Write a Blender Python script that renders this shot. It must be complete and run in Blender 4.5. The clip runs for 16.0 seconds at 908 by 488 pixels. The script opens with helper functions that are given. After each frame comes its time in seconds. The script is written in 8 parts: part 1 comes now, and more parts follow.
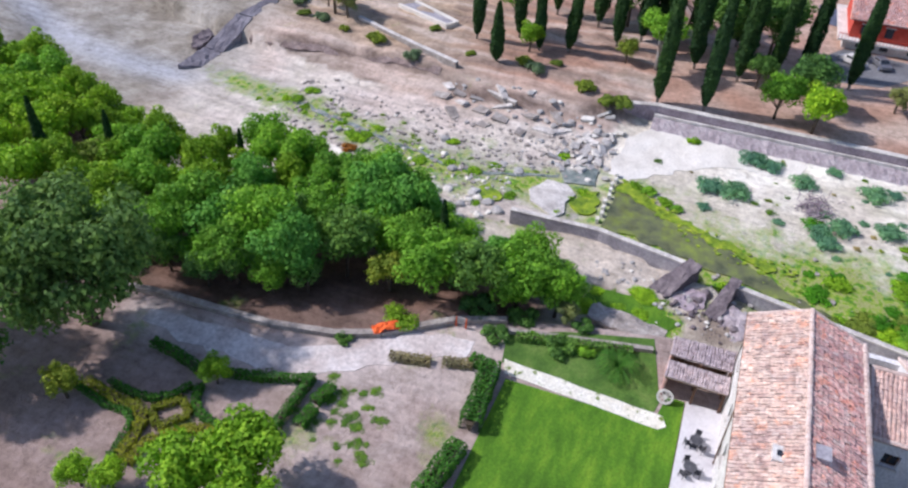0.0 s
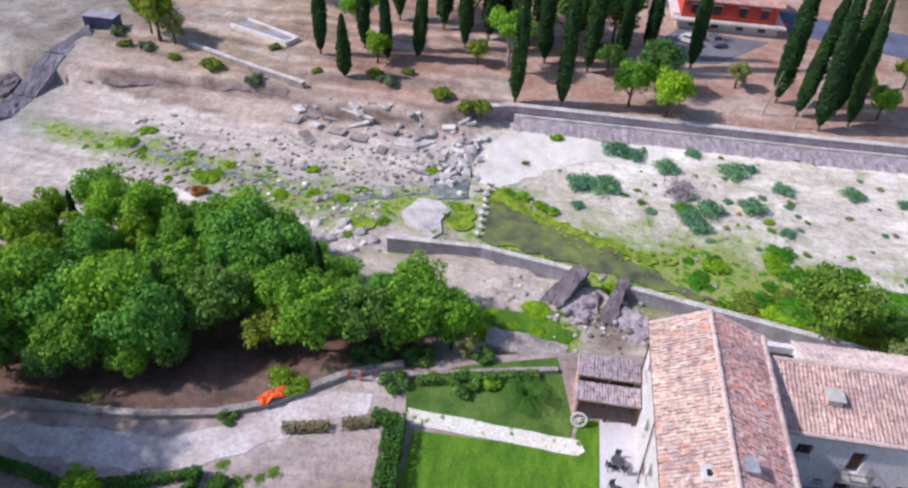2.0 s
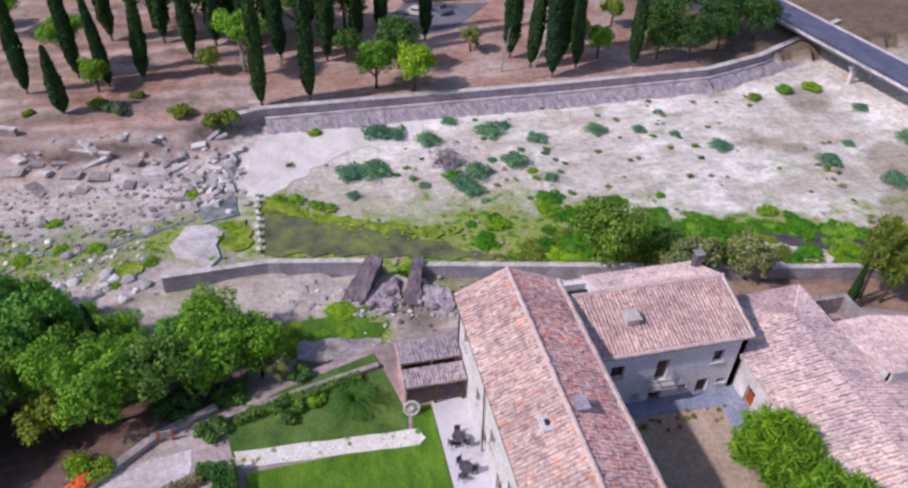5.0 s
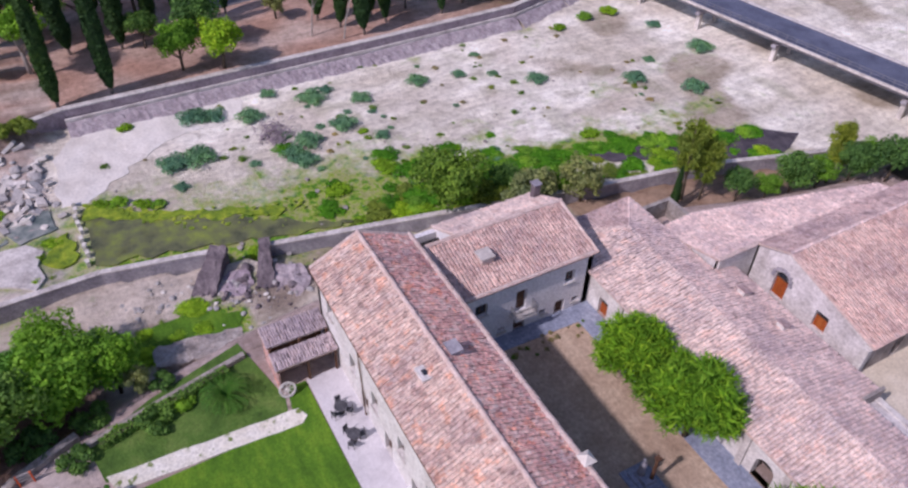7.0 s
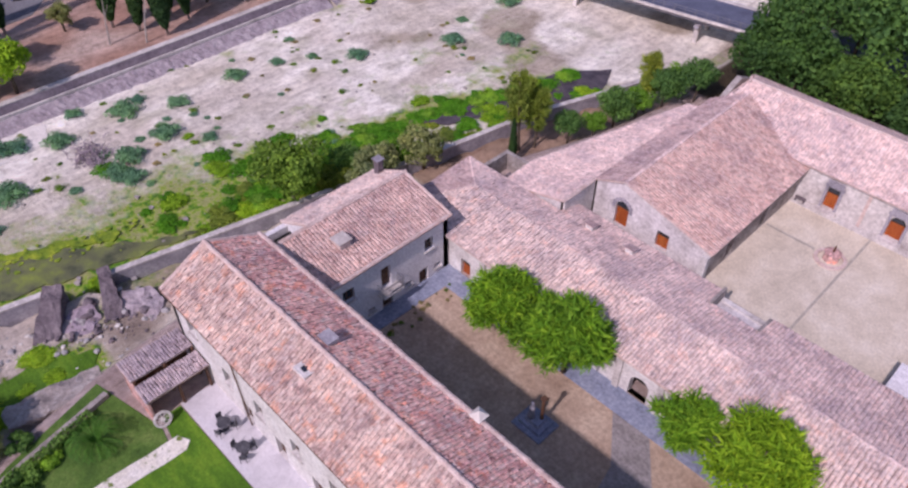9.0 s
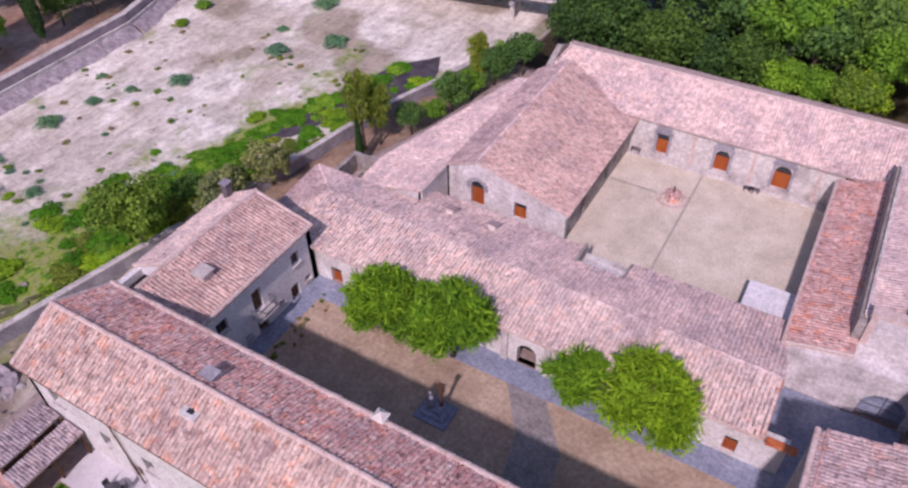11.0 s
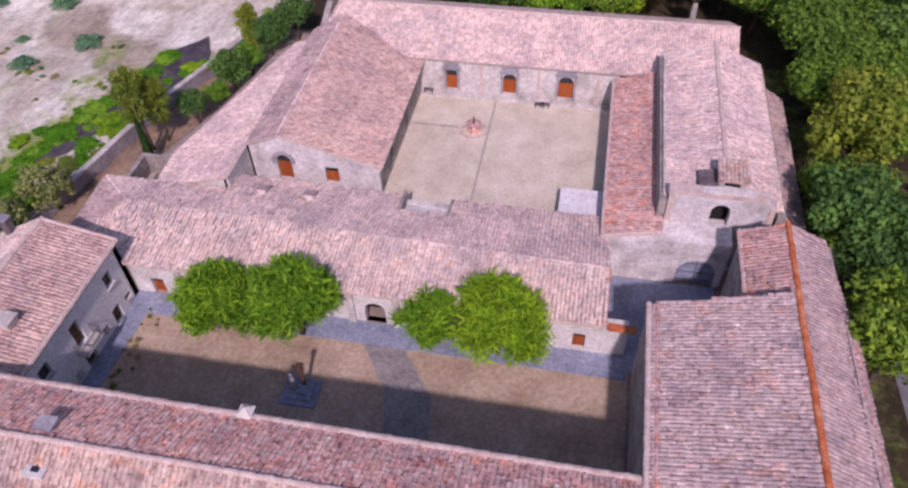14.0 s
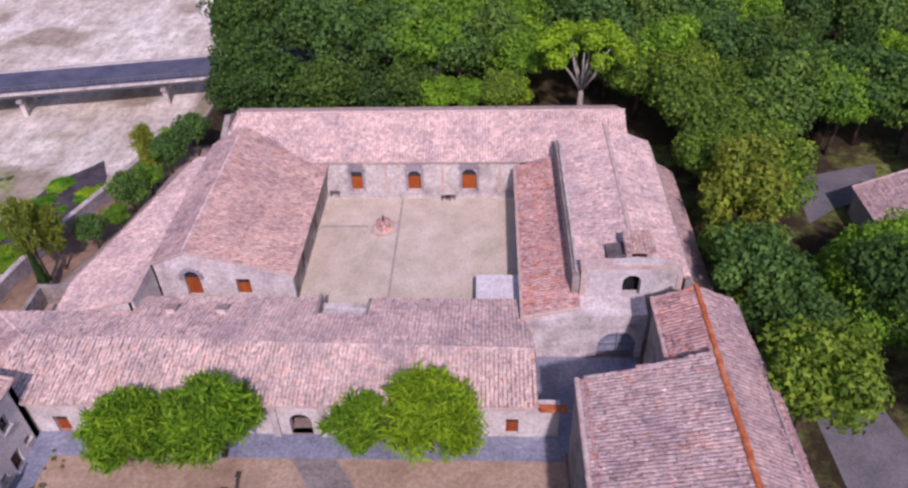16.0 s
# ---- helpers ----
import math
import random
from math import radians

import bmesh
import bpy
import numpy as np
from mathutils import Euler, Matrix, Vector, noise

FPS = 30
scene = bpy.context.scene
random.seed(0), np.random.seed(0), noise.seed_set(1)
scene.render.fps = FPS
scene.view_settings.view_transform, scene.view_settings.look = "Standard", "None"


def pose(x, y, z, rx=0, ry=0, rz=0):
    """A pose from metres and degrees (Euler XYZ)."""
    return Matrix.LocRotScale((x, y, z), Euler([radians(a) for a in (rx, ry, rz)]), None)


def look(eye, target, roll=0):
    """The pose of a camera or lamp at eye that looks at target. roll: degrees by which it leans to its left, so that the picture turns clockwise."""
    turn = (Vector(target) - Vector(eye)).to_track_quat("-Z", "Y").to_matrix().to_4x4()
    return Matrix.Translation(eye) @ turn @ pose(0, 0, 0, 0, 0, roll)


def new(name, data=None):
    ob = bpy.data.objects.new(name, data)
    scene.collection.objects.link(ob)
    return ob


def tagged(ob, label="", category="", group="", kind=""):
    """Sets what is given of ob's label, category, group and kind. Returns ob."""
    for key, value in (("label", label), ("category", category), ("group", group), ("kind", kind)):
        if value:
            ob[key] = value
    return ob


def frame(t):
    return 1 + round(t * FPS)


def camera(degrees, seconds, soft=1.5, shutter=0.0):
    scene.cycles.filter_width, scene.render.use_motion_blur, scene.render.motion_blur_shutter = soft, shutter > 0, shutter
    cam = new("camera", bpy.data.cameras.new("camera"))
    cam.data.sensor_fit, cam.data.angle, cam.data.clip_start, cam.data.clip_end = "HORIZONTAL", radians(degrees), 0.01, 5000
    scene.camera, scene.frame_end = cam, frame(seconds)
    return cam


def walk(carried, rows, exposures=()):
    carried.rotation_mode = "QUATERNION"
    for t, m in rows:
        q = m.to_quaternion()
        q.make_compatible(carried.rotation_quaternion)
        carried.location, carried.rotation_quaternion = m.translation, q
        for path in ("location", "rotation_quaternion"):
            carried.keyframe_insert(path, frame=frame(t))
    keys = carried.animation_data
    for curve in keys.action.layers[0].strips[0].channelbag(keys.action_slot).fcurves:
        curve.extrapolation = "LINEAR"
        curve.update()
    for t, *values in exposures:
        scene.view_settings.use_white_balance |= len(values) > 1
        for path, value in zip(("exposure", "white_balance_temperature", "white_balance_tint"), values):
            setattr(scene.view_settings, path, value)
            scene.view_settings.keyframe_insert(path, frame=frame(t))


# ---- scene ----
cam = camera(62.3, 16.0, soft=2.4)
PATH = [
    (0, (17.687, -53.508, 46.906), (-11.618, -64.133, 21.840), 3.10),
    (0.5, (16.440, -54.187, 47.062), (-13.358, -63.250, 21.963), 3.05),
    (1, (15.119, -54.943, 47.074), (-15.176, -62.240, 21.995), 3.07),
    (1.5, (13.798, -55.699, 46.985), (-16.880, -61.264, 21.927), 3.10),
    (2, (12.473, -56.433, 46.852), (-18.525, -60.148, 21.845), 3.10),
    (2.5, (11.373, -56.926, 46.640), (-19.837, -58.889, 21.698), 3.15),
    (3, (10.769, -57.117, 46.425), (-20.559, -57.163, 21.554), 3.12),
    (3.5, (10.679, -57.063, 46.323), (-20.658, -55.512, 21.512), 2.88),
    (4, (10.651, -57.045, 46.301), (-20.549, -53.377, 21.540), 2.64),
    (6.5, (10.772, -57.267, 46.130), (-16.523, -44.041, 20.052), 1.70),
    (7, (10.713, -57.313, 46.118), (-15.339, -42.386, 19.689), 1.49),
    (7.5, (10.613, -57.319, 46.071), (-14.224, -40.888, 19.366), 1.29),
    (8, (10.583, -57.325, 46.083), (-13.061, -39.322, 19.309), 1.02),
    (8.5, (10.567, -57.343, 46.071), (-11.861, -37.914, 19.248), 0.72),
    (9, (10.555, -57.393, 46.058), (-10.235, -36.783, 18.800), 0.42),
    (9.5, (10.506, -57.447, 46.052), (-8.854, -35.565, 18.733), 0.18),
    (12, (10.430, -57.981, 45.744), (-1.386, -31.730, 17.972), -1.21),
    (12.5, (10.409, -58.086, 45.714), (0.423, -32.712, 16.449), -1.52),
    (13, (10.400, -58.132, 45.720), (1.930, -32.892, 15.867), -1.90),
    (13.5, (10.358, -58.121, 45.670), (3.132, -32.348, 15.946), -2.14),
    (14, (10.300, -58.086, 45.546), (4.370, -31.084, 16.637), -2.19),
    (14.5, (10.217, -58.099, 45.384), (5.688, -29.939, 17.340), -2.03),
    (15, (10.167, -58.154, 45.275), (7.106, -28.910, 18.156), -2.05),
    (15.5, (10.154, -58.169, 45.200), (7.743, -28.034, 19.008), -2.15),
    (16, (10.152, -58.211, 45.138), (8.374, -27.176, 19.964), -2.06),
]
walk(cam, [(t, look(eye, target, roll)) for t, eye, target, roll in PATH],
     exposures=[(0.0, 0.10, 6020, 18), (4.0, -0.17, 6020, 28), (7.0, -0.40, 6080, 34), (12.0, -0.41, 6320, 45), (16.0, -0.49, 6340, 45)])

# ---- sky, sun ----
SUN_EL, SUN_AZ = 44.0, 10.0      # degrees above the horizon; east of south
world = bpy.data.worlds.new("world")
scene.world = world
world.use_nodes = True
wn = world.node_tree
sky = wn.nodes.new("ShaderNodeTexSky")
sky.sky_type = "NISHITA"
sky.sun_disc = False
sky.sun_elevation = radians(SUN_EL)
sky.sun_rotation = radians(180 - SUN_AZ)
wn.links.new(sky.outputs[0], wn.nodes["Background"].inputs[0])
wn.nodes["Background"].inputs[1].default_value = 0.14
sun = new("sun", bpy.data.lights.new("sun", "SUN"))
sun.data.energy = 4.0
sun.data.angle = radians(2.0)
sun.data.color = (1.0, 0.95, 0.88)
sx, sy = math.sin(radians(SUN_AZ)), -math.cos(radians(SUN_AZ))
sc = math.cos(radians(SUN_EL))
sun.matrix_world = look((sx * sc * 100, sy * sc * 100, math.sin(radians(SUN_EL)) * 100), (0, 0, 0))

# ---- materials ----
def material(name, rough=0.85, metal=0.0):
    m = bpy.data.materials.new(name)
    m.use_nodes = True
    b = m.node_tree.nodes["Principled BSDF"]
    b.inputs["Roughness"].default_value = rough
    b.inputs["Metallic"].default_value = metal
    b.inputs["Specular IOR Level"].default_value = 0.25
    return m, m.node_tree, b


def ramp(nt, stops):
    r = nt.nodes.new("ShaderNodeValToRGB")
    e = r.color_ramp.elements
    e[0].position, e[0].color = stops[0][0], (*stops[0][1], 1)
    e[1].position, e[1].color = stops[-1][0], (*stops[-1][1], 1)
    for p, c in stops[1:-1]:
        k = e.new(p)
        k.color = (*c, 1)
    return r


def noise_at(nt, scale, detail=5.0, rough=0.6, coords="Position", stretch=None):
    t = nt.nodes.new("ShaderNodeTexNoise")
    t.inputs["Scale"].default_value = scale
    t.inputs["Detail"].default_value = detail
    t.inputs["Roughness"].default_value = rough
    if coords == "Position":
        src = nt.nodes.new("ShaderNodeNewGeometry").outputs["Position"]
    else:
        src = nt.nodes.new("ShaderNodeTexCoord").outputs["Object"]
    if stretch:
        mp = nt.nodes.new("ShaderNodeMapping")
        mp.inputs["Scale"].default_value = stretch
        nt.links.new(src, mp.inputs[0])
        src = mp.outputs[0]
    nt.links.new(src, t.inputs["Vector"])
    return t


def blend(nt, kind, a, b, fac):
    n = nt.nodes.new("ShaderNodeMix")
    n.data_type, n.blend_type = "RGBA", kind
    for sock, v in ((n.inputs[0], fac), (n.inputs[6], a), (n.inputs[7], b)):
        if isinstance(v, (int, float)):
            sock.default_value = v
        elif isinstance(v, tuple):
            sock.default_value = (*v, 1)
        else:
            nt.links.new(v, sock)
    return n.outputs[2]


def bump(nt, b, height, strength, dist):
    n = nt.nodes.new("ShaderNodeBump")
    n.inputs["Strength"].default_value = strength
    n.inputs["Distance"].default_value = dist
    nt.links.new(height, n.inputs["Height"])
    nt.links.new(n.outputs[0], b.inputs["Normal"])


def rough_mat(name, dark, mid, light, big=0.35, fine=6.0, rough=0.9, relief=0.4, dist=0.05, streak=None, grain=0.85):
    """A mottled natural surface: broad stains and fine grain."""
    m, nt, b = material(name, rough)
    n1 = noise_at(nt, big, 6, 0.65, stretch=streak)
    r1 = ramp(nt, [(0.3, dark), (0.5, mid), (0.7, light)])
    nt.links.new(n1.outputs[0], r1.inputs[0])
    n2 = noise_at(nt, fine, 4, 0.7)
    r2 = ramp(nt, [(0.25, (0.55, 0.55, 0.55)), (0.75, (1.3, 1.3, 1.3))])
    nt.links.new(n2.outputs[0], r2.inputs[0])
    nt.links.new(blend(nt, "MULTIPLY", r1.outputs[0], r2.outputs[0], grain), b.inputs["Base Color"])
    bump(nt, b, n2.outputs[0], relief, dist)
    return m


def tile_mat(name, stops, moss, patch, tan, single=False, fresh=0.15, speck=0.45):
    """Clay roof tiles: every tile its own tone, with blotches of lichen, sun-bleached and newer clay."""
    m, nt, b = material(name, 0.88)
    g = nt.nodes.new("ShaderNodeNewGeometry")
    r = ramp(nt, stops)
    if single:
        g = nt.nodes.new("ShaderNodeObjectInfo")
    nt.links.new(g.outputs["Random" if single else "Random Per Island"], r.inputs[0])
    n0 = noise_at(nt, 0.9, 8, 0.82)
    pale = tuple(min(0.8, q * 1.22 + 0.03) for q in tan)
    r0 = ramp(nt, [(0.36, moss), (0.46, patch), (0.54, tan), (0.60, patch), (0.67, pale)])
    nt.links.new(n0.outputs[0], r0.inputs[0])
    c = blend(nt, "MIX", r.outputs[0], r0.outputs[0], 0.80 - 0.22 * speck)
    n7 = noise_at(nt, 1.1, 4, 0.6)
    r7 = ramp(nt, [(0.55, (1, 1, 1)), (0.63, (1.18, 0.84, 0.67))])
    nt.links.new(n7.outputs[0], r7.inputs[0])
    c = blend(nt, "MULTIPLY", c, r7.outputs[0], fresh)
    n8 = noise_at(nt, 3.4, 3, 0.6)
    r8 = ramp(nt, [(0.34, (0.36, 0.32, 0.34)), (0.43, (1, 1, 1))])
    nt.links.new(n8.outputs[0], r8.inputs[0])
    c = blend(nt, "MULTIPLY", c, r8.outputs[0], 0.35 + 0.55 * speck)
    n9 = noise_at(nt, 2.3, 5, 0.7)
    r9 = ramp(nt, [(0.57, (1, 1, 1)), (0.64, (1.42, 1.42, 1.40))])
    nt.links.new(n9.outputs[0], r9.inputs[0])
    c = blend(nt, "MULTIPLY", c, r9.outputs[0], speck)
    n2 = noise_at(nt, 2.6, 6, 0.75)
    r2 = ramp(nt, [(0.34, (0.58, 0.56, 0.58)), (0.5, (1.0, 1.0, 1.0)), (0.66, (1.30, 1.28, 1.26))])
    nt.links.new(n2.outputs[0], r2.inputs[0])
    n3 = noise_at(nt, 0.32, 6, 0.72)
    r3 = ramp(nt, [(0.32, (0.70, 0.69, 0.76)), (0.5, (1.0, 0.98, 0.98)), (0.68, (1.24, 1.20, 1.17))])
    nt.links.new(n3.outputs[0], r3.inputs[0])
    c = blend(nt, "MULTIPLY", c, r2.outputs[0], 0.95)
    nt.links.new(blend(nt, "MULTIPLY", c, r3.outputs[0], 1.0), b.inputs["Base Color"])
    bump(nt, b, n2.outputs[0], 0.35, 0.04)
    return m


def leaf_mat(name, dark, mid, light, spread=0.5):
    m, nt, b = material(name, 0.75)
    g = nt.nodes.new("ShaderNodeNewGeometry")
    near = lambda c, k: tuple(p + (q - p) * k for p, q in zip(c, mid))
    r = ramp(nt, [(0.0, near(dark, 0.4)), (0.55, mid), (1.0, near(light, 0.35))])
    nt.links.new(g.outputs["Random Per Island"], r.inputs[0])
    o = nt.nodes.new("ShaderNodeObjectInfo")
    ro = ramp(nt, [(0.0, (1 - 0.35 * spread, 1 - 0.3 * spread, 1 - 0.1 * spread)), (0.5, (1, 1, 1)),
                   (1.0, (1 + 0.7 * spread, 1 + 0.4 * spread, 1 - 0.1 * spread))])
    nt.links.new(o.outputs["Random"], ro.inputs[0])
    c = blend(nt, "MULTIPLY", r.outputs[0], ro.outputs[0], 1.0)
    np_ = noise_at(nt, 0.55, 3, 0.6)
    rp = ramp(nt, [(0.35, (0.72, 0.80, 0.9)), (0.5, (1, 1, 1)), (0.66, (1.22, 1.20, 0.9))])
    nt.links.new(np_.outputs[0], rp.inputs[0])
    c = blend(nt, "MULTIPLY", c, rp.outputs[0], 0.8)
    nt.links.new(c, b.inputs["Base Color"])
    tr = nt.nodes.new("ShaderNodeBsdfTranslucent")
    nt.links.new(c, tr.inputs[0])
    mx = nt.nodes.new("ShaderNodeMixShader")
    mx.inputs[0].default_value = 0.3
    nt.links.new(b.outputs[0], mx.inputs[1])
    nt.links.new(tr.outputs[0], mx.inputs[2])
    nt.links.new(mx.outputs[0], nt.nodes["Material Output"].inputs[0])
    return m


def zone_mat(name):
    """Open ground: its broad colour comes with the mesh, stones, grain and patchy growth from noise."""
    m, nt, b = material(name, 0.95)
    a = nt.nodes.new("ShaderNodeVertexColor")
    a.layer_name = "zone"
    n2 = noise_at(nt, 1.3, 8, 0.78)
    r2 = ramp(nt, [(0.3, (0.55, 0.52, 0.50)), (0.5, (1, 1, 1)), (0.72, (1.28, 1.28, 1.28))])
    nt.links.new(n2.outputs[0], r2.inputs[0])
    n3 = noise_at(nt, 0.28, 6, 0.75)
    r3 = ramp(nt, [(0.35, (0.84, 0.82, 0.78)), (0.65, (1.14, 1.14, 1.12))])
    nt.links.new(n3.outputs[0], r3.inputs[0])
    c = blend(nt, "MULTIPLY", a.outputs[0], r2.outputs[0], 0.9)
    c = blend(nt, "MULTIPLY", c, r3.outputs[0], 0.9)
    n6 = noise_at(nt, 0.5, 7, 0.7, stretch=(1.0, 0.5, 1.0))
    r6 = ramp(nt, [(0.36, (0.78, 0.77, 0.73)), (0.5, (1, 1, 1)), (0.64, (1.12, 1.12, 1.10))])
    nt.links.new(n6.outputs[0], r6.inputs[0])
    c = blend(nt, "MULTIPLY", c, r6.outputs[0], 0.8)
    n7 = noise_at(nt, 1.5, 6, 0.65, stretch=(1.0, 0.15, 1.0))
    r7 = ramp(nt, [(0.36, (0.66, 0.63, 0.62)), (0.48, (1, 1, 1)), (0.64, (1.18, 1.18, 1.18))])
    nt.links.new(n7.outputs[0], r7.inputs[0])
    c = blend(nt, "MULTIPLY", c, r7.outputs[0], 0.42)
    g = nt.nodes.new("ShaderNodeAttribute")
    g.attribute_name = "growth"
    n4 = noise_at(nt, 0.55, 9, 0.7)
    add = nt.nodes.new("ShaderNodeMath")
    add.operation = "ADD"
    nt.links.new(g.outputs["Fac"], add.inputs[0])
    nt.links.new(n4.outputs[0], add.inputs[1])
    mr = nt.nodes.new("ShaderNodeMapRange")
    mr.inputs["From Min"].default_value = 0.88
    mr.inputs["From Max"].default_value = 1.24
    nt.links.new(add.outputs[0], mr.inputs["Value"])
    n5 = noise_at(nt, 0.9, 5, 0.7)
    rg = ramp(nt, [(0.34, (0.045, 0.10, 0.02)), (0.43, (0.11, 0.29, 0.02)), (0.50, (0.30, 0.40, 0.045)), (0.55, (0.40, 0.38, 0.20)), (0.60, (0.26, 0.33, 0.06)), (0.68, (0.10, 0.28, 0.02))])
    nt.links.new(n5.outputs[0], rg.inputs[0])
    c = blend(nt, "MIX", c, rg.outputs[0], mr.outputs[0])
    nt.links.new(c, b.inputs["Base Color"])
    bump(nt, b, n2.outputs[0], 0.9, 0.3)
    return m


M_TILE = tile_mat("tile_clay", [(0.0, (0.355, 0.228, 0.190)), (0.4, (0.510, 0.368, 0.311)), (0.75, (0.612, 0.481, 0.415)), (1.0, (0.725, 0.633, 0.560))], (0.325, 0.260, 0.232), (0.551, 0.380, 0.314), (0.668, 0.545, 0.443), fresh=0.75, speck=0.65)
M_TILE_PINK = tile_mat("tile_pink", [(0.0, (0.425, 0.260, 0.212)), (0.4, (0.555, 0.389, 0.330)), (0.75, (0.637, 0.472, 0.413)), (1.0, (0.708, 0.590, 0.531))], (0.389, 0.283, 0.248), (0.590, 0.389, 0.330), (0.673, 0.519, 0.437))
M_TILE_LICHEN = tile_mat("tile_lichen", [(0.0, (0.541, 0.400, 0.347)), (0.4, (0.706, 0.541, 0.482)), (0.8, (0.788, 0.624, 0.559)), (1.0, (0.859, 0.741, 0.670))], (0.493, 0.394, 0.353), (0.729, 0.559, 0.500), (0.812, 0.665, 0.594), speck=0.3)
NORTH = [(0.0, (0.524, 0.249, 0.209)), (0.4, (0.721, 0.393, 0.340)), (0.75, (0.800, 0.524, 0.459)), (1.0, (0.800, 0.721, 0.642))]
M_TILE_NORTH = tile_mat("tile_north", NORTH, (0.457, 0.310, 0.282), (0.780, 0.416, 0.362), (0.800, 0.618, 0.511), fresh=0.75, speck=1.0)
M_TILE_ONE = tile_mat("tile_north_single", NORTH, (0.457, 0.310, 0.282), (0.780, 0.416, 0.362), (0.800, 0.618, 0.511), True, fresh=0.75, speck=1.0)
M_TILE_OLD = tile_mat("tile_weathered", [(0.0, (0.346, 0.238, 0.216)), (0.4, (0.464, 0.335, 0.308)), (0.8, (0.529, 0.400, 0.367)), (1.0, (0.605, 0.497, 0.454))], (0.324, 0.259, 0.254), (0.486, 0.356, 0.329), (0.572, 0.454, 0.421))
M_TILE_RED = tile_mat("tile_red", [(0.0, (0.40, 0.195, 0.16)), (0.5, (0.54, 0.325, 0.285)), (1.0, (0.62, 0.455, 0.41))], (0.37, 0.245, 0.22), (0.56, 0.325, 0.285), (0.66, 0.48, 0.43), fresh=1.0, speck=1.0)
M_TILE_DUN = tile_mat("tile_dun", [(0.0, (0.34, 0.25, 0.235)), (0.4, (0.47, 0.365, 0.34)), (0.8, (0.57, 0.45, 0.42)), (1.0, (0.69, 0.58, 0.55))], (0.29, 0.235, 0.225), (0.53, 0.39, 0.355), (0.66, 0.54, 0.50), fresh=0.5, speck=0.9)
M_TILE_CREAM = tile_mat("tile_cream", [(0.0, (0.532, 0.399, 0.339)), (0.4, (0.690, 0.544, 0.472)), (0.8, (0.786, 0.641, 0.557)), (1.0, (0.860, 0.762, 0.678))], (0.508, 0.411, 0.363), (0.726, 0.574, 0.503), (0.823, 0.695, 0.605), fresh=0.3, speck=0.25)
M_TILE_GREY = tile_mat("tile_grey", [(0.0, (0.25, 0.205, 0.215)), (0.5, (0.37, 0.31, 0.32)), (1.0, (0.50, 0.43, 0.43))], (0.23, 0.195, 0.205), (0.38, 0.32, 0.33), (0.50, 0.43, 0.43))
M_RIDGE = rough_mat("mortar_ridge", (0.50, 0.36, 0.30), (0.64, 0.50, 0.44), (0.74, 0.63, 0.57), 1.5, 8)
M_ORANGE = rough_mat("new_clay", (0.42, 0.10, 0.04), (0.60, 0.17, 0.06), (0.68, 0.30, 0.15), 1.3, 8)
M_PLASTER = rough_mat("plaster_cream", (0.40, 0.35, 0.31), (0.55, 0.50, 0.45), (0.66, 0.62, 0.57), 0.6, 5, 0.9, 0.3, 0.02)
M_WHITE = rough_mat("plaster_white", (0.55, 0.51, 0.47), (0.68, 0.65, 0.61), (0.78, 0.76, 0.73), 0.5, 5, 0.9, 0.2, 0.02)
M_LIME = rough_mat("lime_wash", (0.42, 0.38, 0.36), (0.63, 0.59, 0.57), (0.78, 0.74, 0.72), 0.7, 4, 0.92, 0.4, 0.03)
M_CLAYBAND = rough_mat("faded_orange_clay", (0.44, 0.16, 0.085), (0.55, 0.235, 0.135), (0.62, 0.34, 0.22), 1.2, 7)
M_CHALK = rough_mat("fresh_lime_white", (0.68, 0.66, 0.66), (0.78, 0.76, 0.76), (0.84, 0.83, 0.83), 0.6, 5, 0.9, 0.25, 0.02)
M_BLUE = rough_mat("blue_paint", (0.05, 0.06, 0.10), (0.08, 0.09, 0.15), (0.12, 0.13, 0.20), 1, 6, 0.6)
M_STONE = rough_mat("rubble_stone", (0.22, 0.19, 0.17), (0.36, 0.32, 0.29), (0.50, 0.46, 0.42), 0.8, 3.5, 0.95, 0.9, 0.12)
M_PALE = rough_mat("pale_stone", (0.38, 0.34, 0.31), (0.60, 0.56, 0.52), (0.76, 0.72, 0.67), 0.6, 3.5, 0.95, 0.7, 0.08)
M_CONC = rough_mat("concrete", (0.25, 0.235, 0.26), (0.345, 0.325, 0.355), (0.45, 0.43, 0.45), 0.6, 4, 0.9, 0.4, 0.04)
M_PATIO = rough_mat("terrace_stone", (0.54, 0.52, 0.53), (0.61, 0.59, 0.60), (0.67, 0.65, 0.66), 0.4, 5, 0.9, 0.2, 0.02, grain=0.4)
M_SLAB = rough_mat("white_concrete", (0.60, 0.555, 0.49), (0.73, 0.69, 0.62), (0.81, 0.775, 0.71), 0.25, 3, 0.9, 0.3, 0.03, grain=0.5)
# near-black that stands in for the shade inside rooms and openings
M_DARK = rough_mat("room_shade_black", (0.015, 0.014, 0.014), (0.02, 0.02, 0.02), (0.03, 0.03, 0.03), 1, 4)
M_DOOR = rough_mat("orange_wood", (0.28, 0.055, 0.015), (0.40, 0.10, 0.022), (0.50, 0.15, 0.035), 1.5, 9, 0.6, 0.3, 0.01, (1, 1, 0.15))
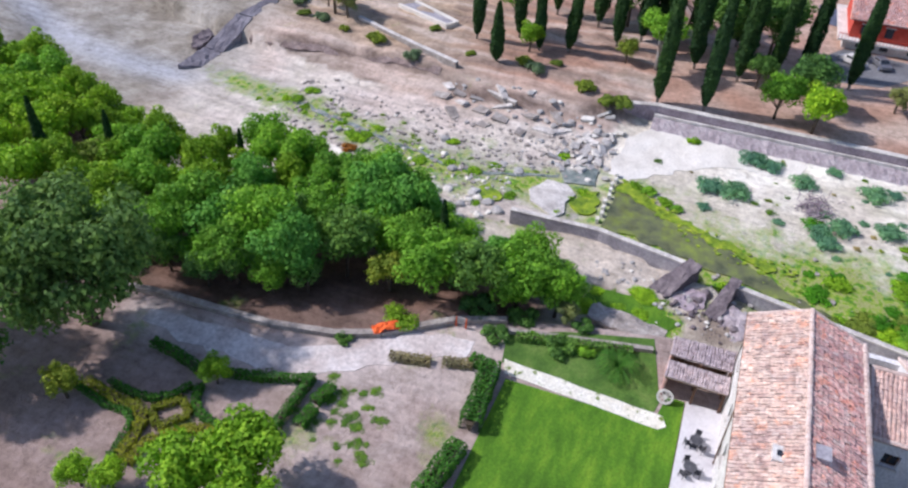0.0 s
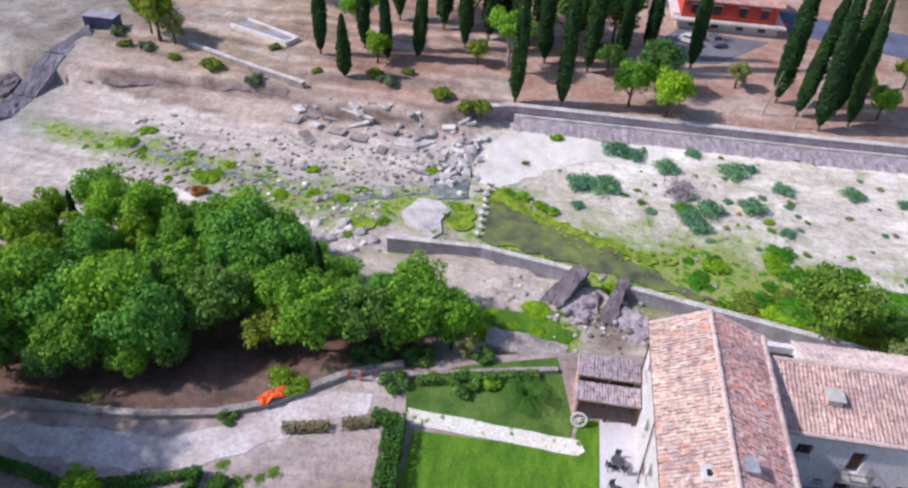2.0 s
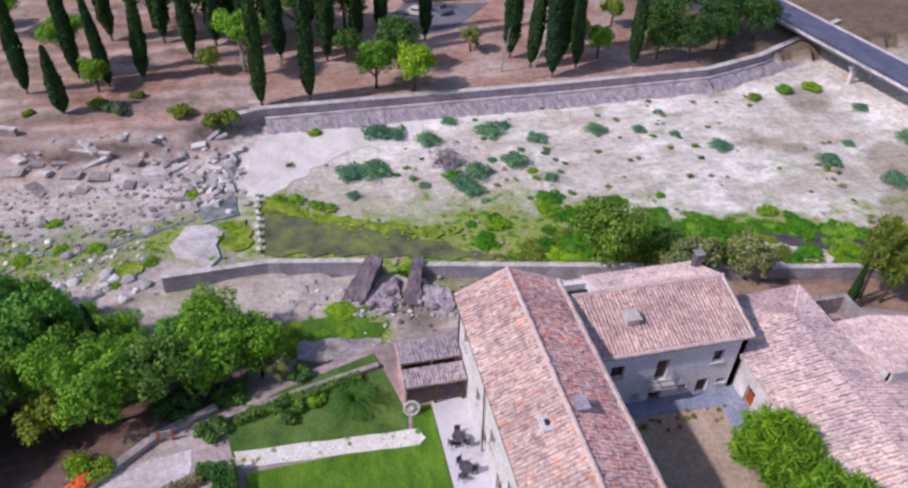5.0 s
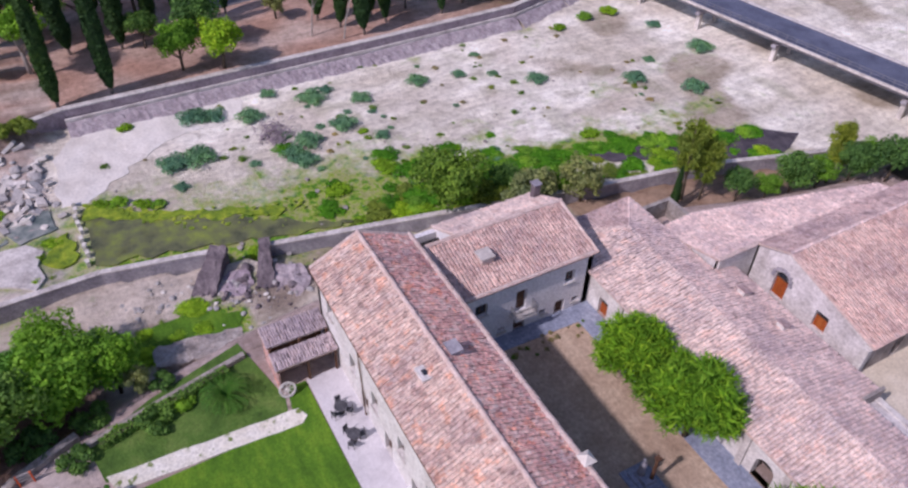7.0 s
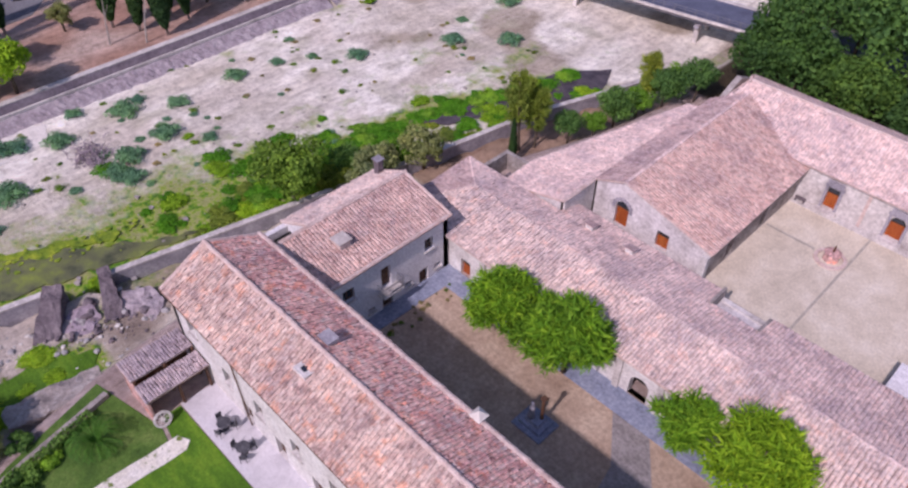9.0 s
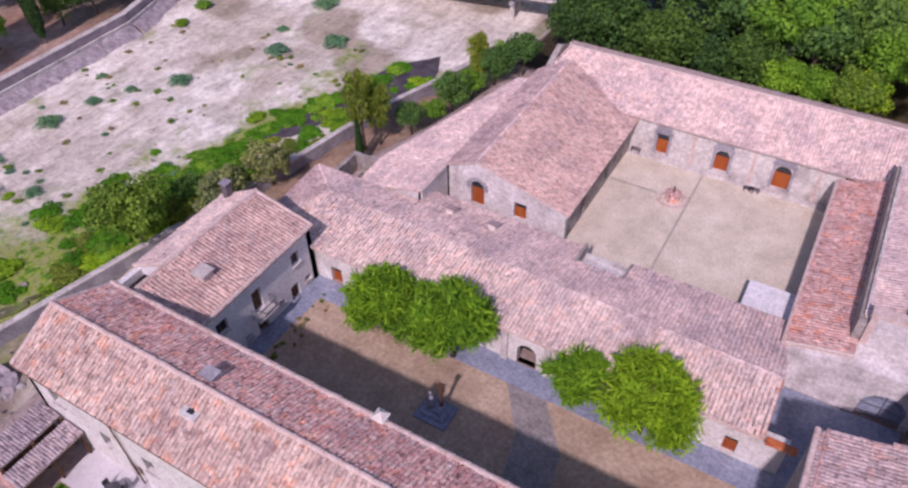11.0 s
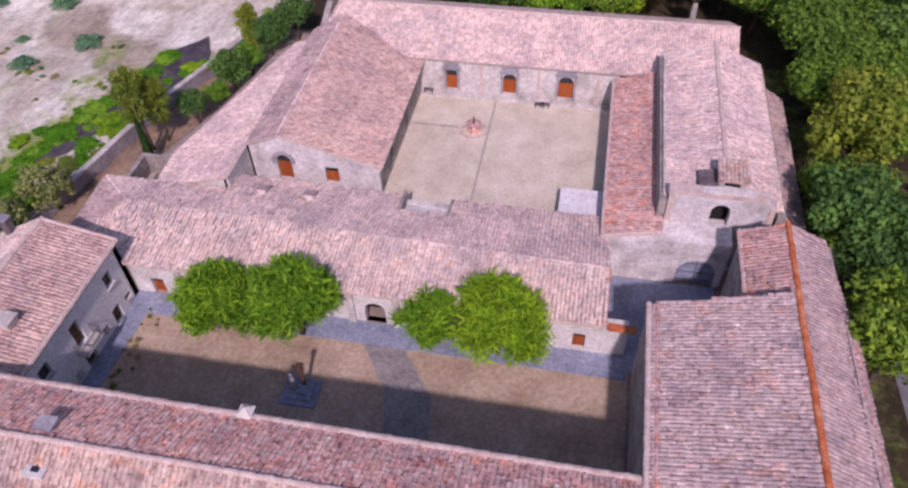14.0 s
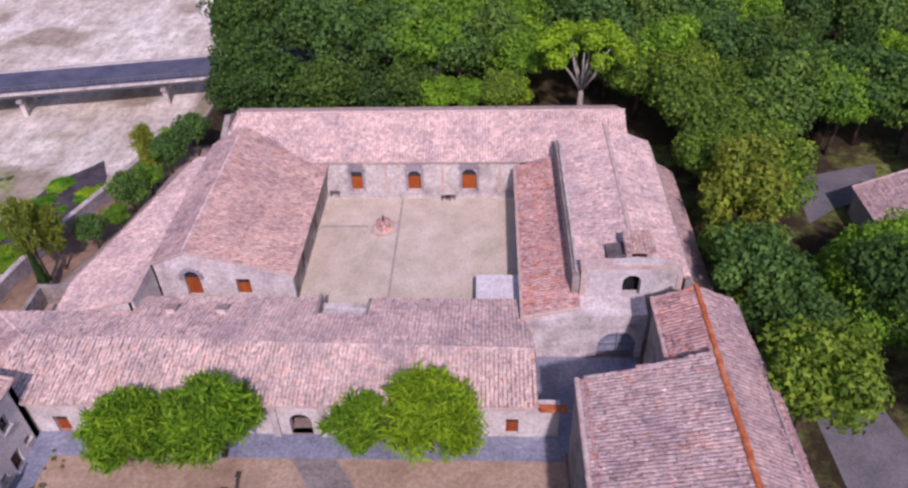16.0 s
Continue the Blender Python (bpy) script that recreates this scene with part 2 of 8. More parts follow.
M_BROWN = rough_mat("brown_wood", (0.07, 0.035, 0.02), (0.12, 0.06, 0.035), (0.17, 0.09, 0.05), 2, 9, 0.7)
M_GLASS, _nt, _b = material("window_glass", 0.08)
_b.inputs["Base Color"].default_value = (0.03, 0.035, 0.045, 1)
_b.inputs["Specular IOR Level"].default_value = 0.6
M_BASALT = rough_mat("blue_grey_paving", (0.19, 0.22, 0.295), (0.265, 0.30, 0.39), (0.35, 0.385, 0.475), 0.5, 4, 0.8, 0.3, 0.02)
M_CROSS = rough_mat("worn_stone_path", (0.22, 0.20, 0.19), (0.29, 0.265, 0.255), (0.36, 0.33, 0.31), 0.5, 4, 0.85, 0.3, 0.02)
M_COURT = rough_mat("courtyard_earth", (0.345, 0.245, 0.17), (0.455, 0.34, 0.245), (0.56, 0.44, 0.325), 0.3, 3, 0.95, 0.5, 0.04)
M_CLOISTER = rough_mat("courtyard_paving", (0.52, 0.455, 0.345), (0.66, 0.585, 0.455), (0.77, 0.705, 0.58), 0.33, 5.0, 0.9, 0.2, 0.02, grain=0.6)
M_SEAM = rough_mat("stone_gutter", (0.36, 0.325, 0.27), (0.44, 0.40, 0.33), (0.53, 0.48, 0.40), 0.6, 4)
M_LAWN = rough_mat("mown_lawn", (0.045, 0.12, 0.008), (0.085, 0.205, 0.012), (0.17, 0.31, 0.02), 0.32, 5, 0.9, 0.8, 0.06, streak=(0.8, 2.2, 1))
M_GRASSY = rough_mat("rough_grass", (0.05, 0.11, 0.02), (0.09, 0.18, 0.03), (0.17, 0.25, 0.06), 0.4, 5, 0.95, 0.9, 0.1)
M_STRAW = rough_mat("straw_path", (0.66, 0.62, 0.50), (0.76, 0.73, 0.63), (0.84, 0.82, 0.74), 0.7, 5, 0.95, 0.6, 0.05)
_nt = M_STRAW.node_tree
_b = _nt.nodes["Principled BSDF"]
_n = noise_at(_nt, 1.5, 5, 0.6)
_r = ramp(_nt, [(0.60, (0, 0, 0)), (0.67, (1, 1, 1))])
_nt.links.new(_n.outputs[0], _r.inputs[0])
_nt.links.new(blend(_nt, "MIX", _b.inputs["Base Color"].links[0].from_socket, (0.16, 0.22, 0.05), _r.outputs[0]), _b.inputs["Base Color"])
M_ASPHALT = rough_mat("asphalt", (0.085, 0.095, 0.14), (0.12, 0.135, 0.195), (0.16, 0.175, 0.24), 0.3, 6, 0.85, 0.3, 0.02)
M_GREYLOT = rough_mat("grey_tarmac", (0.13, 0.13, 0.14), (0.18, 0.18, 0.19), (0.24, 0.24, 0.25), 0.3, 5, 0.9, 0.3, 0.02)
M_ROCK = rough_mat("broken_rock", (0.30, 0.28, 0.27), (0.43, 0.41, 0.39), (0.55, 0.54, 0.52), 0.9, 4, 0.95, 0.8, 0.1)
M_DROCK = rough_mat("dark_masonry", (0.10, 0.08, 0.09), (0.17, 0.14, 0.15), (0.26, 0.22, 0.225), 0.9, 4, 0.95, 0.9, 0.15)
M_MAUVE = rough_mat("mauve_stone", (0.25, 0.20, 0.225), (0.36, 0.295, 0.325), (0.47, 0.40, 0.425), 0.5, 3.5, 0.95, 0.9, 0.12)
M_MAUVE_PALE = rough_mat("mauve_rubble", (0.27, 0.225, 0.24), (0.40, 0.345, 0.36), (0.53, 0.475, 0.48), 0.9, 3.0, 0.95, 0.9, 0.15)
M_RAMP = rough_mat("spillway_concrete", (0.16, 0.145, 0.165), (0.24, 0.22, 0.245), (0.33, 0.305, 0.33), 0.5, 3.5, 0.9, 0.7, 0.08)
# bare earth of the scarp, with its shade put into the colour
M_EARTH = rough_mat("shaded_earth_face", (0.17, 0.125, 0.112), (0.27, 0.205, 0.185), (0.38, 0.305, 0.28), 0.6, 4, 0.95, 0.9, 0.1)
M_BARK = rough_mat("bark", (0.06, 0.045, 0.03), (0.11, 0.085, 0.06), (0.17, 0.14, 0.10), 2, 8, 0.95, 0.7, 0.03)
M_PALEBARK = rough_mat("pale_bark", (0.25, 0.22, 0.19), (0.36, 0.33, 0.29), (0.46, 0.43, 0.39), 2, 8, 0.95, 0.5, 0.03)
M_ALGAE = rough_mat("algae", (0.07, 0.14, 0.02), (0.20, 0.30, 0.02), (0.42, 0.48, 0.04), 0.9, 4, 0.8, 0.3, 0.03)
M_WATER, _nt, _b = material("shallow_water", 0.12)
_n = noise_at(_nt, 0.5, 4)
_r = ramp(_nt, [(0.3, (0.06, 0.07, 0.035)), (0.45, (0.13, 0.14, 0.065)), (0.58, (0.17, 0.20, 0.06)), (0.72, (0.24, 0.30, 0.05))])
_nt.links.new(_n.outputs[0], _r.inputs[0])
_nt.links.new(_r.outputs[0], _b.inputs["Base Color"])
_b.inputs["Specular IOR Level"].default_value = 0.5
M_DEEP, _nt, _b = material("dark_pool_water", 0.1)
_n = noise_at(_nt, 0.6, 5)
_r = ramp(_nt, [(0.35, (0.055, 0.045, 0.05)), (0.65, (0.12, 0.10, 0.105))])
_nt.links.new(_n.outputs[0], _r.inputs[0])
_nt.links.new(_r.outputs[0], _b.inputs["Base Color"])
M_STREAM, _nt, _b = material("stream_water", 0.15)
_n = noise_at(_nt, 0.8, 5)
_r = ramp(_nt, [(0.35, (0.10, 0.13, 0.12)), (0.5, (0.22, 0.25, 0.23)), (0.65, (0.36, 0.36, 0.32))])
_nt.links.new(_n.outputs[0], _r.inputs[0])
_nt.links.new(_r.outputs[0], _b.inputs["Base Color"])
M_RED = rough_mat("red_paint", (0.42, 0.05, 0.03), (0.55, 0.08, 0.05), (0.62, 0.12, 0.08), 1, 6)
M_NET = rough_mat("orange_net", (0.75, 0.09, 0.02), (0.85, 0.14, 0.03), (0.9, 0.2, 0.06), 2, 9)
M_METAL, _nt, _b = material("grey_metal", 0.45, 0.7)
_b.inputs["Base Color"].default_value = (0.3, 0.3, 0.32, 1)
M_BRONZE = rough_mat("dark_bronze", (0.05, 0.05, 0.06), (0.08, 0.08, 0.09), (0.12, 0.12, 0.13), 2, 8, 0.5)
M_GROUND = zone_mat("open_ground")
L_GREEN = leaf_mat("leaves_green", (0.073, 0.190, 0.016), (0.174, 0.402, 0.028), (0.335, 0.593, 0.056), 0.5)
L_DARK = leaf_mat("leaves_dark", (0.043, 0.108, 0.027), (0.095, 0.223, 0.045), (0.203, 0.392, 0.074), 0.5)
L_BRIGHT = leaf_mat("leaves_bright", (0.099, 0.220, 0.009), (0.220, 0.440, 0.015), (0.418, 0.616, 0.039), 0.5)
L_SUNNY = leaf_mat("leaves_sunny", (0.06, 0.16, 0.006), (0.25, 0.47, 0.012), (0.48, 0.68, 0.03), 0.2)
L_LANE = leaf_mat("leaves_lane", (0.046, 0.112, 0.014), (0.132, 0.264, 0.029), (0.290, 0.462, 0.059), 0.5)
L_COURT = leaf_mat("leaves_courtyard", (0.035, 0.11, 0.006), (0.15, 0.36, 0.016), (0.38, 0.60, 0.035), 0.4)
L_WEED = leaf_mat("leaves_weed", (0.07, 0.15, 0.02), (0.13, 0.27, 0.03), (0.24, 0.38, 0.05), 0.5)
L_HOLM = leaf_mat("leaves_holm_oak", (0.060, 0.122, 0.030), (0.130, 0.240, 0.052), (0.260, 0.410, 0.095), 0.2)
L_OLIVE = leaf_mat("leaves_olive", (0.10, 0.155, 0.018), (0.205, 0.295, 0.034), (0.38, 0.45, 0.062), 0.5)
L_THIN = leaf_mat("leaves_thin", (0.09, 0.15, 0.02), (0.20, 0.28, 0.035), (0.36, 0.42, 0.07), 0.4)
L_SPRUCE = leaf_mat("leaves_cool_green", (0.06, 0.19, 0.026), (0.13, 0.36, 0.048), (0.25, 0.51, 0.088), 0.2)
L_LUSH = leaf_mat("leaves_lush", (0.035, 0.156, 0.006), (0.078, 0.296, 0.009), (0.156, 0.406, 0.023), 0.3)
L_RUST = leaf_mat("leaves_rust", (0.25, 0.10, 0.02), (0.42, 0.19, 0.04), (0.55, 0.30, 0.08), 0.2)
L_YELLOW = leaf_mat("leaves_yellow_green", (0.11, 0.21, 0.010), (0.24, 0.42, 0.020), (0.44, 0.62, 0.05), 0.25)
L_CYP = leaf_mat("leaves_cypress", (0.016, 0.046, 0.014), (0.030, 0.080, 0.022), (0.055, 0.125, 0.032), 0.3)
L_TEAL = leaf_mat("leaves_bluegreen", (0.082, 0.205, 0.110), (0.150, 0.345, 0.185), (0.275, 0.510, 0.275), 0.3)
L_GREY = leaf_mat("leaves_grey", (0.13, 0.17, 0.06), (0.23, 0.29, 0.11), (0.40, 0.44, 0.20), 0.4)
L_PARK = leaf_mat("leaves_park", (0.030, 0.080, 0.018), (0.062, 0.155, 0.030), (0.130, 0.260, 0.050), 0.6)
L_DUSTY = leaf_mat("leaves_dusty", (0.09, 0.16, 0.075), (0.17, 0.26, 0.125), (0.29, 0.37, 0.20), 0.4)
L_HEDGE = leaf_mat("leaves_hedge", (0.028, 0.111, 0.013), (0.056, 0.185, 0.020), (0.111, 0.296, 0.033), 0.3)
L_YHEDGE = leaf_mat("leaves_box", (0.111, 0.148, 0.013), (0.222, 0.259, 0.020), (0.407, 0.407, 0.033), 0.3)
L_DRY = leaf_mat("leaves_dry", (0.222, 0.185, 0.083), (0.370, 0.315, 0.150), (0.555, 0.500, 0.250), 0.4)


# ---- building helpers ----
def mesh_of(name, verts, faces, mat=None, smooth=False):
    me = bpy.data.meshes.new(name)
    me.from_pydata([tuple(map(float, v)) for v in verts], [], faces)
    if mat:
        me.materials.append(mat)
    if smooth:
        me.polygons.foreach_set("use_smooth", [True] * len(me.polygons))
    me.update()
    return me


def thing(name, label, category, group="", kind="", at=(0, 0, 0)):
    ob = new(name)
    ob.location = at
    ob.empty_display_size = 0.2
    return tagged(ob, label, category, group, kind)


def put(name, me, parent=None, label="", m=None):
    ob = new(name, me)
    if parent is not None:
        ob.parent = parent
    if m is not None:
        ob.matrix_basis = m
    return tagged(ob, label)


class Shape:
    """Collects boxes, prisms and sheets into one mesh."""

    def __init__(self):
        self.v, self.f = [], []

    def add(self, verts, faces):
        n = len(self.v)
        self.v += [tuple(p) for p in verts]
        self.f += [tuple(i + n for i in f) for f in faces]
        return self

    def box(self, x0, y0, z0, x1, y1, z1):
        v = [(x, y, z) for z in (z0, z1) for y in (y0, y1) for x in (x0, x1)]
        return self.add(v, [(0, 2, 3, 1), (4, 5, 7, 6), (0, 1, 5, 4), (2, 6, 7, 3), (0, 4, 6, 2), (1, 3, 7, 5)])

    def prism(self, ring, z0, z1):
        """An upright prism over a ring of (x, y); z1 may be a list."""
        n = len(ring)
        lo = z0 if isinstance(z0, (list, tuple)) else [z0] * n
        hi = z1 if isinstance(z1, (list, tuple)) else [z1] * n
        v = [(x, y, lo[i]) for i, (x, y) in enumerate(ring)] + [(x, y, hi[i]) for i, (x, y) in enumerate(ring)]
        f = [tuple(range(n - 1, -1, -1)), tuple(range(n, 2 * n))]
        f += [(i, (i + 1) % n, n + (i + 1) % n, n + i) for i in range(n)]
        return self.add(v, f)

    def ring_tube(self, path, radii, sides=8, cap=True):
        """A round tube along points with a radius each."""
        pts = [Vector(p) for p in path]
        v, f = [], []
        for i, p in enumerate(pts):
            d = (pts[min(i + 1, len(pts) - 1)] - pts[max(i - 1, 0)]).normalized()
            a = d.orthogonal().normalized()
            b = d.cross(a)
            for k in range(sides):
                w = 2 * math.pi * k / sides
                v.append(p + (a * math.cos(w) + b * math.sin(w)) * radii[i])
        for i in range(len(pts) - 1):
            for k in range(sides):
                f.append((i * sides + k, i * sides + (k + 1) % sides, (i + 1) * sides + (k + 1) % sides, (i + 1) * sides + k))
        if cap:
            f.append(tuple(range(sides - 1, -1, -1)))
            f.append(tuple((len(pts) - 1) * sides + k for k in range(sides)))
        return self.add(v, f)

    def mesh(self, name, mat, smooth=False):
        return mesh_of(name, self.v, self.f, mat, smooth)


def part(name, shape, mat, parent, label="", smooth=False):
    return put(name, shape.mesh(name, mat, smooth), parent, label)


def wall_panel(p0, p1, z0, z1, openings=(), thick=0.5, top=None):
    """A wall from p0 to p1 (plan), its outer face on the right-hand side of that way. Openings (s0, s1, h0, h1[, arched]) go right through it.
    top: a list of (s, z) for a sloping head."""
    a, b = Vector((*p0, 0)), Vector((*p1, 0))
    run = (b - a).length
    d = (b - a) / run
    out = Vector((d.y, -d.x, 0))
    sh, seen = Shape(), {}
    heads = [q[0] for q in top] if top else []
    ss = sorted({round(q, 4) for q in (0.0, run, *[o[0] for o in openings], *[o[1] for o in openings], *heads)})
    zs = sorted({round(q, 4) for q in (z0, z1, *[o[2] for o in openings], *[o[3] for o in openings])})

    def solid(i, j):
        if not (0 <= i < len(ss) - 1 and 0 <= j < len(zs) - 1):
            return False
        s, z = (ss[i] + ss[i + 1]) / 2, (zs[j] + zs[j + 1]) / 2
        return not any(o[0] < s < o[1] and o[2] < z < o[3] for o in openings)

    def pt(s, z, back):
        key = (round(s, 3), round(z, 3), back)
        if key not in seen:
            q = a + d * s - out * (thick if back else 0)
            seen[key] = len(sh.v)
            sh.v.append((q.x, q.y, z))
        return seen[key]

    for i in range(len(ss) - 1):
        for j in range(len(zs) - 1):
            if not solid(i, j):
                continue
            s0, s1, h0, h1 = ss[i], ss[i + 1], zs[j], zs[j + 1]
            f = [pt(s0, h0, 0), pt(s1, h0, 0), pt(s1, h1, 0), pt(s0, h1, 0)]
            k = [pt(s0, h0, 1), pt(s1, h0, 1), pt(s1, h1, 1), pt(s0, h1, 1)]
            sh.f += [tuple(f), tuple(k[::-1])]
            for near, e in (((i, j - 1), (0, 1)), ((i + 1, j), (1, 2)), ((i, j + 1), (2, 3)), ((i - 1, j), (3, 0))):
                if not solid(*near) and not (top and near[1] == len(zs) - 1):
                    sh.f.append((f[e[0]], k[e[0]], k[e[1]], f[e[1]]))
    for o in openings:
        if len(o) > 4 and o[4]:
            s0, s1, h1 = o[0], o[1], o[3]
            r = (s1 - s0) / 2
            for side in (0, 1):
                ring = [((s0 + s1) / 2 - r * math.cos(w), h1 - r + r * math.sin(w)) for w in np.linspace(0, math.pi / 2, 6)]
                if side:
                    ring = [(s0 + s1 - s, h) for s, h in ring]
                fan = ring + [(s1 if side else s0, h1)]
                n = len(fan)
                f, k = [pt(s, h, 0) for s, h in fan], [pt(s, h, 1) for s, h in fan]
                sh.f += [tuple(f), tuple(k[::-1])] + [(f[i], k[i], k[(i + 1) % n], f[(i + 1) % n]) for i in range(n)]
    if top:
        head = lambda s: float(np.interp(s, [q[0] for q in top], [q[1] for q in top]))
        for s0, s1 in zip(ss, ss[1:]):
            f = [pt(s0, zs[-1], 0), pt(s1, zs[-1], 0), pt(s1, head(s1), 0), pt(s0, head(s0), 0)]
            k = [pt(s0, zs[-1], 1), pt(s1, zs[-1], 1), pt(s1, head(s1), 1), pt(s0, head(s0), 1)]
            sh.f += [tuple(f), tuple(k[::-1]), (f[3], k[3], k[2], f[2])]
            if s0 == ss[0]:
                sh.f.append((f[0], k[0], k[3], f[3]))
            if s1 == ss[-1]:
                sh.f.append((f[1], f[2], k[2], k[1]))
    return sh


def opening_fill(parent, p0, p1, s0, s1, h0, h1, kind, depth=0.3):
    """A window or door in a wall_panel's opening."""
    a, b = Vector((*p0, 0)), Vector((*p1, 0))
    d = (b - a).normalized()
    out = Vector((d.y, -d.x, 0))

    def boxed(sa, sb, ha, hb, da, db):
        v = []
        for h in (ha, hb):
            for k in (da, db):
                for s in (sa, sb):
                    q = a + d * s - out * k
                    v.append((q.x, q.y, h))
        return Shape().add(v, [(0, 2, 3, 1), (4, 5, 7, 6), (0, 1, 5, 4), (2, 6, 7, 3), (0, 4, 6, 2), (1, 3, 7, 5)])

    if kind == "window":
        w = put("window", boxed(s0, s1, h0, h1, depth + 0.05, depth + 0.09).mesh("pane", M_GLASS), parent)
        fr = Shape()
        t = 0.09
        for q in ((s0, s0 + t, h0, h1), (s1 - t, s1, h0, h1), (s0 + t, s1 - t, h1 - t, h1), (s0 + t, s1 - t, h0, h0 + t), ((s0 + s1) / 2 - t / 2, (s0 + s1) / 2 + t / 2, h0 + t, h1 - t)):
            c = boxed(q[0], q[1], q[2], q[3], depth, depth + 0.06)
            fr.add(c.v, c.f)
        put("frame", fr.mesh("frame", M_BROWN), w)
        put("sill", boxed(s0 - 0.12, s1 + 0.12, h0 - 0.12, h0 - 0.002, -0.12, 0.1).mesh("sill", M_PALE), w)
        return w
    mat = M_DOOR if kind == "orange" else M_BROWN
    if kind == "orange" and h1 - h0 > 1.6:
        top = h0 + 0.66 * (h1 - h0)
        put("fanlight", boxed(s0, s1, top + 0.06, h1, depth + 0.04, depth + 0.1).mesh("fanlight", M_GLASS), parent, "dark fanlight over the door")
        put("transom", boxed(s0, s1, top, top + 0.06, depth - 0.04, depth + 0.1).mesh("transom", M_BROWN), parent)
        h1 = top
    leaf = put("door", boxed(s0, s1, h0, h1, depth + 0.06, depth + 0.1).mesh("door", mat), parent)
    n = max(2, int((s1 - s0) / 0.22))
    for i in range(n):
        u0, u1 = s0 + (s1 - s0) * i / n + 0.01, s0 + (s1 - s0) * (i + 1) / n - 0.01
        put("plank", boxed(u0, u1, h0, h1, depth + 0.012 * (i % 2), depth + 0.058).mesh("plank", mat), leaf)
    return leaf


SINGLE_TILES = []


def tile_field(points, down, pitch=0.30, row=0.42, seed=1, lift=0.05, loose=None, relief=0.21):
    """Barrel tiles over a flat roof face given by its outline: every tile an arched piece of its own.
    loose: a stretch of the plan (x0, x1) whose tiles are kept aside as objects of their own."""
    rng = np.random.default_rng(seed)
    P = np.array(points, float)
    nrm = np.zeros(3)
    for i in range(len(P)):
        nrm += np.cross(P[i] - P[0], P[(i + 1) % len(P)] - P[0])
    nrm /= np.linalg.norm(nrm)
    if nrm[2] < 0:
        nrm = -nrm
    v = np.array([down[0], down[1], 0.0])
    v[2] = -(nrm[0] * v[0] + nrm[1] * v[1]) / nrm[2]
    v /= np.linalg.norm(v)
    u = np.cross(nrm, v)
    o = P[0]
    uv = np.stack([(P - o) @ u, (P - o) @ v], 1)
    verts, faces = [], []
    arc = [(-0.5, 0.0), (-0.32, 0.55), (0.0, 0.8), (0.32, 0.55), (0.5, 0.0)]
    lo, hi = uv[:, 0].min(), uv[:, 0].max()
    n = max(1, int(round((hi - lo) / pitch)))
    for c in range(n):
        x = lo + (c + 0.5) * (hi - lo) / n
        cross = []
        for i in range(len(uv)):
            a, b = uv[i], uv[(i + 1) % len(uv)]
            if (a[0] - x) * (b[0] - x) < 0:
                cross.append(a[1] + (b[1] - a[1]) * (x - a[0]) / (b[0] - a[0]))
        if len(cross) < 2:
            continue
        y0, y1 = min(cross), max(cross)
        m = max(1, int(round((y1 - y0) / row)))
        for r in range(m):
            ya, yb = y0 + (y1 - y0) * r / m, y0 + (y1 - y0) * (r + 1) / m + 0.05
            jx, jz = rng.normal(0, 0.022), rng.normal(0, 0.016)
            if loose and loose[0] < (o + u * x + v * ya)[0] < loose[1]:
                SINGLE_TILES.append((o + u * (x + jx) + v * ya + nrm * (lift + jz), u, v, nrm, yb - ya))
                continue
            base = len(verts)
            for yy, wide, up in ((ya, 0.86, 0.0), (yb, 1.0, 0.03)):
                for ax, az in arc:
                    p = o + u * (x + jx + ax * pitch * 0.98 * wide) + v * yy + nrm * (lift + up + jz + az * pitch * relief)
                    verts.append(tuple(p))
            faces += [(base + k, base + k + 1, base + 6 + k, base + 5 + k) for k in range(4)]
            faces.append((base + 5, base + 6, base + 7, base + 8, base + 9))
    return verts, faces


def roof_face(parent, points, down, mat=M_TILE, seed=1, pitch=0.30, thick=0.14, name="roof_face", label="", loose=None, relief=0.21):
    """A roof slope: a deck of boards and mortar with its field of barrel tiles."""
    n = len(points)
    sh = Shape()
    sh.add([(x, y, z - 0.02) for x, y, z in points] + [(x, y, z - thick) for x, y, z in points],
           [tuple(range(n)), tuple(range(2 * n - 1, n - 1, -1))] + [(i, i + n, (i + 1) % n + n, (i + 1) % n) for i in range(n)])
    deck = put(name, sh.mesh(name, M_RIDGE), parent, label)
    v, f = tile_field(points, down, pitch, 0.42, seed, loose=loose, relief=relief)
    t = put("roof_tiles", mesh_of("roof_tiles", v, f, mat), deck)
    tagged(t, kind="stuff")
    return deck


CAPS = {}


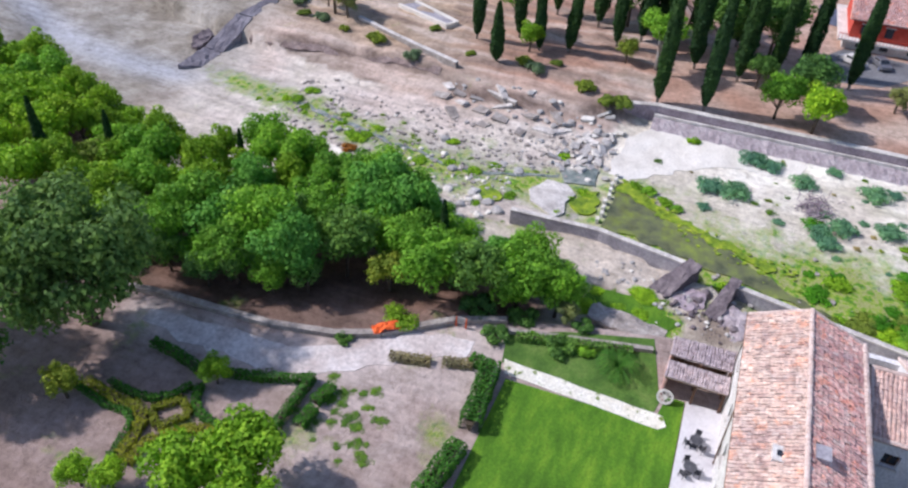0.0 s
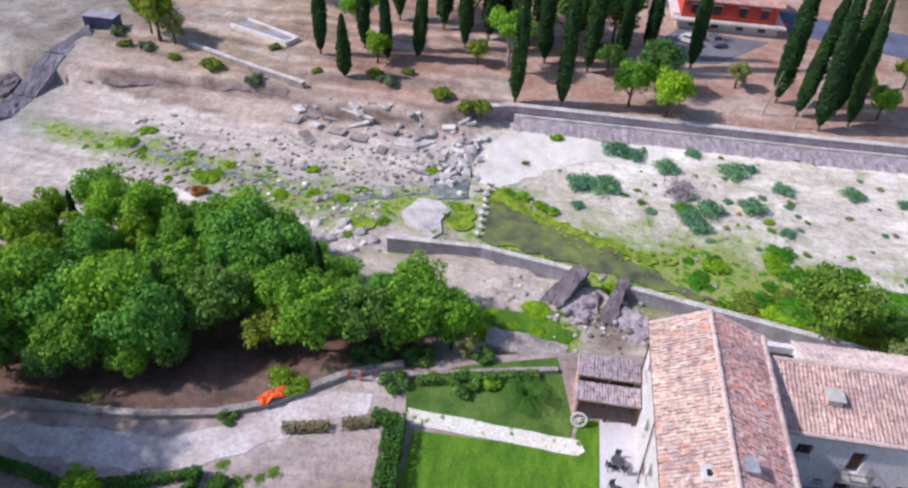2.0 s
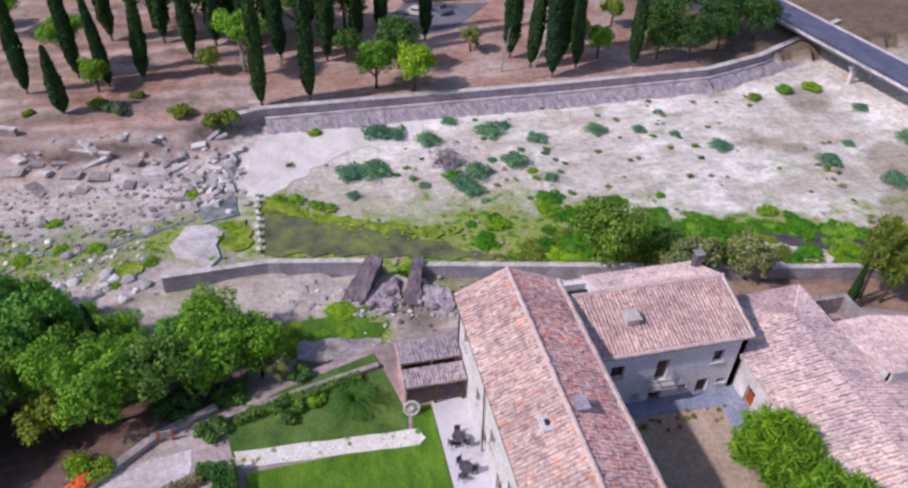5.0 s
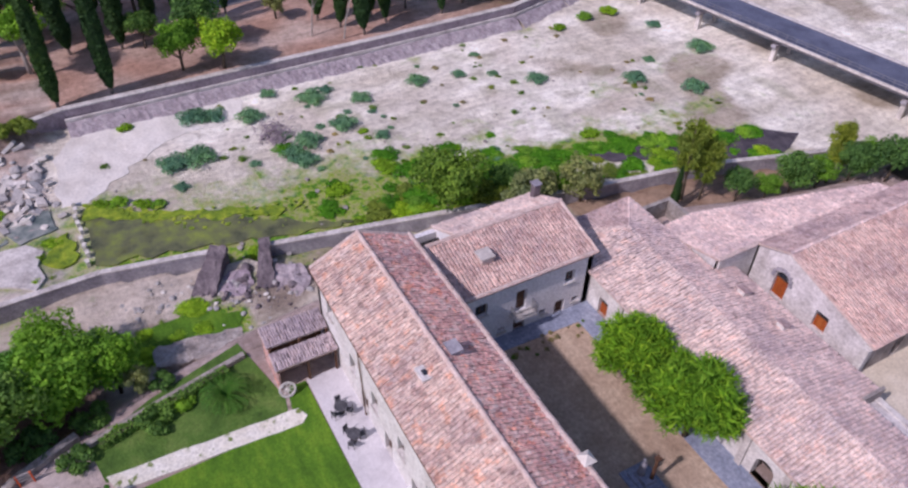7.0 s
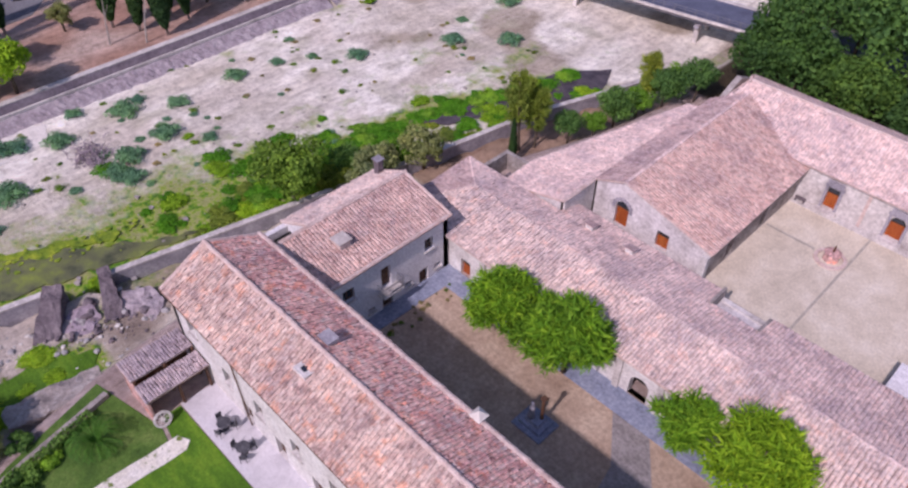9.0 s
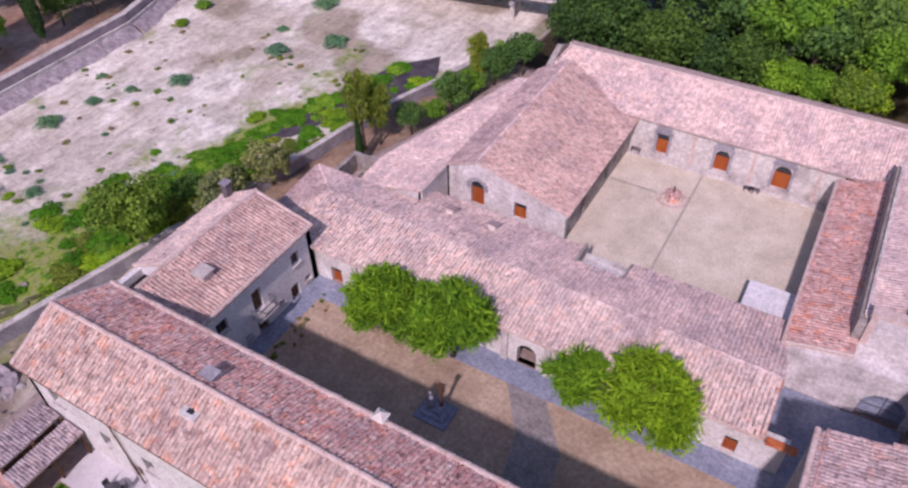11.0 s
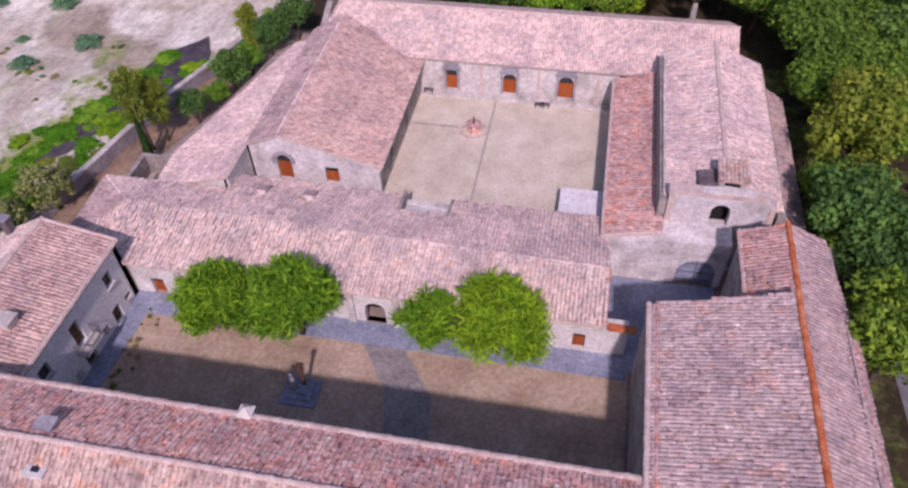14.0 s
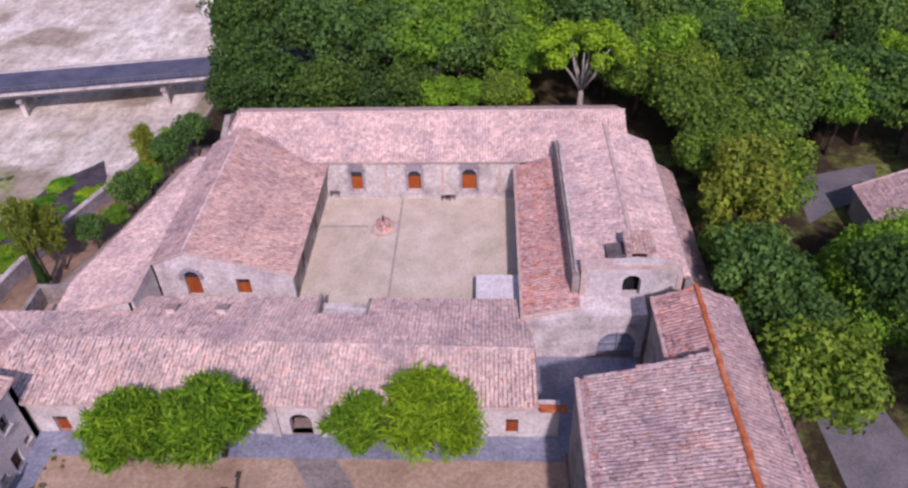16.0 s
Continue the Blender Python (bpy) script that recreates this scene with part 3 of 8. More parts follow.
def ridge_run(parent, a, b, mat=M_RIDGE, radius=0.17, name="ridge_tile", seed=3):
    """Half-round cap tiles laid end to end along a ridge, each a piece of its own."""
    a, b = Vector(a), Vector(b)
    run = (b - a).length
    n = max(1, int(run / 0.5))
    d = (b - a) / run
    side = d.cross(Vector((0, 0, 1))).normalized()
    up = side.cross(d)
    key = (mat.name, radius)
    if key not in CAPS:
        v = []
        for y, r in ((-0.02, radius), (0.53, radius * 1.14)):
            v += [(r * math.cos(math.pi * k / 6), y, r * math.sin(math.pi * k / 6) * 0.9) for k in range(7)]
        CAPS[key] = mesh_of("cap_tile", v, [(k, k + 7, k + 8, k + 1) for k in range(6)] + [tuple(range(7)), tuple(range(13, 6, -1))], mat)
    rng = random.Random(seed)
    turn = Matrix((side, d, up)).transposed().to_4x4()
    for i in range(n):
        p = a + d * (run * i / n) + up * rng.uniform(-0.015, 0.015) + side * rng.uniform(-0.02, 0.02)
        put(name, CAPS[key], parent, "", Matrix.Translation(p) @ turn @ Matrix.Rotation(rng.uniform(-0.04, 0.04), 4, "Z"))


# ---- plants ----
def leaf_cloud(centres, radii, count, size, seed, flat=1.0, top=0.15, reach=(0.7, 1.12), spiky=False):
    """Small bent leaves on the outside of many clumps."""
    rng = np.random.default_rng(seed)
    count = int(count * 1.3)
    C, R = np.array(centres, float), np.array(radii, float)
    w = R**2 / (R**2).sum()
    pick = rng.choice(len(C), count, p=w)
    d = rng.normal(size=(count, 3))
    d[:, 2] += top
    d /= np.linalg.norm(d, axis=1)[:, None]
    r = R[pick] * rng.uniform(*reach, count)
    p = C[pick] + d * r[:, None] * np.array([1, 1, flat])
    # a leaf lies across the outward way, tilted at random
    n = d + rng.normal(scale=0.32, size=(count, 3))
    n /= np.linalg.norm(n, axis=1)[:, None]
    t = np.cross(n, rng.normal(size=(count, 3)))
    t /= np.linalg.norm(t, axis=1)[:, None]
    if spiky:
        t = d + rng.normal(scale=0.5, size=(count, 3))
        t /= np.linalg.norm(t, axis=1)[:, None]
        n = np.cross(t, rng.normal(size=(count, 3)))
        n /= np.linalg.norm(n, axis=1)[:, None]
    b = np.cross(n, t) * (0.42 if spiky else 1.0)
    t = -t * 2.5 if spiky else t
    s = size * rng.uniform(0.6, 1.4, count)[:, None]
    k = rng.uniform(-0.35, 0.35, count)[:, None]
    v = np.stack([p - t * s * 0.6, p + t * s * 0.4 + b * s * 0.46 + n * s * k, p + t * s * 0.4 - b * s * 0.46 - n * s * k], 1).reshape(-1, 3)
    f = np.arange(count * 3).reshape(-1, 3)
    return v.tolist(), f.tolist()


def crown_clumps(rng, rx, rz, zc, n, r0, r1, lobes=9):
    """Clumps set over the outsides of a few big lobes, with dark clefts between the lobes."""
    cs, rs, big = [], [], []
    for i in range(lobes):
        h = -0.45 + 1.4 * (i + 0.5) / lobes
        w = 2.4 * i + rng.uniform(-0.4, 0.4)
        k = math.sqrt(max(0.1, 1 - min(1, abs(h)) ** 2)) * rng.uniform(0.55, 0.72)
        big.append((math.cos(w) * rx * k, math.sin(w) * rx * k, zc + h * rz * 0.62, rng.uniform(0.36, 0.52)))
    for q in range(n):
        x, y, z, k = big[q % lobes]
        d = rng.normal(size=3) + (0, 0, 0.35)
        d /= np.linalg.norm(d)
        k *= rng.uniform(0.7, 1.0)
        cs.append((x + d[0] * rx * k, y + d[1] * rx * k, z + d[2] * rz * k))
        rs.append(rng.uniform(r0, r1))
    return cs, rs


TREES = {}


def tree_kind(key, seed, height, spread, mat, leaves=2600, leaf=0.36, clumps=26, trunk=0.18, low=0.25, bark=M_BARK, clump=(0.16, 0.30), reach=(0.7, 1.12), spiky=False):
    """A broad tree: tapered trunk, limbs, and a crown of many clumps of leaves. Unit: metres."""
    rng = np.random.default_rng(seed)
    rx, rz = spread / 2, height * (1 - low) / 2
    zc = height * low + rz
    cs, rs = crown_clumps(rng, rx * 0.78, rz * 0.78, zc, clumps, clump[0] * spread, clump[1] * spread * 0.85)
    sh = Shape()
    bend = rng.normal(scale=0.03 * height, size=2)
    path = [(0, 0, -0.3), (bend[0] * 0.4, bend[1] * 0.4, height * 0.25), (bend[0], bend[1], height * 0.55), (bend[0] * 1.2, bend[1] * 1.2, height * 0.8)]
    sh.ring_tube(path, [trunk * 1.3, trunk, trunk * 0.65, trunk * 0.25], 7)
    for i in range(6):
        c = np.array(cs[i % len(cs)])
        z0 = height * rng.uniform(0.2, 0.45)
        p0 = np.array([bend[0] * z0 / height, bend[1] * z0 / height, z0])
        mid = (p0 + c) / 2 + (0, 0, -0.05 * height)
        sh.ring_tube([p0, mid, c], [trunk * 0.55, trunk * 0.35, trunk * 0.12], 5)
    v, f = leaf_cloud(cs, rs, leaves, leaf, seed + 1, reach=reach, spiky=spiky)
    TREES[key] = (sh.mesh(key + "_trunk", bark, True), mesh_of(key + "_crown", v, f, mat))


def cypress_kind(key, seed, height, width, mat=L_CYP, leaves=6200):
    """A tall close-set spindle of foliage on a short bare trunk."""
    rng = np.random.default_rng(seed)

    def girth(h, w):
        prof = np.minimum(1.0, (h - 0.03) / 0.14) ** 0.7 * (1 - np.maximum(0, h - 0.5) / 0.505) ** 0.6
        lump = np.array([noise.noise(Vector((math.cos(q) * 1.6, math.sin(q) * 1.6, p * height * 0.55 + seed))) for q, p in zip(w, h)])
        return width / 2 * np.maximum(0.05, prof) * (0.9 + 0.28 * lump)

    h = 0.05 + 0.95 * rng.uniform(0, 1, leaves) ** 0.95
    w = rng.uniform(0, 6.283, leaves)
    r = girth(h, w) * rng.uniform(0.82, 1.1, leaves)
    p = np.stack([np.cos(w) * r, np.sin(w) * r, h * height], 1)
    n = np.stack([np.cos(w), np.sin(w), np.full(leaves, 0.25)], 1) + rng.normal(scale=0.4, size=(leaves, 3))
    n /= np.linalg.norm(n, axis=1)[:, None]
    t = np.cross(n, rng.normal(size=(leaves, 3)))
    t[:, 2] += 0.8
    t /= np.linalg.norm(t, axis=1)[:, None]
    b = np.cross(n, t)
    s = 0.42 * rng.uniform(0.6, 1.4, leaves)[:, None]
    v = np.stack([p - t * s * 0.6, p + t * s * 0.4 + b * s * 0.4, p + t * s * 0.4 - b * s * 0.4], 1).reshape(-1, 3).tolist()
    f = np.arange(leaves * 3).reshape(-1, 3).tolist()
    # close inner growth
    core, hh = Shape(), np.linspace(0.06, 0.99, 16)
    core.ring_tube([(0, 0, q * height) for q in hh], list(girth(hh, np.zeros(16)) * 0.72), 9)
    f += [tuple(i + len(v) for i in q) for q in core.f]
    v += [tuple(q) for q in core.v]
    sh = Shape().ring_tube([(0, 0, -0.3), (0, 0, height * 0.3), (0, 0, height * 0.9)], [0.2, 0.2, 0.04], 7)
    TREES[key] = (sh.mesh(key + "_trunk", M_PALEBARK, True), mesh_of(key + "_crown", v, f, mat))


def shrub_kind(key, seed, width, height, mat, leaves=700, leaf=0.28, clumps=12):
    rng = np.random.default_rng(seed)
    cs, rs = [], []
    for _ in range(clumps):
        a, k = rng.uniform(0, 6.283), math.sqrt(rng.uniform(0, 1)) * 0.36 * width
        r = rng.uniform(0.14, 0.22) * width
        cs.append((math.cos(a) * k, math.sin(a) * k, min(height * 0.75, r * 0.7 + rng.uniform(0, 0.4) * height * (1 - k / (0.6 * width)))))
        rs.append(r)
    v, f = leaf_cloud(cs, rs, leaves, leaf, seed + 1, flat=min(1.0, height / width * 1.3), top=0.4)
    sh = Shape()
    for i in range(4):
        c = cs[i]
        sh.ring_tube([(0, 0, -0.1), (c[0] * 0.5, c[1] * 0.5, c[2] * 0.6), c], [0.05, 0.04, 0.015], 5)
    TREES[key] = (sh.mesh(key + "_stem", M_BARK, True), mesh_of(key + "_leaves", v, f, mat))


def plant(name, key, x, y, z, label, category="tree", scale=1.0, turn=None, tall=1.0, group=""):
    t = thing(name, label, category, group, at=(x, y, z))
    t.rotation_euler = (0, 0, turn if turn is not None else (x * 12.9898 + y * 78.233) % 6.283)
    t.scale = (scale, scale, scale * tall)
    if name == "cypress":
        t.rotation_euler = (radians(2.5 + 1.2 * math.sin(x * 3 + y)), 0, t.rotation_euler[2])
    woody = name not in ("shrub", "bush", "weed_tuft")
    put("trunk" if woody else "stem", TREES[key][0], t)
    put("crown" if woody else "foliage", TREES[key][1], t)
    return t

# ---- ground: one sheet to the horizon ----
BANK = [(-160, -60), (-140, -38), (-120, -28), (-105, -21), (-92, -20), (-82, -22.5), (-69, -27.5), (-60, -30.5), (-52, -32.5), (-38, -34.5), (-23, -34.5), (-15, -31.0), (0, -26.0), (10, -24.0), (30, -24.0), (60, -24.0), (400, -24.0)]
NEAR_WALL = [(-70.4, -46.6), (-60.7, -46.9), (-49.5, -44.8), (-46.8, -43.8), (-31.5, -40.8), (-20, -38.2), (-9.2, -36.1), (0, -34.5), (9, -31.6), (22, -28.5)]
RIVER_Z = -3.4


def along(table, y):
    return float(np.interp(y, [p[0] for p in table], [p[1] for p in table]))


def smooth(a, b, x):
    t = np.clip((x - a) / (b - a), 0, 1)
    return t * t * (3 - 2 * t)


def wob(x, y, s, k=0.0):
    return noise.noise(Vector((x * s + k, y * s - k, k)))


def far_edge(y):
    """The foot of the far bank."""
    if y > -61:
        return float(np.interp(y, [-61, -20, 3, 13, 400], [-77.8, -77.9, -78.6, -81.5, -140]))
    return float(np.interp(y, [-400, -130, -105, -90, -78, -66, -61], [-140, -76, -71, -69, -68, -71, -77.6]))


def height(x, y):
    edge = along(BANK, y)
    near = along(NEAR_WALL, y)
    z = 0.0
    if x < edge:
        low = -2.3 if x > near else RIVER_Z
        z = low * float(smooth(edge, edge - 3.0, x))
        if x <= near:
            z = RIVER_Z + 0.25 * wob(x, y, 0.12) + 0.12 * wob(x, y, 0.5, 3)
        elif x < edge - 2:
            z += 0.35 * wob(x, y, 0.25, 7)
        if y < -63:
            bank = -2.6 * float(smooth(edge, edge - 14.0, x)) - 0.8 * float(smooth(edge - 20, edge - 34, x)) + 0.25 * wob(x, y, 0.15)
            k = float(smooth(-63, -69.5, y))
            z = z * (1 - k) + bank * k
    f = far_edge(y)
    if x < f + 0.5:
        if y > -61:
            z = -1.25 if x < f - 0.4 else z
        else:
            k = float(smooth(f, f - 9, x))
            e1 = float(np.interp(y, [-130, -119, -110, -100, -90, -84, -70, -61], [-71, -72.8, -75.7, -75.7, -74.9, -71.7, -72.5, -78.5])) + 0.7 * wob(x, y, 0.35, 15)
            step = float(smooth(e1 + 0.5, e1 - 0.6, x))
            z = RIVER_Z + (1.0 + 0.3 * wob(x, y, 0.2)) * float(smooth(f + 3, f - 4, x)) + 1.25 * step + 0.5 * float(smooth(e1 - 2, e1 - 9, x)) + 0.35 * wob(x, y, 0.45, 5) * k
        if x < f - 12:
            z += 0.012 * (f - 12 - x)
    if x < -140 or abs(y) > 170 or x > 120:
        z = min(z, 0) if x > -60 else z
    return z


def mixc(a, b, k):
    return tuple(p + (q - p) * k for p, q in zip(a, b))


C_GARDEN, C_BROWN, C_DARKSOIL = (0.31, 0.225, 0.195), (0.24, 0.15, 0.10), (0.21, 0.115, 0.085)
C_GRAVEL, C_WHITE, C_SAND = (0.665, 0.605, 0.51), (0.92, 0.885, 0.80), (0.56, 0.435, 0.37)
C_RED, C_GRASS, C_LUSH = (0.43, 0.255, 0.19), (0.16, 0.20, 0.06), (0.10, 0.24, 0.02)


TRACK = [(-16.8, -94), (-17.0, -88.6), (-16.9, -83.5), (-17.8, -79.0), (-20.0, -74.7), (-23.0, -71.3), (-25.0, -66.8)]


def off_track(x, y):
    """Distance to the middle of the garden track."""
    best = 99.0
    for (xa, ya), (xb, yb) in zip(TRACK, TRACK[1:]):
        u = min(1.0, max(0.0, ((x - xa) * (xb - xa) + (y - ya) * (yb - ya)) / ((xb - xa) ** 2 + (yb - ya) ** 2)))
        best = min(best, math.hypot(x - xa - u * (xb - xa), y - ya - u * (yb - ya)))
    return best


def zone(x, y):
    """Base colour and amount of growth at a place."""
    c, g = zone_near(x, y)
    k = float(smooth(-116, -128, y)) * float(smooth(-46, -50, x)) * (1.0 if abs(x) < 200 else 0.0)
    if k > 0:
        n = float(np.clip(0.5 + 1.3 * wob(x, y, 0.16, 4) + wob(x, y, 0.4, 9), 0, 1))
        up = mixc((0.26, 0.23, 0.19), (0.40, 0.37, 0.33), n)
        mid = float(np.interp(y, [-166, -153, -143, -136, -128], [-70, -64.6, -61, -59.7, -60.0]))
        up = mixc(up, (0.45, 0.46, 0.50), float(np.exp(-((x - mid) / 3.4) ** 2)))
        c, g = mixc(c, up, k), g * (1 - k) + 0.2 * k
    # brown-red soil behind the garden wall, darkened further for the wood's shade
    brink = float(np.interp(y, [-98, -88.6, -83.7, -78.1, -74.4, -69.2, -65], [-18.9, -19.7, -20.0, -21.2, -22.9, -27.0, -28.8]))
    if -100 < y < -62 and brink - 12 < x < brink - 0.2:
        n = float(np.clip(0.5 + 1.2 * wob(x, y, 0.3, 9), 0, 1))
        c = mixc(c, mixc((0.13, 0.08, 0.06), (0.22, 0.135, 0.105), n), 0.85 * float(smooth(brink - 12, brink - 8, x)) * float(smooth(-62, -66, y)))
    if -100 < y < -60 and brink < x < -8:
        d = off_track(x, y) / (2.6 if y < -76 else 3.8)
        c = mixc(c, (0.62, 0.54, 0.51), 0.8 * math.exp(-d * d))
    return c, g


def zone_near(x, y):
    edge, near, f = along(BANK, y), along(NEAR_WALL, y), far_edge(y)
    n1, n2, n3 = wob(x, y, 0.06, 1), wob(x, y, 0.16, 4), wob(x, y, 0.4, 9)
    flow = noise.noise(Vector((x * 0.22, y * 0.05, 5)))
    strata = noise.noise(Vector((x * 0.5 + 0.3 * n2, y * 0.07, 9)))
    if x < f:
        c, g = mixc(C_RED, C_SAND, float(np.clip(0.35 + n2, 0, 1))), 0.12
        if y < -61:
            k = float(smooth(f - 4, f - 10, x))
            c = mixc(C_SAND, mixc(C_RED, (0.46, 0.345, 0.25), float(smooth(-80, -100, y))), k)
            g = 0.22 + 0.2 * n2
            # bare earth plus a shadow line painted along the scarp
            lip = float(np.interp(y, [-130, -119, -110, -100, -90, -84, -70, -61], [-71, -72.8, -75.7, -75.7, -74.9, -71.7, -72.5, -78.5])) + 0.7 * wob(x, y, 0.35, 15)
            c = mixc(c, (0.13, 0.09, 0.075), float(np.exp(-((x - lip - 0.2) / 0.75) ** 2)) * float(np.clip(0.9 + 1.5 * n2, 0, 1)))
            # a second, thinner shadow line painted 5 m nearer the river
            c = mixc(c, (0.20, 0.15, 0.125), 0.8 * float(np.exp(-((x - lip - 5 - 2 * n1) / 0.6) ** 2)) * float(np.clip(0.3 + 3 * n2, 0, 1)))
            c = mixc(c, (0.36, 0.31, 0.27), float(np.clip(1.6 * flow, 0, 0.7)))
            c = mixc(c, (0.25, 0.18, 0.15), float(np.clip(2.2 * strata - 0.15, 0, 0.75)))
            c = mixc(c, (0.64, 0.54, 0.48), float(np.clip(-2.0 * strata - 0.2, 0, 0.6)))
        if y > -10:
            c = mixc(c, (0.20, 0.15, 0.10), float(smooth(-10, 10, y)))
            g = 0.3
        return c, g
    if x < near or y < -66 and x < edge - 20:
        c = mixc(C_GRAVEL, C_WHITE, float(np.clip(0.66 + 0.9 * n1 + 1.1 * flow, 0, 1)))
        if y < -64:
            c = mixc(C_SAND, C_GRAVEL, float(np.clip(0.6 + n1 + n2, 0, 1)))
            mid = float(np.interp(y, [-130, -110, -101, -92, -84, -77, -66], [-66, -61.6, -59.1, -57.2, -55.5, -54.5, -56]))
            wet = float(np.exp(-((x - mid) / float(np.interp(y, [-112, -96, -80], [2.9, 4.0, 6.0]))) ** 2)) * float(smooth(-136, -120, y))
            c = mixc(c, (0.46, 0.38, 0.24), 0.7 * float(smooth(mid + 3, mid + 6, x)) * float(smooth(0.0, 0.35, wob(x, y, 0.17, 61))) * float(smooth(-80, -92, y)))
            c = mixc(c, (0.29, 0.28, 0.25), 0.8 * float(smooth(-108, -128, y)) * float(np.clip(0.6 + 1.2 * n2 + n3, 0, 1)))
            c = mixc(c, (0.34, 0.29, 0.26), float(np.clip(1.8 * strata - 0.1, 0, 0.6)))
            c = mixc(c, (0.70, 0.62, 0.56), float(np.clip(-1.8 * strata - 0.1, 0, 0.6)))
            c = mixc(c, (0.74, 0.665, 0.63), 0.42)
            return mixc(c, (0.38, 0.38, 0.34), 0.75 * wet), 0.14 + 0.58 * wet + 0.30 * n2 + 0.2 * n3
        c = mixc(c, (0.36, 0.29, 0.21), 0.75 * float(smooth(-6, 6, y)) * float(smooth(0.12, 0.3, wob(x, y, 0.1, 31))))
        c = mixc(c, (0.56, 0.48, 0.415), 0.35 * float(smooth(0.05, 0.35, wob(x, y, 0.13, 37))))
        c = mixc(c, (0.42, 0.40, 0.28), 0.5 * float(smooth(0.05, 0.4, wob(x, y, 0.36, 51))) * float(smooth(-0.15, 0.25, wob(x, y, 0.08, 53))))
        wet = float(smooth(-67 + 9 * n1, -50, x)) * float(smooth(26, 8, y))
        off = float(np.interp(y, [-40, -24, -18], [4.5, 6.0, 8.8]))
        lush = float(np.exp(-((x - near + off + 1.6 * n1) / float(np.interp(y, [-30, -18], [3.6, 2.6]))) ** 2)) * float(smooth(17, 12, y)) * float(smooth(-48, -40, y) if x < near - 2.5 else 1)
        wet *= float(np.interp(y, [-30, -12], [1.0, 0.25]))
        c = mixc(c, (0.46, 0.42, 0.35), 0.5 * wet)
        return c, 0.20 + 0.46 * wet + 0.55 * lush + 0.25 * n2 + 0.18 * n3 + 0.2 * flow + (0.35 if -60 < y < -38 and x > near - 4.2 else 0)
    if x < edge - 1.0:
        c = mixc((0.33, 0.27, 0.22), C_GRAVEL, float(np.clip(0.5 + 1.5 * n2, 0, 1)))
        g = 0.34 + 0.6 * wob(x, y, 0.2, 12)
        if -17 < y < 14:
            c, g = mixc((0.40, 0.27, 0.19), (0.33, 0.24, 0.17), float(np.clip(0.5 + n3, 0, 1))), 0.22 + 0.3 * n3
        if -67 < y < -50:
            k = float(smooth(-67 + 3 * n2, -59, y))
            c = mixc(c, (0.62, 0.55, 0.48), k * float(smooth(-38.8, -40.5, x)))
            g += k * 0.75 * float(np.exp(-((x + 37.3) / 2.0) ** 2)) - 0.2 * float(smooth(-39.5, -41.5, x))
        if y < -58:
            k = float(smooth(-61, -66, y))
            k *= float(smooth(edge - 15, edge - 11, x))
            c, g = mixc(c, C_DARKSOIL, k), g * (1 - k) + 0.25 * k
        return c, g
    c, g = mixc(C_GARDEN, (0.355, 0.27, 0.245), float(np.clip(0.5 + 1.2 * n2, 0, 1))), 0.12
    # paler soil fades out by y = -86; the darker rest stands for tree shade
    c = mixc(c, mixc((0.43, 0.335, 0.305), (0.52, 0.43, 0.40), float(np.clip(0.5 + 1.5 * n3 + n2, 0, 1))), 0.85 * float(smooth(-86, -76, y)) if x < 0 else 0.0)
    if y < -64 and x < -2:
        g = 0.22 + 0.55 * wob(x, y, 0.22, 21)
    if x > 27 or y > 15:
        c = mixc((0.06, 0.045, 0.025), (0.10, 0.08, 0.04), float(np.clip(0.5 + n2 * 1.5, 0, 1)))
        g = (0.25 if y > 15 else 0.45) + 0.2 * n2
    return c, g


def axis(lo, hi, step, far):
    core = list(np.arange(lo, hi + 0.01, step))
    a, s, left, right = core[0], step, [], []
    while a > -far:
        s *= 1.5
        a -= s
        left.append(a)
    a, s = core[-1], step
    while a < far:
        s *= 1.5
        a += s
        right.append(a)
    return left[::-1] + core + right


gx, gy = axis(-125, 62, 0.8, 2200), axis(-150, 66, 0.8, 2200)
gv = [(x, y, height(x, y)) for y in gy for x in gx]
gf = [(j * len(gx) + i, j * len(gx) + i + 1, (j + 1) * len(gx) + i + 1, (j + 1) * len(gx) + i) for j in range(len(gy) - 1) for i in range(len(gx) - 1)]
gm = mesh_of("ground", gv, gf, M_GROUND, True)
ca = gm.color_attributes.new("zone", "FLOAT_COLOR", "POINT")
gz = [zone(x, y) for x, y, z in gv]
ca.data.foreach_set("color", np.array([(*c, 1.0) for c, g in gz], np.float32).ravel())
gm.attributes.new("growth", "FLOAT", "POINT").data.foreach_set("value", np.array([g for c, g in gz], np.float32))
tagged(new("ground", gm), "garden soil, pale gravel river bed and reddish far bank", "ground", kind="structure")


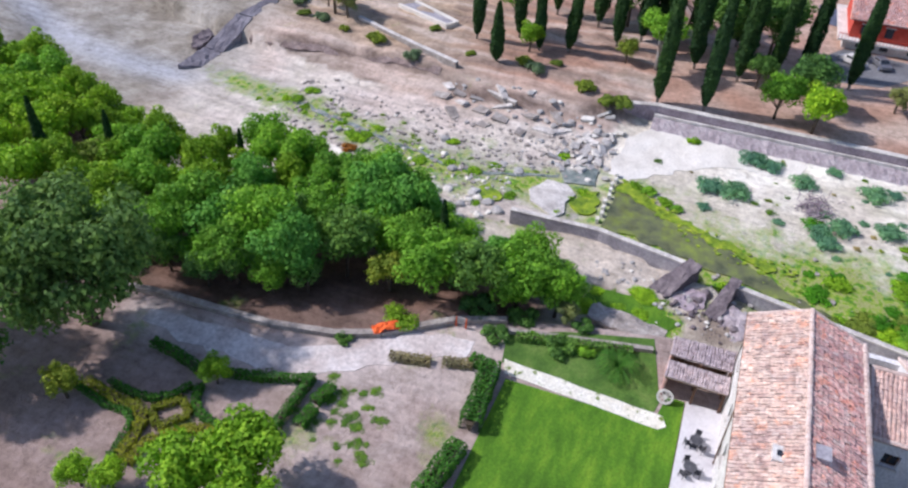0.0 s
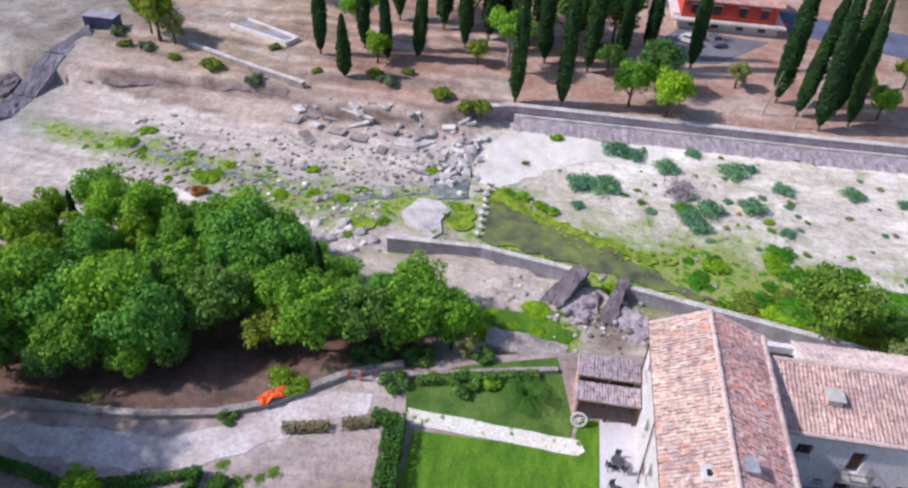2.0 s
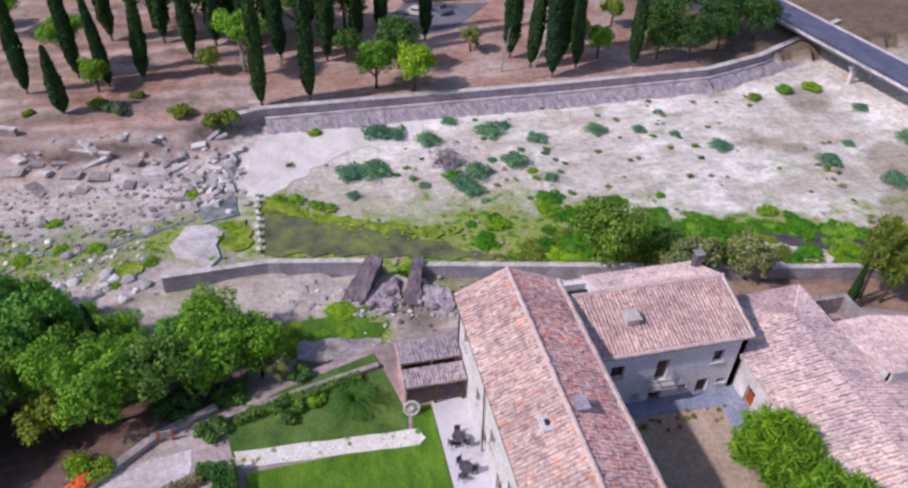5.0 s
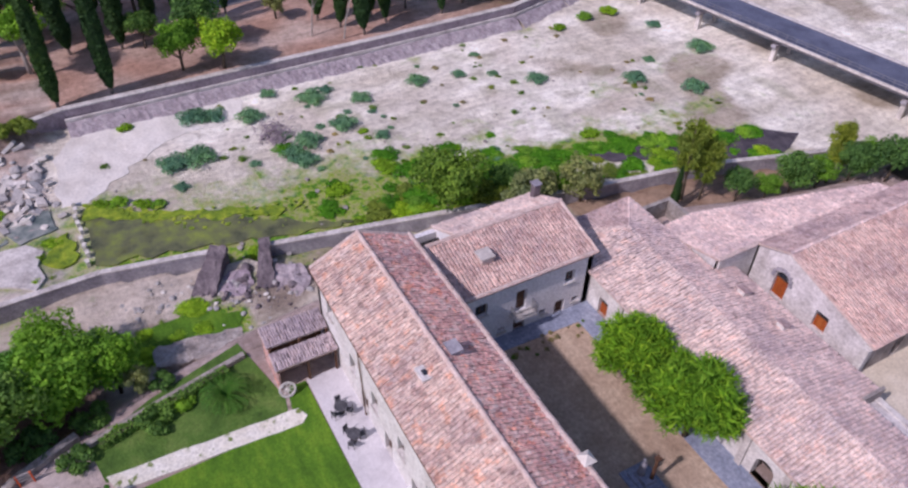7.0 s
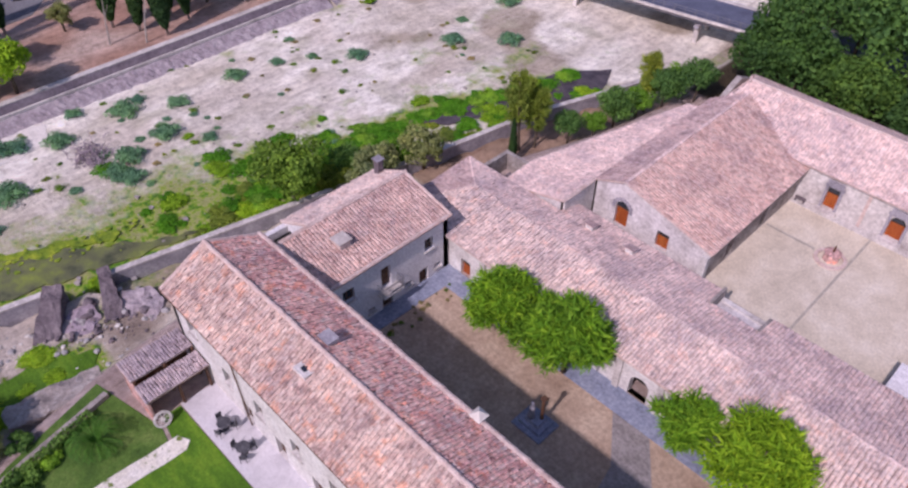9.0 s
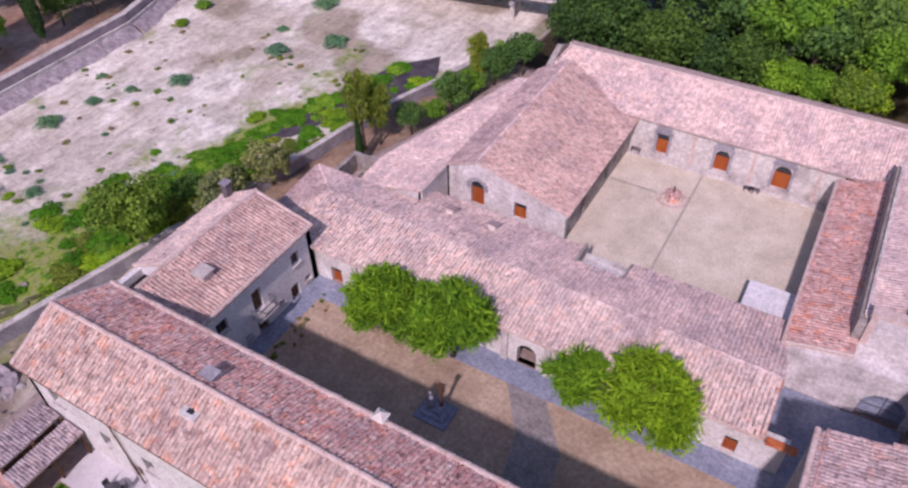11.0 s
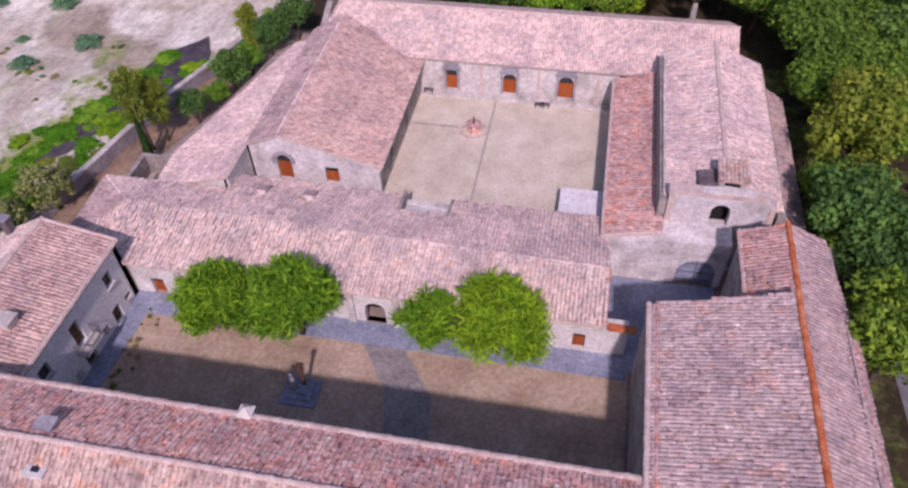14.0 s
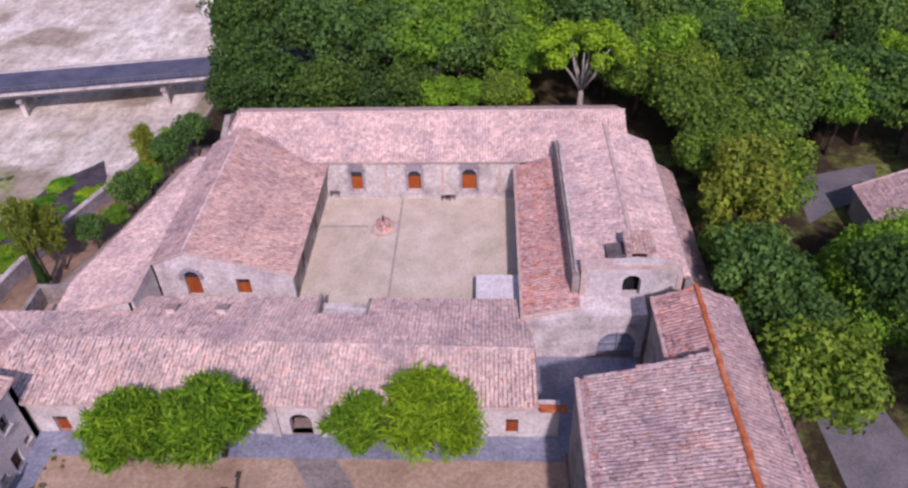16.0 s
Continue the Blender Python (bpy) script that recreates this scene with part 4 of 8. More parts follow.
def sheet(name, outline, lift, mat, label, category, kind="structure", step=0.8, wiggle=0.0):
    """A thin layer draped on the ground inside an outline of (x, y)."""
    bm = bmesh.new()
    ring = []
    n = len(outline)
    for i in range(n):
        a, b = Vector((*outline[i], 0)), Vector((*outline[(i + 1) % n], 0))
        m = max(1, int((b - a).length / step))
        for k in range(m):
            p = a.lerp(b, k / m)
            if wiggle:
                p += Vector((wob(p.x, p.y, 0.6, 2) * wiggle, wob(p.x, p.y, 0.6, 8) * wiggle, 0))
            ring.append(bm.verts.new((p.x, p.y, 0)))
    top = bm.faces.new(ring)
    bmesh.ops.triangulate(bm, faces=[top])
    for _ in range(7):
        long = [e for e in bm.edges if e.calc_length() > step * 1.6]
        if not long:
            break
        bmesh.ops.subdivide_edges(bm, edges=long, cuts=1)
        bmesh.ops.triangulate(bm, faces=[f for f in bm.faces if len(f.verts) > 3])
    for v in bm.verts:
        v.co.z = height(v.co.x, v.co.y) + lift
    bm.normal_update()
    for f in bm.faces:
        if f.normal.z < 0:
            f.normal_flip()
    edge = [e for e in bm.edges if e.is_boundary]
    low = bmesh.ops.extrude_edge_only(bm, edges=edge)["geom"]
    for v in low:
        if isinstance(v, bmesh.types.BMVert):
            v.co.z -= lift + 0.25
    me = bpy.data.meshes.new(name)
    bm.to_mesh(me)
    bm.free()
    me.materials.append(mat)
    return tagged(new(name, me), label, category, kind=kind)


def flat(name, outline, z, mat, label, category, thick=0.12, kind="structure"):
    return tagged(new(name, Shape().prism(outline, z - thick, z).mesh(name, mat)), label, category, kind=kind)


# courts, paths, lawn, roads
flat("courtyard_floor", [(-23.2, -38.4), (15.6, -38.4), (15.6, -24.6), (-23.2, -24.6)], 0.03, M_COURT, "brown trodden earth floor of the front courtyard", "floor")
flat("courtyard_pavement", [(-21.3, -26.8), (15.5, -26.8), (15.5, -24.72), (-23.1, -24.72), (-23.1, -38.3), (-21.6, -38.3)], 0.07, M_BASALT, "blue-grey stone pavement along the courtyard walls", "pavement")
flat("courtyard_crossing", [(0.4, -38.3), (3.4, -38.3), (2.2, -30.5), (-0.6, -26.81), (-3.8, -26.81), (-1.2, -30.5)], 0.05, M_CROSS, "blue-grey stone path across the courtyard", "path")
flat("gate_yard", [(13.7, -26.1), (22.0, -26.1), (22.0, -17.0), (13.7, -17.0)], 0.04, M_BASALT, "blue-grey stone paving before the gate", "pavement")
flat("cloister_floor", [(-6.9, -13.4), (13.2, -13.4), (13.2, 5.9), (-6.9, 5.9)], 0.03, M_CLOISTER, "pale worn paving of the inner courtyard", "floor")
flat("cloister_gutter", [(1.32, -13.3), (1.54, -13.3), (1.54, 4.85), (1.32, 4.85)], 0.045, M_SEAM, "dark stone gutter across the inner courtyard", "gutter")
flat("cloister_gutter_cross", [(-6.3, 0.0), (-1.6, 0.0), (-1.6, 0.3), (-6.3, 0.3)], 0.045, M_SEAM, "dark stone gutter leading to the well", "gutter")
flat("cloister_step", [(-6.8, 4.9), (13.0, 4.9), (13.0, 5.8), (-6.8, 5.8)], 0.12, M_PALE, "low stone step along the inner courtyard wall", "step")
sheet("lawn", [(-22.6, -63.0), (-22.9, -51.0), (-23.5, -50.9), (-25.3, -50.6), (-26.1, -50.4), (-26.1, -49.0), (15, -48.6), (15, -62.5), (-10.5, -63.2)], 0.05, M_LAWN, "bright mown green lawn", "lawn")
sheet("grass_verge", [(-32.2, -52.5), (-25.4, -50.9), (-23.6, -51.2), (-24.2, -63.9), (-27.5, -64.5), (-29.8, -60.0)], 0.05, M_GRASSY, "rough green grass beside the garden wall", "grass")
sheet("straw_path", [(-24.6, -63.8), (-23.1, -63.3), (-22.5, -50.6), (-23.0, -50.0), (-23.9, -50.5)], 0.09, M_STRAW, "pale straw-coloured path along the lawn", "path", wiggle=0.12)
sheet("patio", [(-26.2, -48.9), (-26.2, -46.1), (15, -46.1), (15, -48.7)], 0.08, M_PATIO, "white paved terrace along the long house", "terrace")
sheet("breach_grass", [(-39.4, -58.6), (-39.9, -54.4), (-37.4, -50.8), (-35.4, -51.8), (-35.6, -58.4), (-37.2, -59.6)], 0.06, M_LAWN, "bright green grass below the broken wall", "grass", wiggle=0.7)
sheet("garden_track", [(-16.0, -94), (-17.4, -94.5), (-18.2, -88.6), (-18.4, -83.6), (-19.2, -79.0), (-21.6, -75.0), (-24.6, -71.6), (-26.0, -67.0), (-23.8, -66.4), (-21.4, -71.0), (-18.4, -74.4), (-16.2, -78.8), (-15.4, -83.4), (-15.6, -88.6)], 0.04, rough_mat("pale_dust", (0.44, 0.365, 0.34), (0.60, 0.53, 0.50), (0.74, 0.69, 0.67), 0.35, 2.5), "pale dusty garden track", "path", wiggle=0.8)
sheet("apron_slab", [(-77.2, -59.6), (-74.5, -60.0), (-72.0, -62.2), (-61.8, -62.9), (-61.4, -60.3), (-65.8, -55.0), (-69.6, -50.0), (-70.8, -41.0), (-75.0, -40), (-77.2, -44)], 0.05, M_SLAB, "white concrete apron of the weir", "slab", wiggle=0.9)
sheet("weir_slab", [(-57.0, -69.0), (-53.8, -70.4), (-51.4, -69.6), (-49.4, -66.4), (-51.0, -65.4), (-53.1, -65.8), (-55.2, -65.2), (-56.9, -66.6)], 0.2, M_PALE, "broken white concrete slab below the weir", "slab", wiggle=0.2)
sheet("pool", [(-60.6, -61.0), (-51.0, -60.6), (-49.6, -54.0), (-47.6, -45.5), (-46.6, -41.5), (-45.2, -36.0), (-48.4, -41.8), (-51.2, -46), (-53.0, -48.6), (-54.9, -53.5), (-57.2, -58.5)], 0.16, M_WATER, "still shallow water behind the weir", "water", wiggle=0.9)
sheet("lower_pool", [(-62.0, -64.0), (-58.2, -63.6), (-57.2, -67.0), (-60.0, -68.4), (-62.2, -67.0)], 0.16, M_STREAM, "small grey pool below the weir", "water", wiggle=0.3)
sheet("trickle", [(-61.8, -108), (-60.0, -101), (-58.6, -95), (-57.0, -90), (-57.2, -86), (-55.0, -81), (-55.6, -76), (-57.6, -71.5), (-58.8, -68.2), (-58.3, -68.0), (-56.9, -71.4), (-55.0, -76), (-54.5, -81), (-56.6, -86), (-56.4, -90), (-58.0, -95), (-59.4, -101), (-61.2, -108)], 0.08, M_STREAM, "thin blue-grey thread of stream water between stones", "water", wiggle=0.8)
sheet("upper_pool", [(-41.5, 4.5), (-40.6, 12.5), (-36.2, 17.5), (-33.6, 11.0), (-36.5, 6.0)], 0.16, M_DEEP, "dark pool beside the river wall", "water", wiggle=0.3)
sheet("shallow_stream", [(-46.0, -9.5), (-42.0, -6.0), (-39.0, 1.5), (-39.6, 4.0), (-41.8, 2.6), (-44.5, -4.5)], 0.14, M_DEEP, "grey trickle of water over gravel", "water", wiggle=0.4)
def algae(pts, count, spread, seed, lift):
    """Floating mats of algae, too many and too small to count."""
    r = random.Random(seed)
    sh = Shape()
    for _ in range(count):
        k = r.randrange(len(pts) - 1)
        u = r.random()
        x = pts[k][0] + (pts[k + 1][0] - pts[k][0]) * u + r.gauss(0, spread)
        y = pts[k][1] + (pts[k + 1][1] - pts[k][1]) * u + r.gauss(0, spread)
        n, s = 7, r.uniform(0.05, 0.32)
        z = max(height(x, y), RIVER_Z) + lift + r.uniform(0, 0.04)
        ring = [(x + math.cos(w) * s * r.uniform(0.6, 1.3), y + math.sin(w) * s * r.uniform(0.6, 1.3)) for w in np.linspace(0, 5.6, n)]
        sh.prism(ring, z - 0.06, z)
    return tagged(new("algae", sh.mesh("algae", M_ALGAE)), "yellow-green algae floating in the shallows", "algae", kind="stuff")


sheet("algae_mat", [(-61.0, -60.9), (-59.2, -58.0), (-57.0, -54.4), (-55.0, -51.0), (-53.4, -47.4), (-51.4, -42.4), (-50.7, -43.0), (-52.4, -48.2), (-54.0, -51.8), (-55.4, -55.0), (-56.6, -57.4), (-58.4, -60.5)], 0.2, M_ALGAE, "yellow-green mat of algae along the pool", "algae", wiggle=1.1, step=0.45)
sheet("algae_mat", [(-57.2, -63.2), (-55.4, -62.4), (-52.8, -62.6), (-52.0, -64.2), (-53.2, -65.2), (-55.6, -64.4)], 0.24, M_ALGAE, "yellow-green mat of algae below the weir", "algae", wiggle=0.9, step=0.45)
sheet("algae_mat", [(-53.2, -75.4), (-51.0, -76.2), (-48.8, -74.4), (-49.4, -72.8), (-51.6, -73.4)], 0.2, M_ALGAE, "yellow-green mat of algae among the stones", "algae", wiggle=0.9, step=0.45)
algae([(-60.4, -60.0), (-57.0, -56.0), (-54.4, -51.8), (-52.0, -46.5), (-50.2, -41.0)], 160, 0.8, 61, 0.2)
sheet("lane", [(34.6, -8.0), (37.6, -8.0), (38.3, -18), (40.2, -26), (44, -60), (36, -60), (34.2, -28), (33.9, -18)], 0.05, M_GREYLOT, "grey tarmac lane beside the trees", "road")
sheet("yard", [(41.2, 0.5), (44.5, 3.0), (49.5, 5.2), (51.5, 11.0), (42.0, 8.2)], 0.06, M_GREYLOT, "grey tarmac yard by the neighbouring house", "yard")
sheet("highway", [(-128, -40), (-120, -40), (-104, 8), (-97, 17), (-104, 24), (-114, 12)], 0.08, M_ASPHALT, "dark asphalt road on the far bank", "road")
sheet("villa_drive", [(-101, -42), (-97, -38), (-98, -31), (-108, -22), (-110, -36)], 0.06, M_GREYLOT, "grey paved drive of the red villa", "drive")

# ---- the long house ----
def gable_house(name, label, x0, x1, y0, y1, along_x, eave, ridge_at, ridge, mat=M_TILE, wall=M_PLASTER, over=0.35, openings=None, seed=5, base=-0.6, eave2=None, loose=None, mat2=None, cut=None):
    """A house with a two-sloped tiled roof. openings: side -> list of (s0, s1, h0, h1, kind). cut: where the western slope starts, if short."""
    h = thing(name, label, "house", at=(0, 0, 0))
    openings = openings or {}
    sides = {"south": ((x0, y0), (x1, y0)), "east": ((x1, y0), (x1, y1)), "north": ((x1, y1), (x0, y1)), "west": ((x0, y1), (x0, y0))}
    e2 = eave2 if eave2 is not None else eave
    for side, (p0, p1) in sides.items():
        ops = openings.get(side, [])
        run = math.dist(p0, p1)
        gable = side in (("east", "west") if along_x else ("north", "south"))
        top = None
        lowest = min(eave, e2)
        z1 = (eave if side in ("south", "west") else e2) - 0.1 if not gable else lowest - 0.1
        if gable:
            if along_x:
                mid = ridge_at - y0 if side == "east" else y1 - ridge_at
                za, zb = (eave, e2) if side == "east" else (e2, eave)
            else:
                mid = ridge_at - x0 if side == "south" else x1 - ridge_at
                za, zb = (eave, e2) if side == "south" else (e2, eave)
            top = [(0, za - 0.1), (mid, ridge - 0.12), (run, zb - 0.1)]
            if cut is not None and side == "south":
                lowest = 2.6
                z1, top = 2.5, [(0, 2.6), (mid - 0.1, 2.6), (mid, ridge - 0.12), (run, zb - 0.1)]
        put("wall", wall_panel(p0, p1, base, z1, [o[:4] for o in ops], 0.5, top).mesh("wall", wall), h)
        for o in ops:
            opening_fill(h, p0, p1, *o)
    # solid near-black block in place of the unlit rooms
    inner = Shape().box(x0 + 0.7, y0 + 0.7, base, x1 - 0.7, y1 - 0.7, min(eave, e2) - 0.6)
    part("interior_shade", inner, M_DARK, h)
    o = over
    if along_x:
        ks = (ridge - eave) / (ridge_at - y0)
        kn = (ridge - e2) / (y1 - ridge_at)
        roof_face(h, [(x0 - o * 0.6, y0 - o, eave - ks * o), (x1 + o * 0.6, y0 - o, eave - ks * o), (x1 + o * 0.6, ridge_at, ridge), (x0 - o * 0.6, ridge_at, ridge)], (0, -1), mat, seed)
        roof_face(h, [(x0 - o * 0.6, y1 + o, e2 - kn * o), (x1 + o * 0.6, y1 + o, e2 - kn * o), (x1 + o * 0.6, ridge_at, ridge), (x0 - o * 0.6, ridge_at, ridge)], (0, 1), mat2 or mat, seed + 1, loose=loose)
        ridge_run(h, (x0 - o * 0.6, ridge_at, ridge + 0.05), (x1 + o * 0.6, ridge_at, ridge + 0.05))
        for xx in (x0 - o * 0.6 + 0.1, x1 + o * 0.6 - 0.1):
            for yy, zz in ((y0 - o, eave - ks * o), (y1 + o, e2 - kn * o)):
                ridge_run(h, (xx, ridge_at, ridge + 0.05), (xx, yy, zz + 0.05), radius=0.14, name="verge_tile")
    else:
        kw = (ridge - eave) / (ridge_at - x0)
        ke = (ridge - e2) / (x1 - ridge_at)
        yw = y0 - o * 0.6 if cut is None else cut
        roof_face(h, [(x0 - o, yw, eave - kw * o), (x0 - o, y1 + o * 0.6, eave - kw * o), (ridge_at, y1 + o * 0.6, ridge), (ridge_at, yw, ridge)], (-1, 0), mat2 or mat, seed)
        if cut is not None:
            put("wall", wall_panel((x0, cut + 0.1), (ridge_at, cut + 0.1), base, eave - 0.2, [], 0.4, [(0, eave - 0.1), (ridge_at - x0, ridge - 0.12)]).mesh("wall", wall), h)
        roof_face(h, [(x1 + o, y0 - o * 0.6, e2 - ke * o), (x1 + o, y1 + o * 0.6, e2 - ke * o), (ridge_at, y1 + o * 0.6, ridge), (ridge_at, y0 - o * 0.6, ridge)], (1, 0), mat, seed + 1)
        ridge_run(h, (ridge_at, y0 - o * 0.6, ridge + 0.05), (ridge_at, y1 + o * 0.6, ridge + 0.05))
        for yy in (y0 - o * 0.6 + 0.1, y1 + o * 0.6 - 0.1):
            for xx, zz in ((x0 - o, eave - kw * o), (x1 + o, e2 - ke * o)):
                yv = max(yy, yw + 0.1) if xx < ridge_at else yy
                ridge_run(h, (ridge_at, yv, ridge + 0.05), (xx, yv, zz + 0.05), radius=0.14, name="verge_tile")
    return h


south = []
for xs, z0, z1 in [(-27.2, 4.6, 6.0), (-23.2, 2.6, 4.2), (-19.3, 2.7, 4.3), (-15.1, 2.8, 4.4), (-11.0, 2.8, 4.4), (-7.0, 2.8, 4.4), (-3.0, 2.8, 4.4), (1.0, 2.8, 4.4), (5.0, 2.8, 4.4), (9.0, 2.8, 4.4)]:
    south.append((xs + 29.6 - 0.5, xs + 29.6 + 0.5, z0, z1, "window"))
for xs in (-21.2, -17.2, -13.0, -9.0, -5.0, -1.0, 3.0):
    south.append((xs + 29.6 - 0.6, xs + 29.6 + 0.6, 0.1, 2.2, "brown"))
long_house = gable_house("long_house", "long pale plastered house with a pinkish clay tile roof", -29.6, 15.9, -46.1, -38.5, True, 7.85, -42.45, 9.65, M_TILE, M_WHITE, openings={"south": south}, seed=11, loose=(-7.6, 0.0), mat2=M_TILE_NORTH)
# eaves course of pale mortar along the courtyard side
part("eaves_course", Shape().box(-29.8, -38.42, 7.55, 15.3, -38.0, 7.74), M_RIDGE, long_house)
ridge_run(long_house, (-29.8, -38.22, 7.74), (16.0, -38.22, 7.74), M_RIDGE, 0.25, "eave_tile", 5)
part("gutter", Shape().ring_tube([(-29.7, -46.5, 7.6), (15.2, -46.5, 7.6)], [0.07, 0.07], 6), M_BROWN, long_house, "dark metal gutter")
for px in (-21.6, -8.5):
    part("downpipe", Shape().ring_tube([(px, -46.5, 7.6), (px + 0.1, -46.25, 7.1), (px + 0.6, -46.2, 0.1)], [0.06, 0.06, 0.06], 6), M_BROWN, long_house, "dark metal downpipe")
ch = part("chimney", Shape().box(-17.0, -41.9, 8.6, -16.1, -41.2, 9.7), M_CONC, long_house, "grey rendered chimney")
put("chimney_cap", Shape().box(-17.1, -42.0, 9.7, -16.0, -41.1, 9.8).mesh("chimney_cap", M_CONC), ch)
sk = part("roof_window", Shape().box(-16.6, -44.3, 8.75, -15.4, -43.3, 9.12), M_WHITE, long_house, "white-framed roof window")
put("pane", Shape().add([(-16.25, -44.05, 9.13), (-15.75, -44.05, 9.13), (-15.75, -43.55, 9.14), (-16.25, -43.55, 9.14)], [(0, 1, 2, 3)]).mesh("pane", M_GLASS), sk)
ch = part("chimney", Shape().box(-6.9, -38.5, 7.4, -6.3, -37.9, 8.3), M_WHITE, long_house, "white plastered pinnacle chimney")
put("chimney_cap", Shape().add([(-7.05, -38.65, 8.3), (-6.15, -38.65, 8.3), (-6.15, -37.75, 8.3), (-7.05, -37.75, 8.3), (-6.6, -38.2, 8.7)], [(0, 1, 4), (1, 2, 4), (2, 3, 4), (3, 0, 4), (3, 2, 1, 0)]).mesh("chimney_cap", M_SLAB), ch)

# ---- the balcony house at the west end ----
east = [(5.4 + 4.5, 5.4 + 5.4, 3.3, 4.6, "window"), (-31.7 + 37.4 - 0.5, -31.7 + 37.4 + 0.5, 2.3, 4.5, "brown"), (-35.4 + 37.4 - 0.55, -35.4 + 37.4 + 0.55, 3.3, 4.6, "window"),
        (-27.7 + 37.4 - 0.5, -27.7 + 37.4 + 0.5, -0.4, 1.5, "brown"), (-31.7 + 37.4 - 0.55, -31.7 + 37.4 + 0.55, -0.4, 1.4, "brown"),
        (-29.4 + 37.4 - 0.35, -29.4 + 37.4 + 0.35, 0.7, 1.2, "window"), (-26.1 + 37.4 - 0.35, -26.1 + 37.4 + 0.35, 0.7, 1.2, "window"), (-33.4 + 37.4 - 0.35, -33.4 + 37.4 + 0.35, 0.5, 1.0, "window")]
balcony_house = gable_house("balcony_house", "two-storey stone house with a small balcony and tiled roof", -32.4, -23.0, -37.4, -24.9, False, 5.1, -28.3, 7.25, M_TILE_PINK, M_CHALK, openings={"east": east}, seed=21, eave2=6.0, mat2=M_TILE_CREAM, cut=-34.7)
ridge_run(balcony_house, (-22.78, -37.5, 5.98), (-22.78, -24.8, 5.98), M_RIDGE, 0.15, "eave_tile", 6)
bal = part("balcony", Shape().box(-22.99, -32.7, 2.08, -22.1, -30.6, 2.24), M_WHITE, balcony_house, "white stone balcony")
for i in range(12):
    yy = -32.65 + i * 0.182
    put("baluster", Shape().box(-22.16, yy, 2.24, -22.12, yy + 0.03, 3.1).mesh("baluster", M_METAL), bal)
for i in range(4):
    for yy in (-32.68, -30.65):
        put("baluster", Shape().box(-22.9 + i * 0.2, yy, 2.24, -22.87 + i * 0.2, yy + 0.03, 3.1).mesh("baluster", M_METAL), bal)
put("handrail", Shape().box(-22.18, -32.7, 3.1, -22.1, -30.6, 3.16).box(-22.98, -32.7, 3.1, -22.18, -32.64, 3.16).box(-22.98, -30.66, 3.1, -22.18, -30.6, 3.16).mesh("handrail", M_METAL), bal)
ch = part("chimney", Shape().box(-26.0, -34.3, 6.0, -25.0, -33.3, 7.15), M_RIDGE, balcony_house, "clay-rendered chimney")
put("chimney_cap", Shape().box(-26.12, -34.42, 7.15, -24.88, -33.18, 7.28).mesh("chimney_cap", M_PLASTER), ch)
ch = part("chimney", Shape().box(-31.6, -25.5, 5.2, -31.0, -24.9, 7.2), M_DROCK, balcony_house, "dark stone chimney")
put("chimney_cap", Shape().box(-31.7, -25.6, 7.2, -30.9, -24.8, 7.32).mesh("chimney_cap", M_CONC), ch)

# ---- the low range between the courts ----
middle = thing("middle_range", "low whitewashed range with long weathered tile roofs", "house")
S0, S1 = (-28.6, -24.7), (15.2, -24.7)
ops = [(-21.0 + 28.6 - 0.55, -21.0 + 28.6 + 0.55, -0.1, 1.8, "orange"), (-3.3 + 28.6 - 0.8, -3.3 + 28.6 + 0.8, 0.0, 2.3, "arch"), (11.9 + 28.6 - 0.45, 11.9 + 28.6 + 0.45, 0.25, 2.0, "orange"),
       (-13.5 + 28.6 - 0.5, -13.5 + 28.6 + 0.5, 0.1, 2.0, "brown"), (5.0 + 28.6 - 0.5, 5.0 + 28.6 + 0.5, 0.1, 2.0, "brown")]
put("wall", wall_panel(S0, S1, -0.5, 3.45, [(o[0], o[1], o[2], o[3], o[4] == "arch") for o in ops], 0.6).mesh("wall", M_WHITE), middle)
for o in ops:
    if o[4] != "arch":
        opening_fill(middle, S0, S1, *o)
put("wall", wall_panel((12.9, -13.7), (-18.2, -13.4), -0.5, 2.65, [], 0.5).mesh("wall", M_PALE), middle)
put("wall", wall_panel((-28.6, -16.0), (-28.6, -24.7), -0.5, 2.7, [], 0.5).mesh("wall", M_PALE), middle)
put("wall", wall_panel((13.4, -24.08), (13.4, -13.6), -0.5, 2.6, [], 0.5, [(0, 3.5), (3.7, 4.35), (10.48, 2.7)]).mesh("wall", M_PALE), middle)
part("interior_shade", Shape().box(-27.9, -23.2, -0.4, 12.8, -16.3, 2.2), M_DARK, middle)
RW, RE = (-25.3, -19.2, 4.78), (13.6, -20.4, 4.54)      # the ridge, not quite square to the court


def ridge_y(x):
    return RW[1] + (RE[1] - RW[1]) * (x - RW[0]) / (RE[0] - RW[0])


def plane(x, y):
    """The slope towards the inner court."""
    return 2.85 - 0.2466 * (y + 13.3) + 0.00085 * (13.6 - x)


def ridge_pt(x):
    return (x, ridge_y(x), plane(x, ridge_y(x)))


def slope(*ring):
    return [(x, y, plane(x, y)) for x, y in ring]


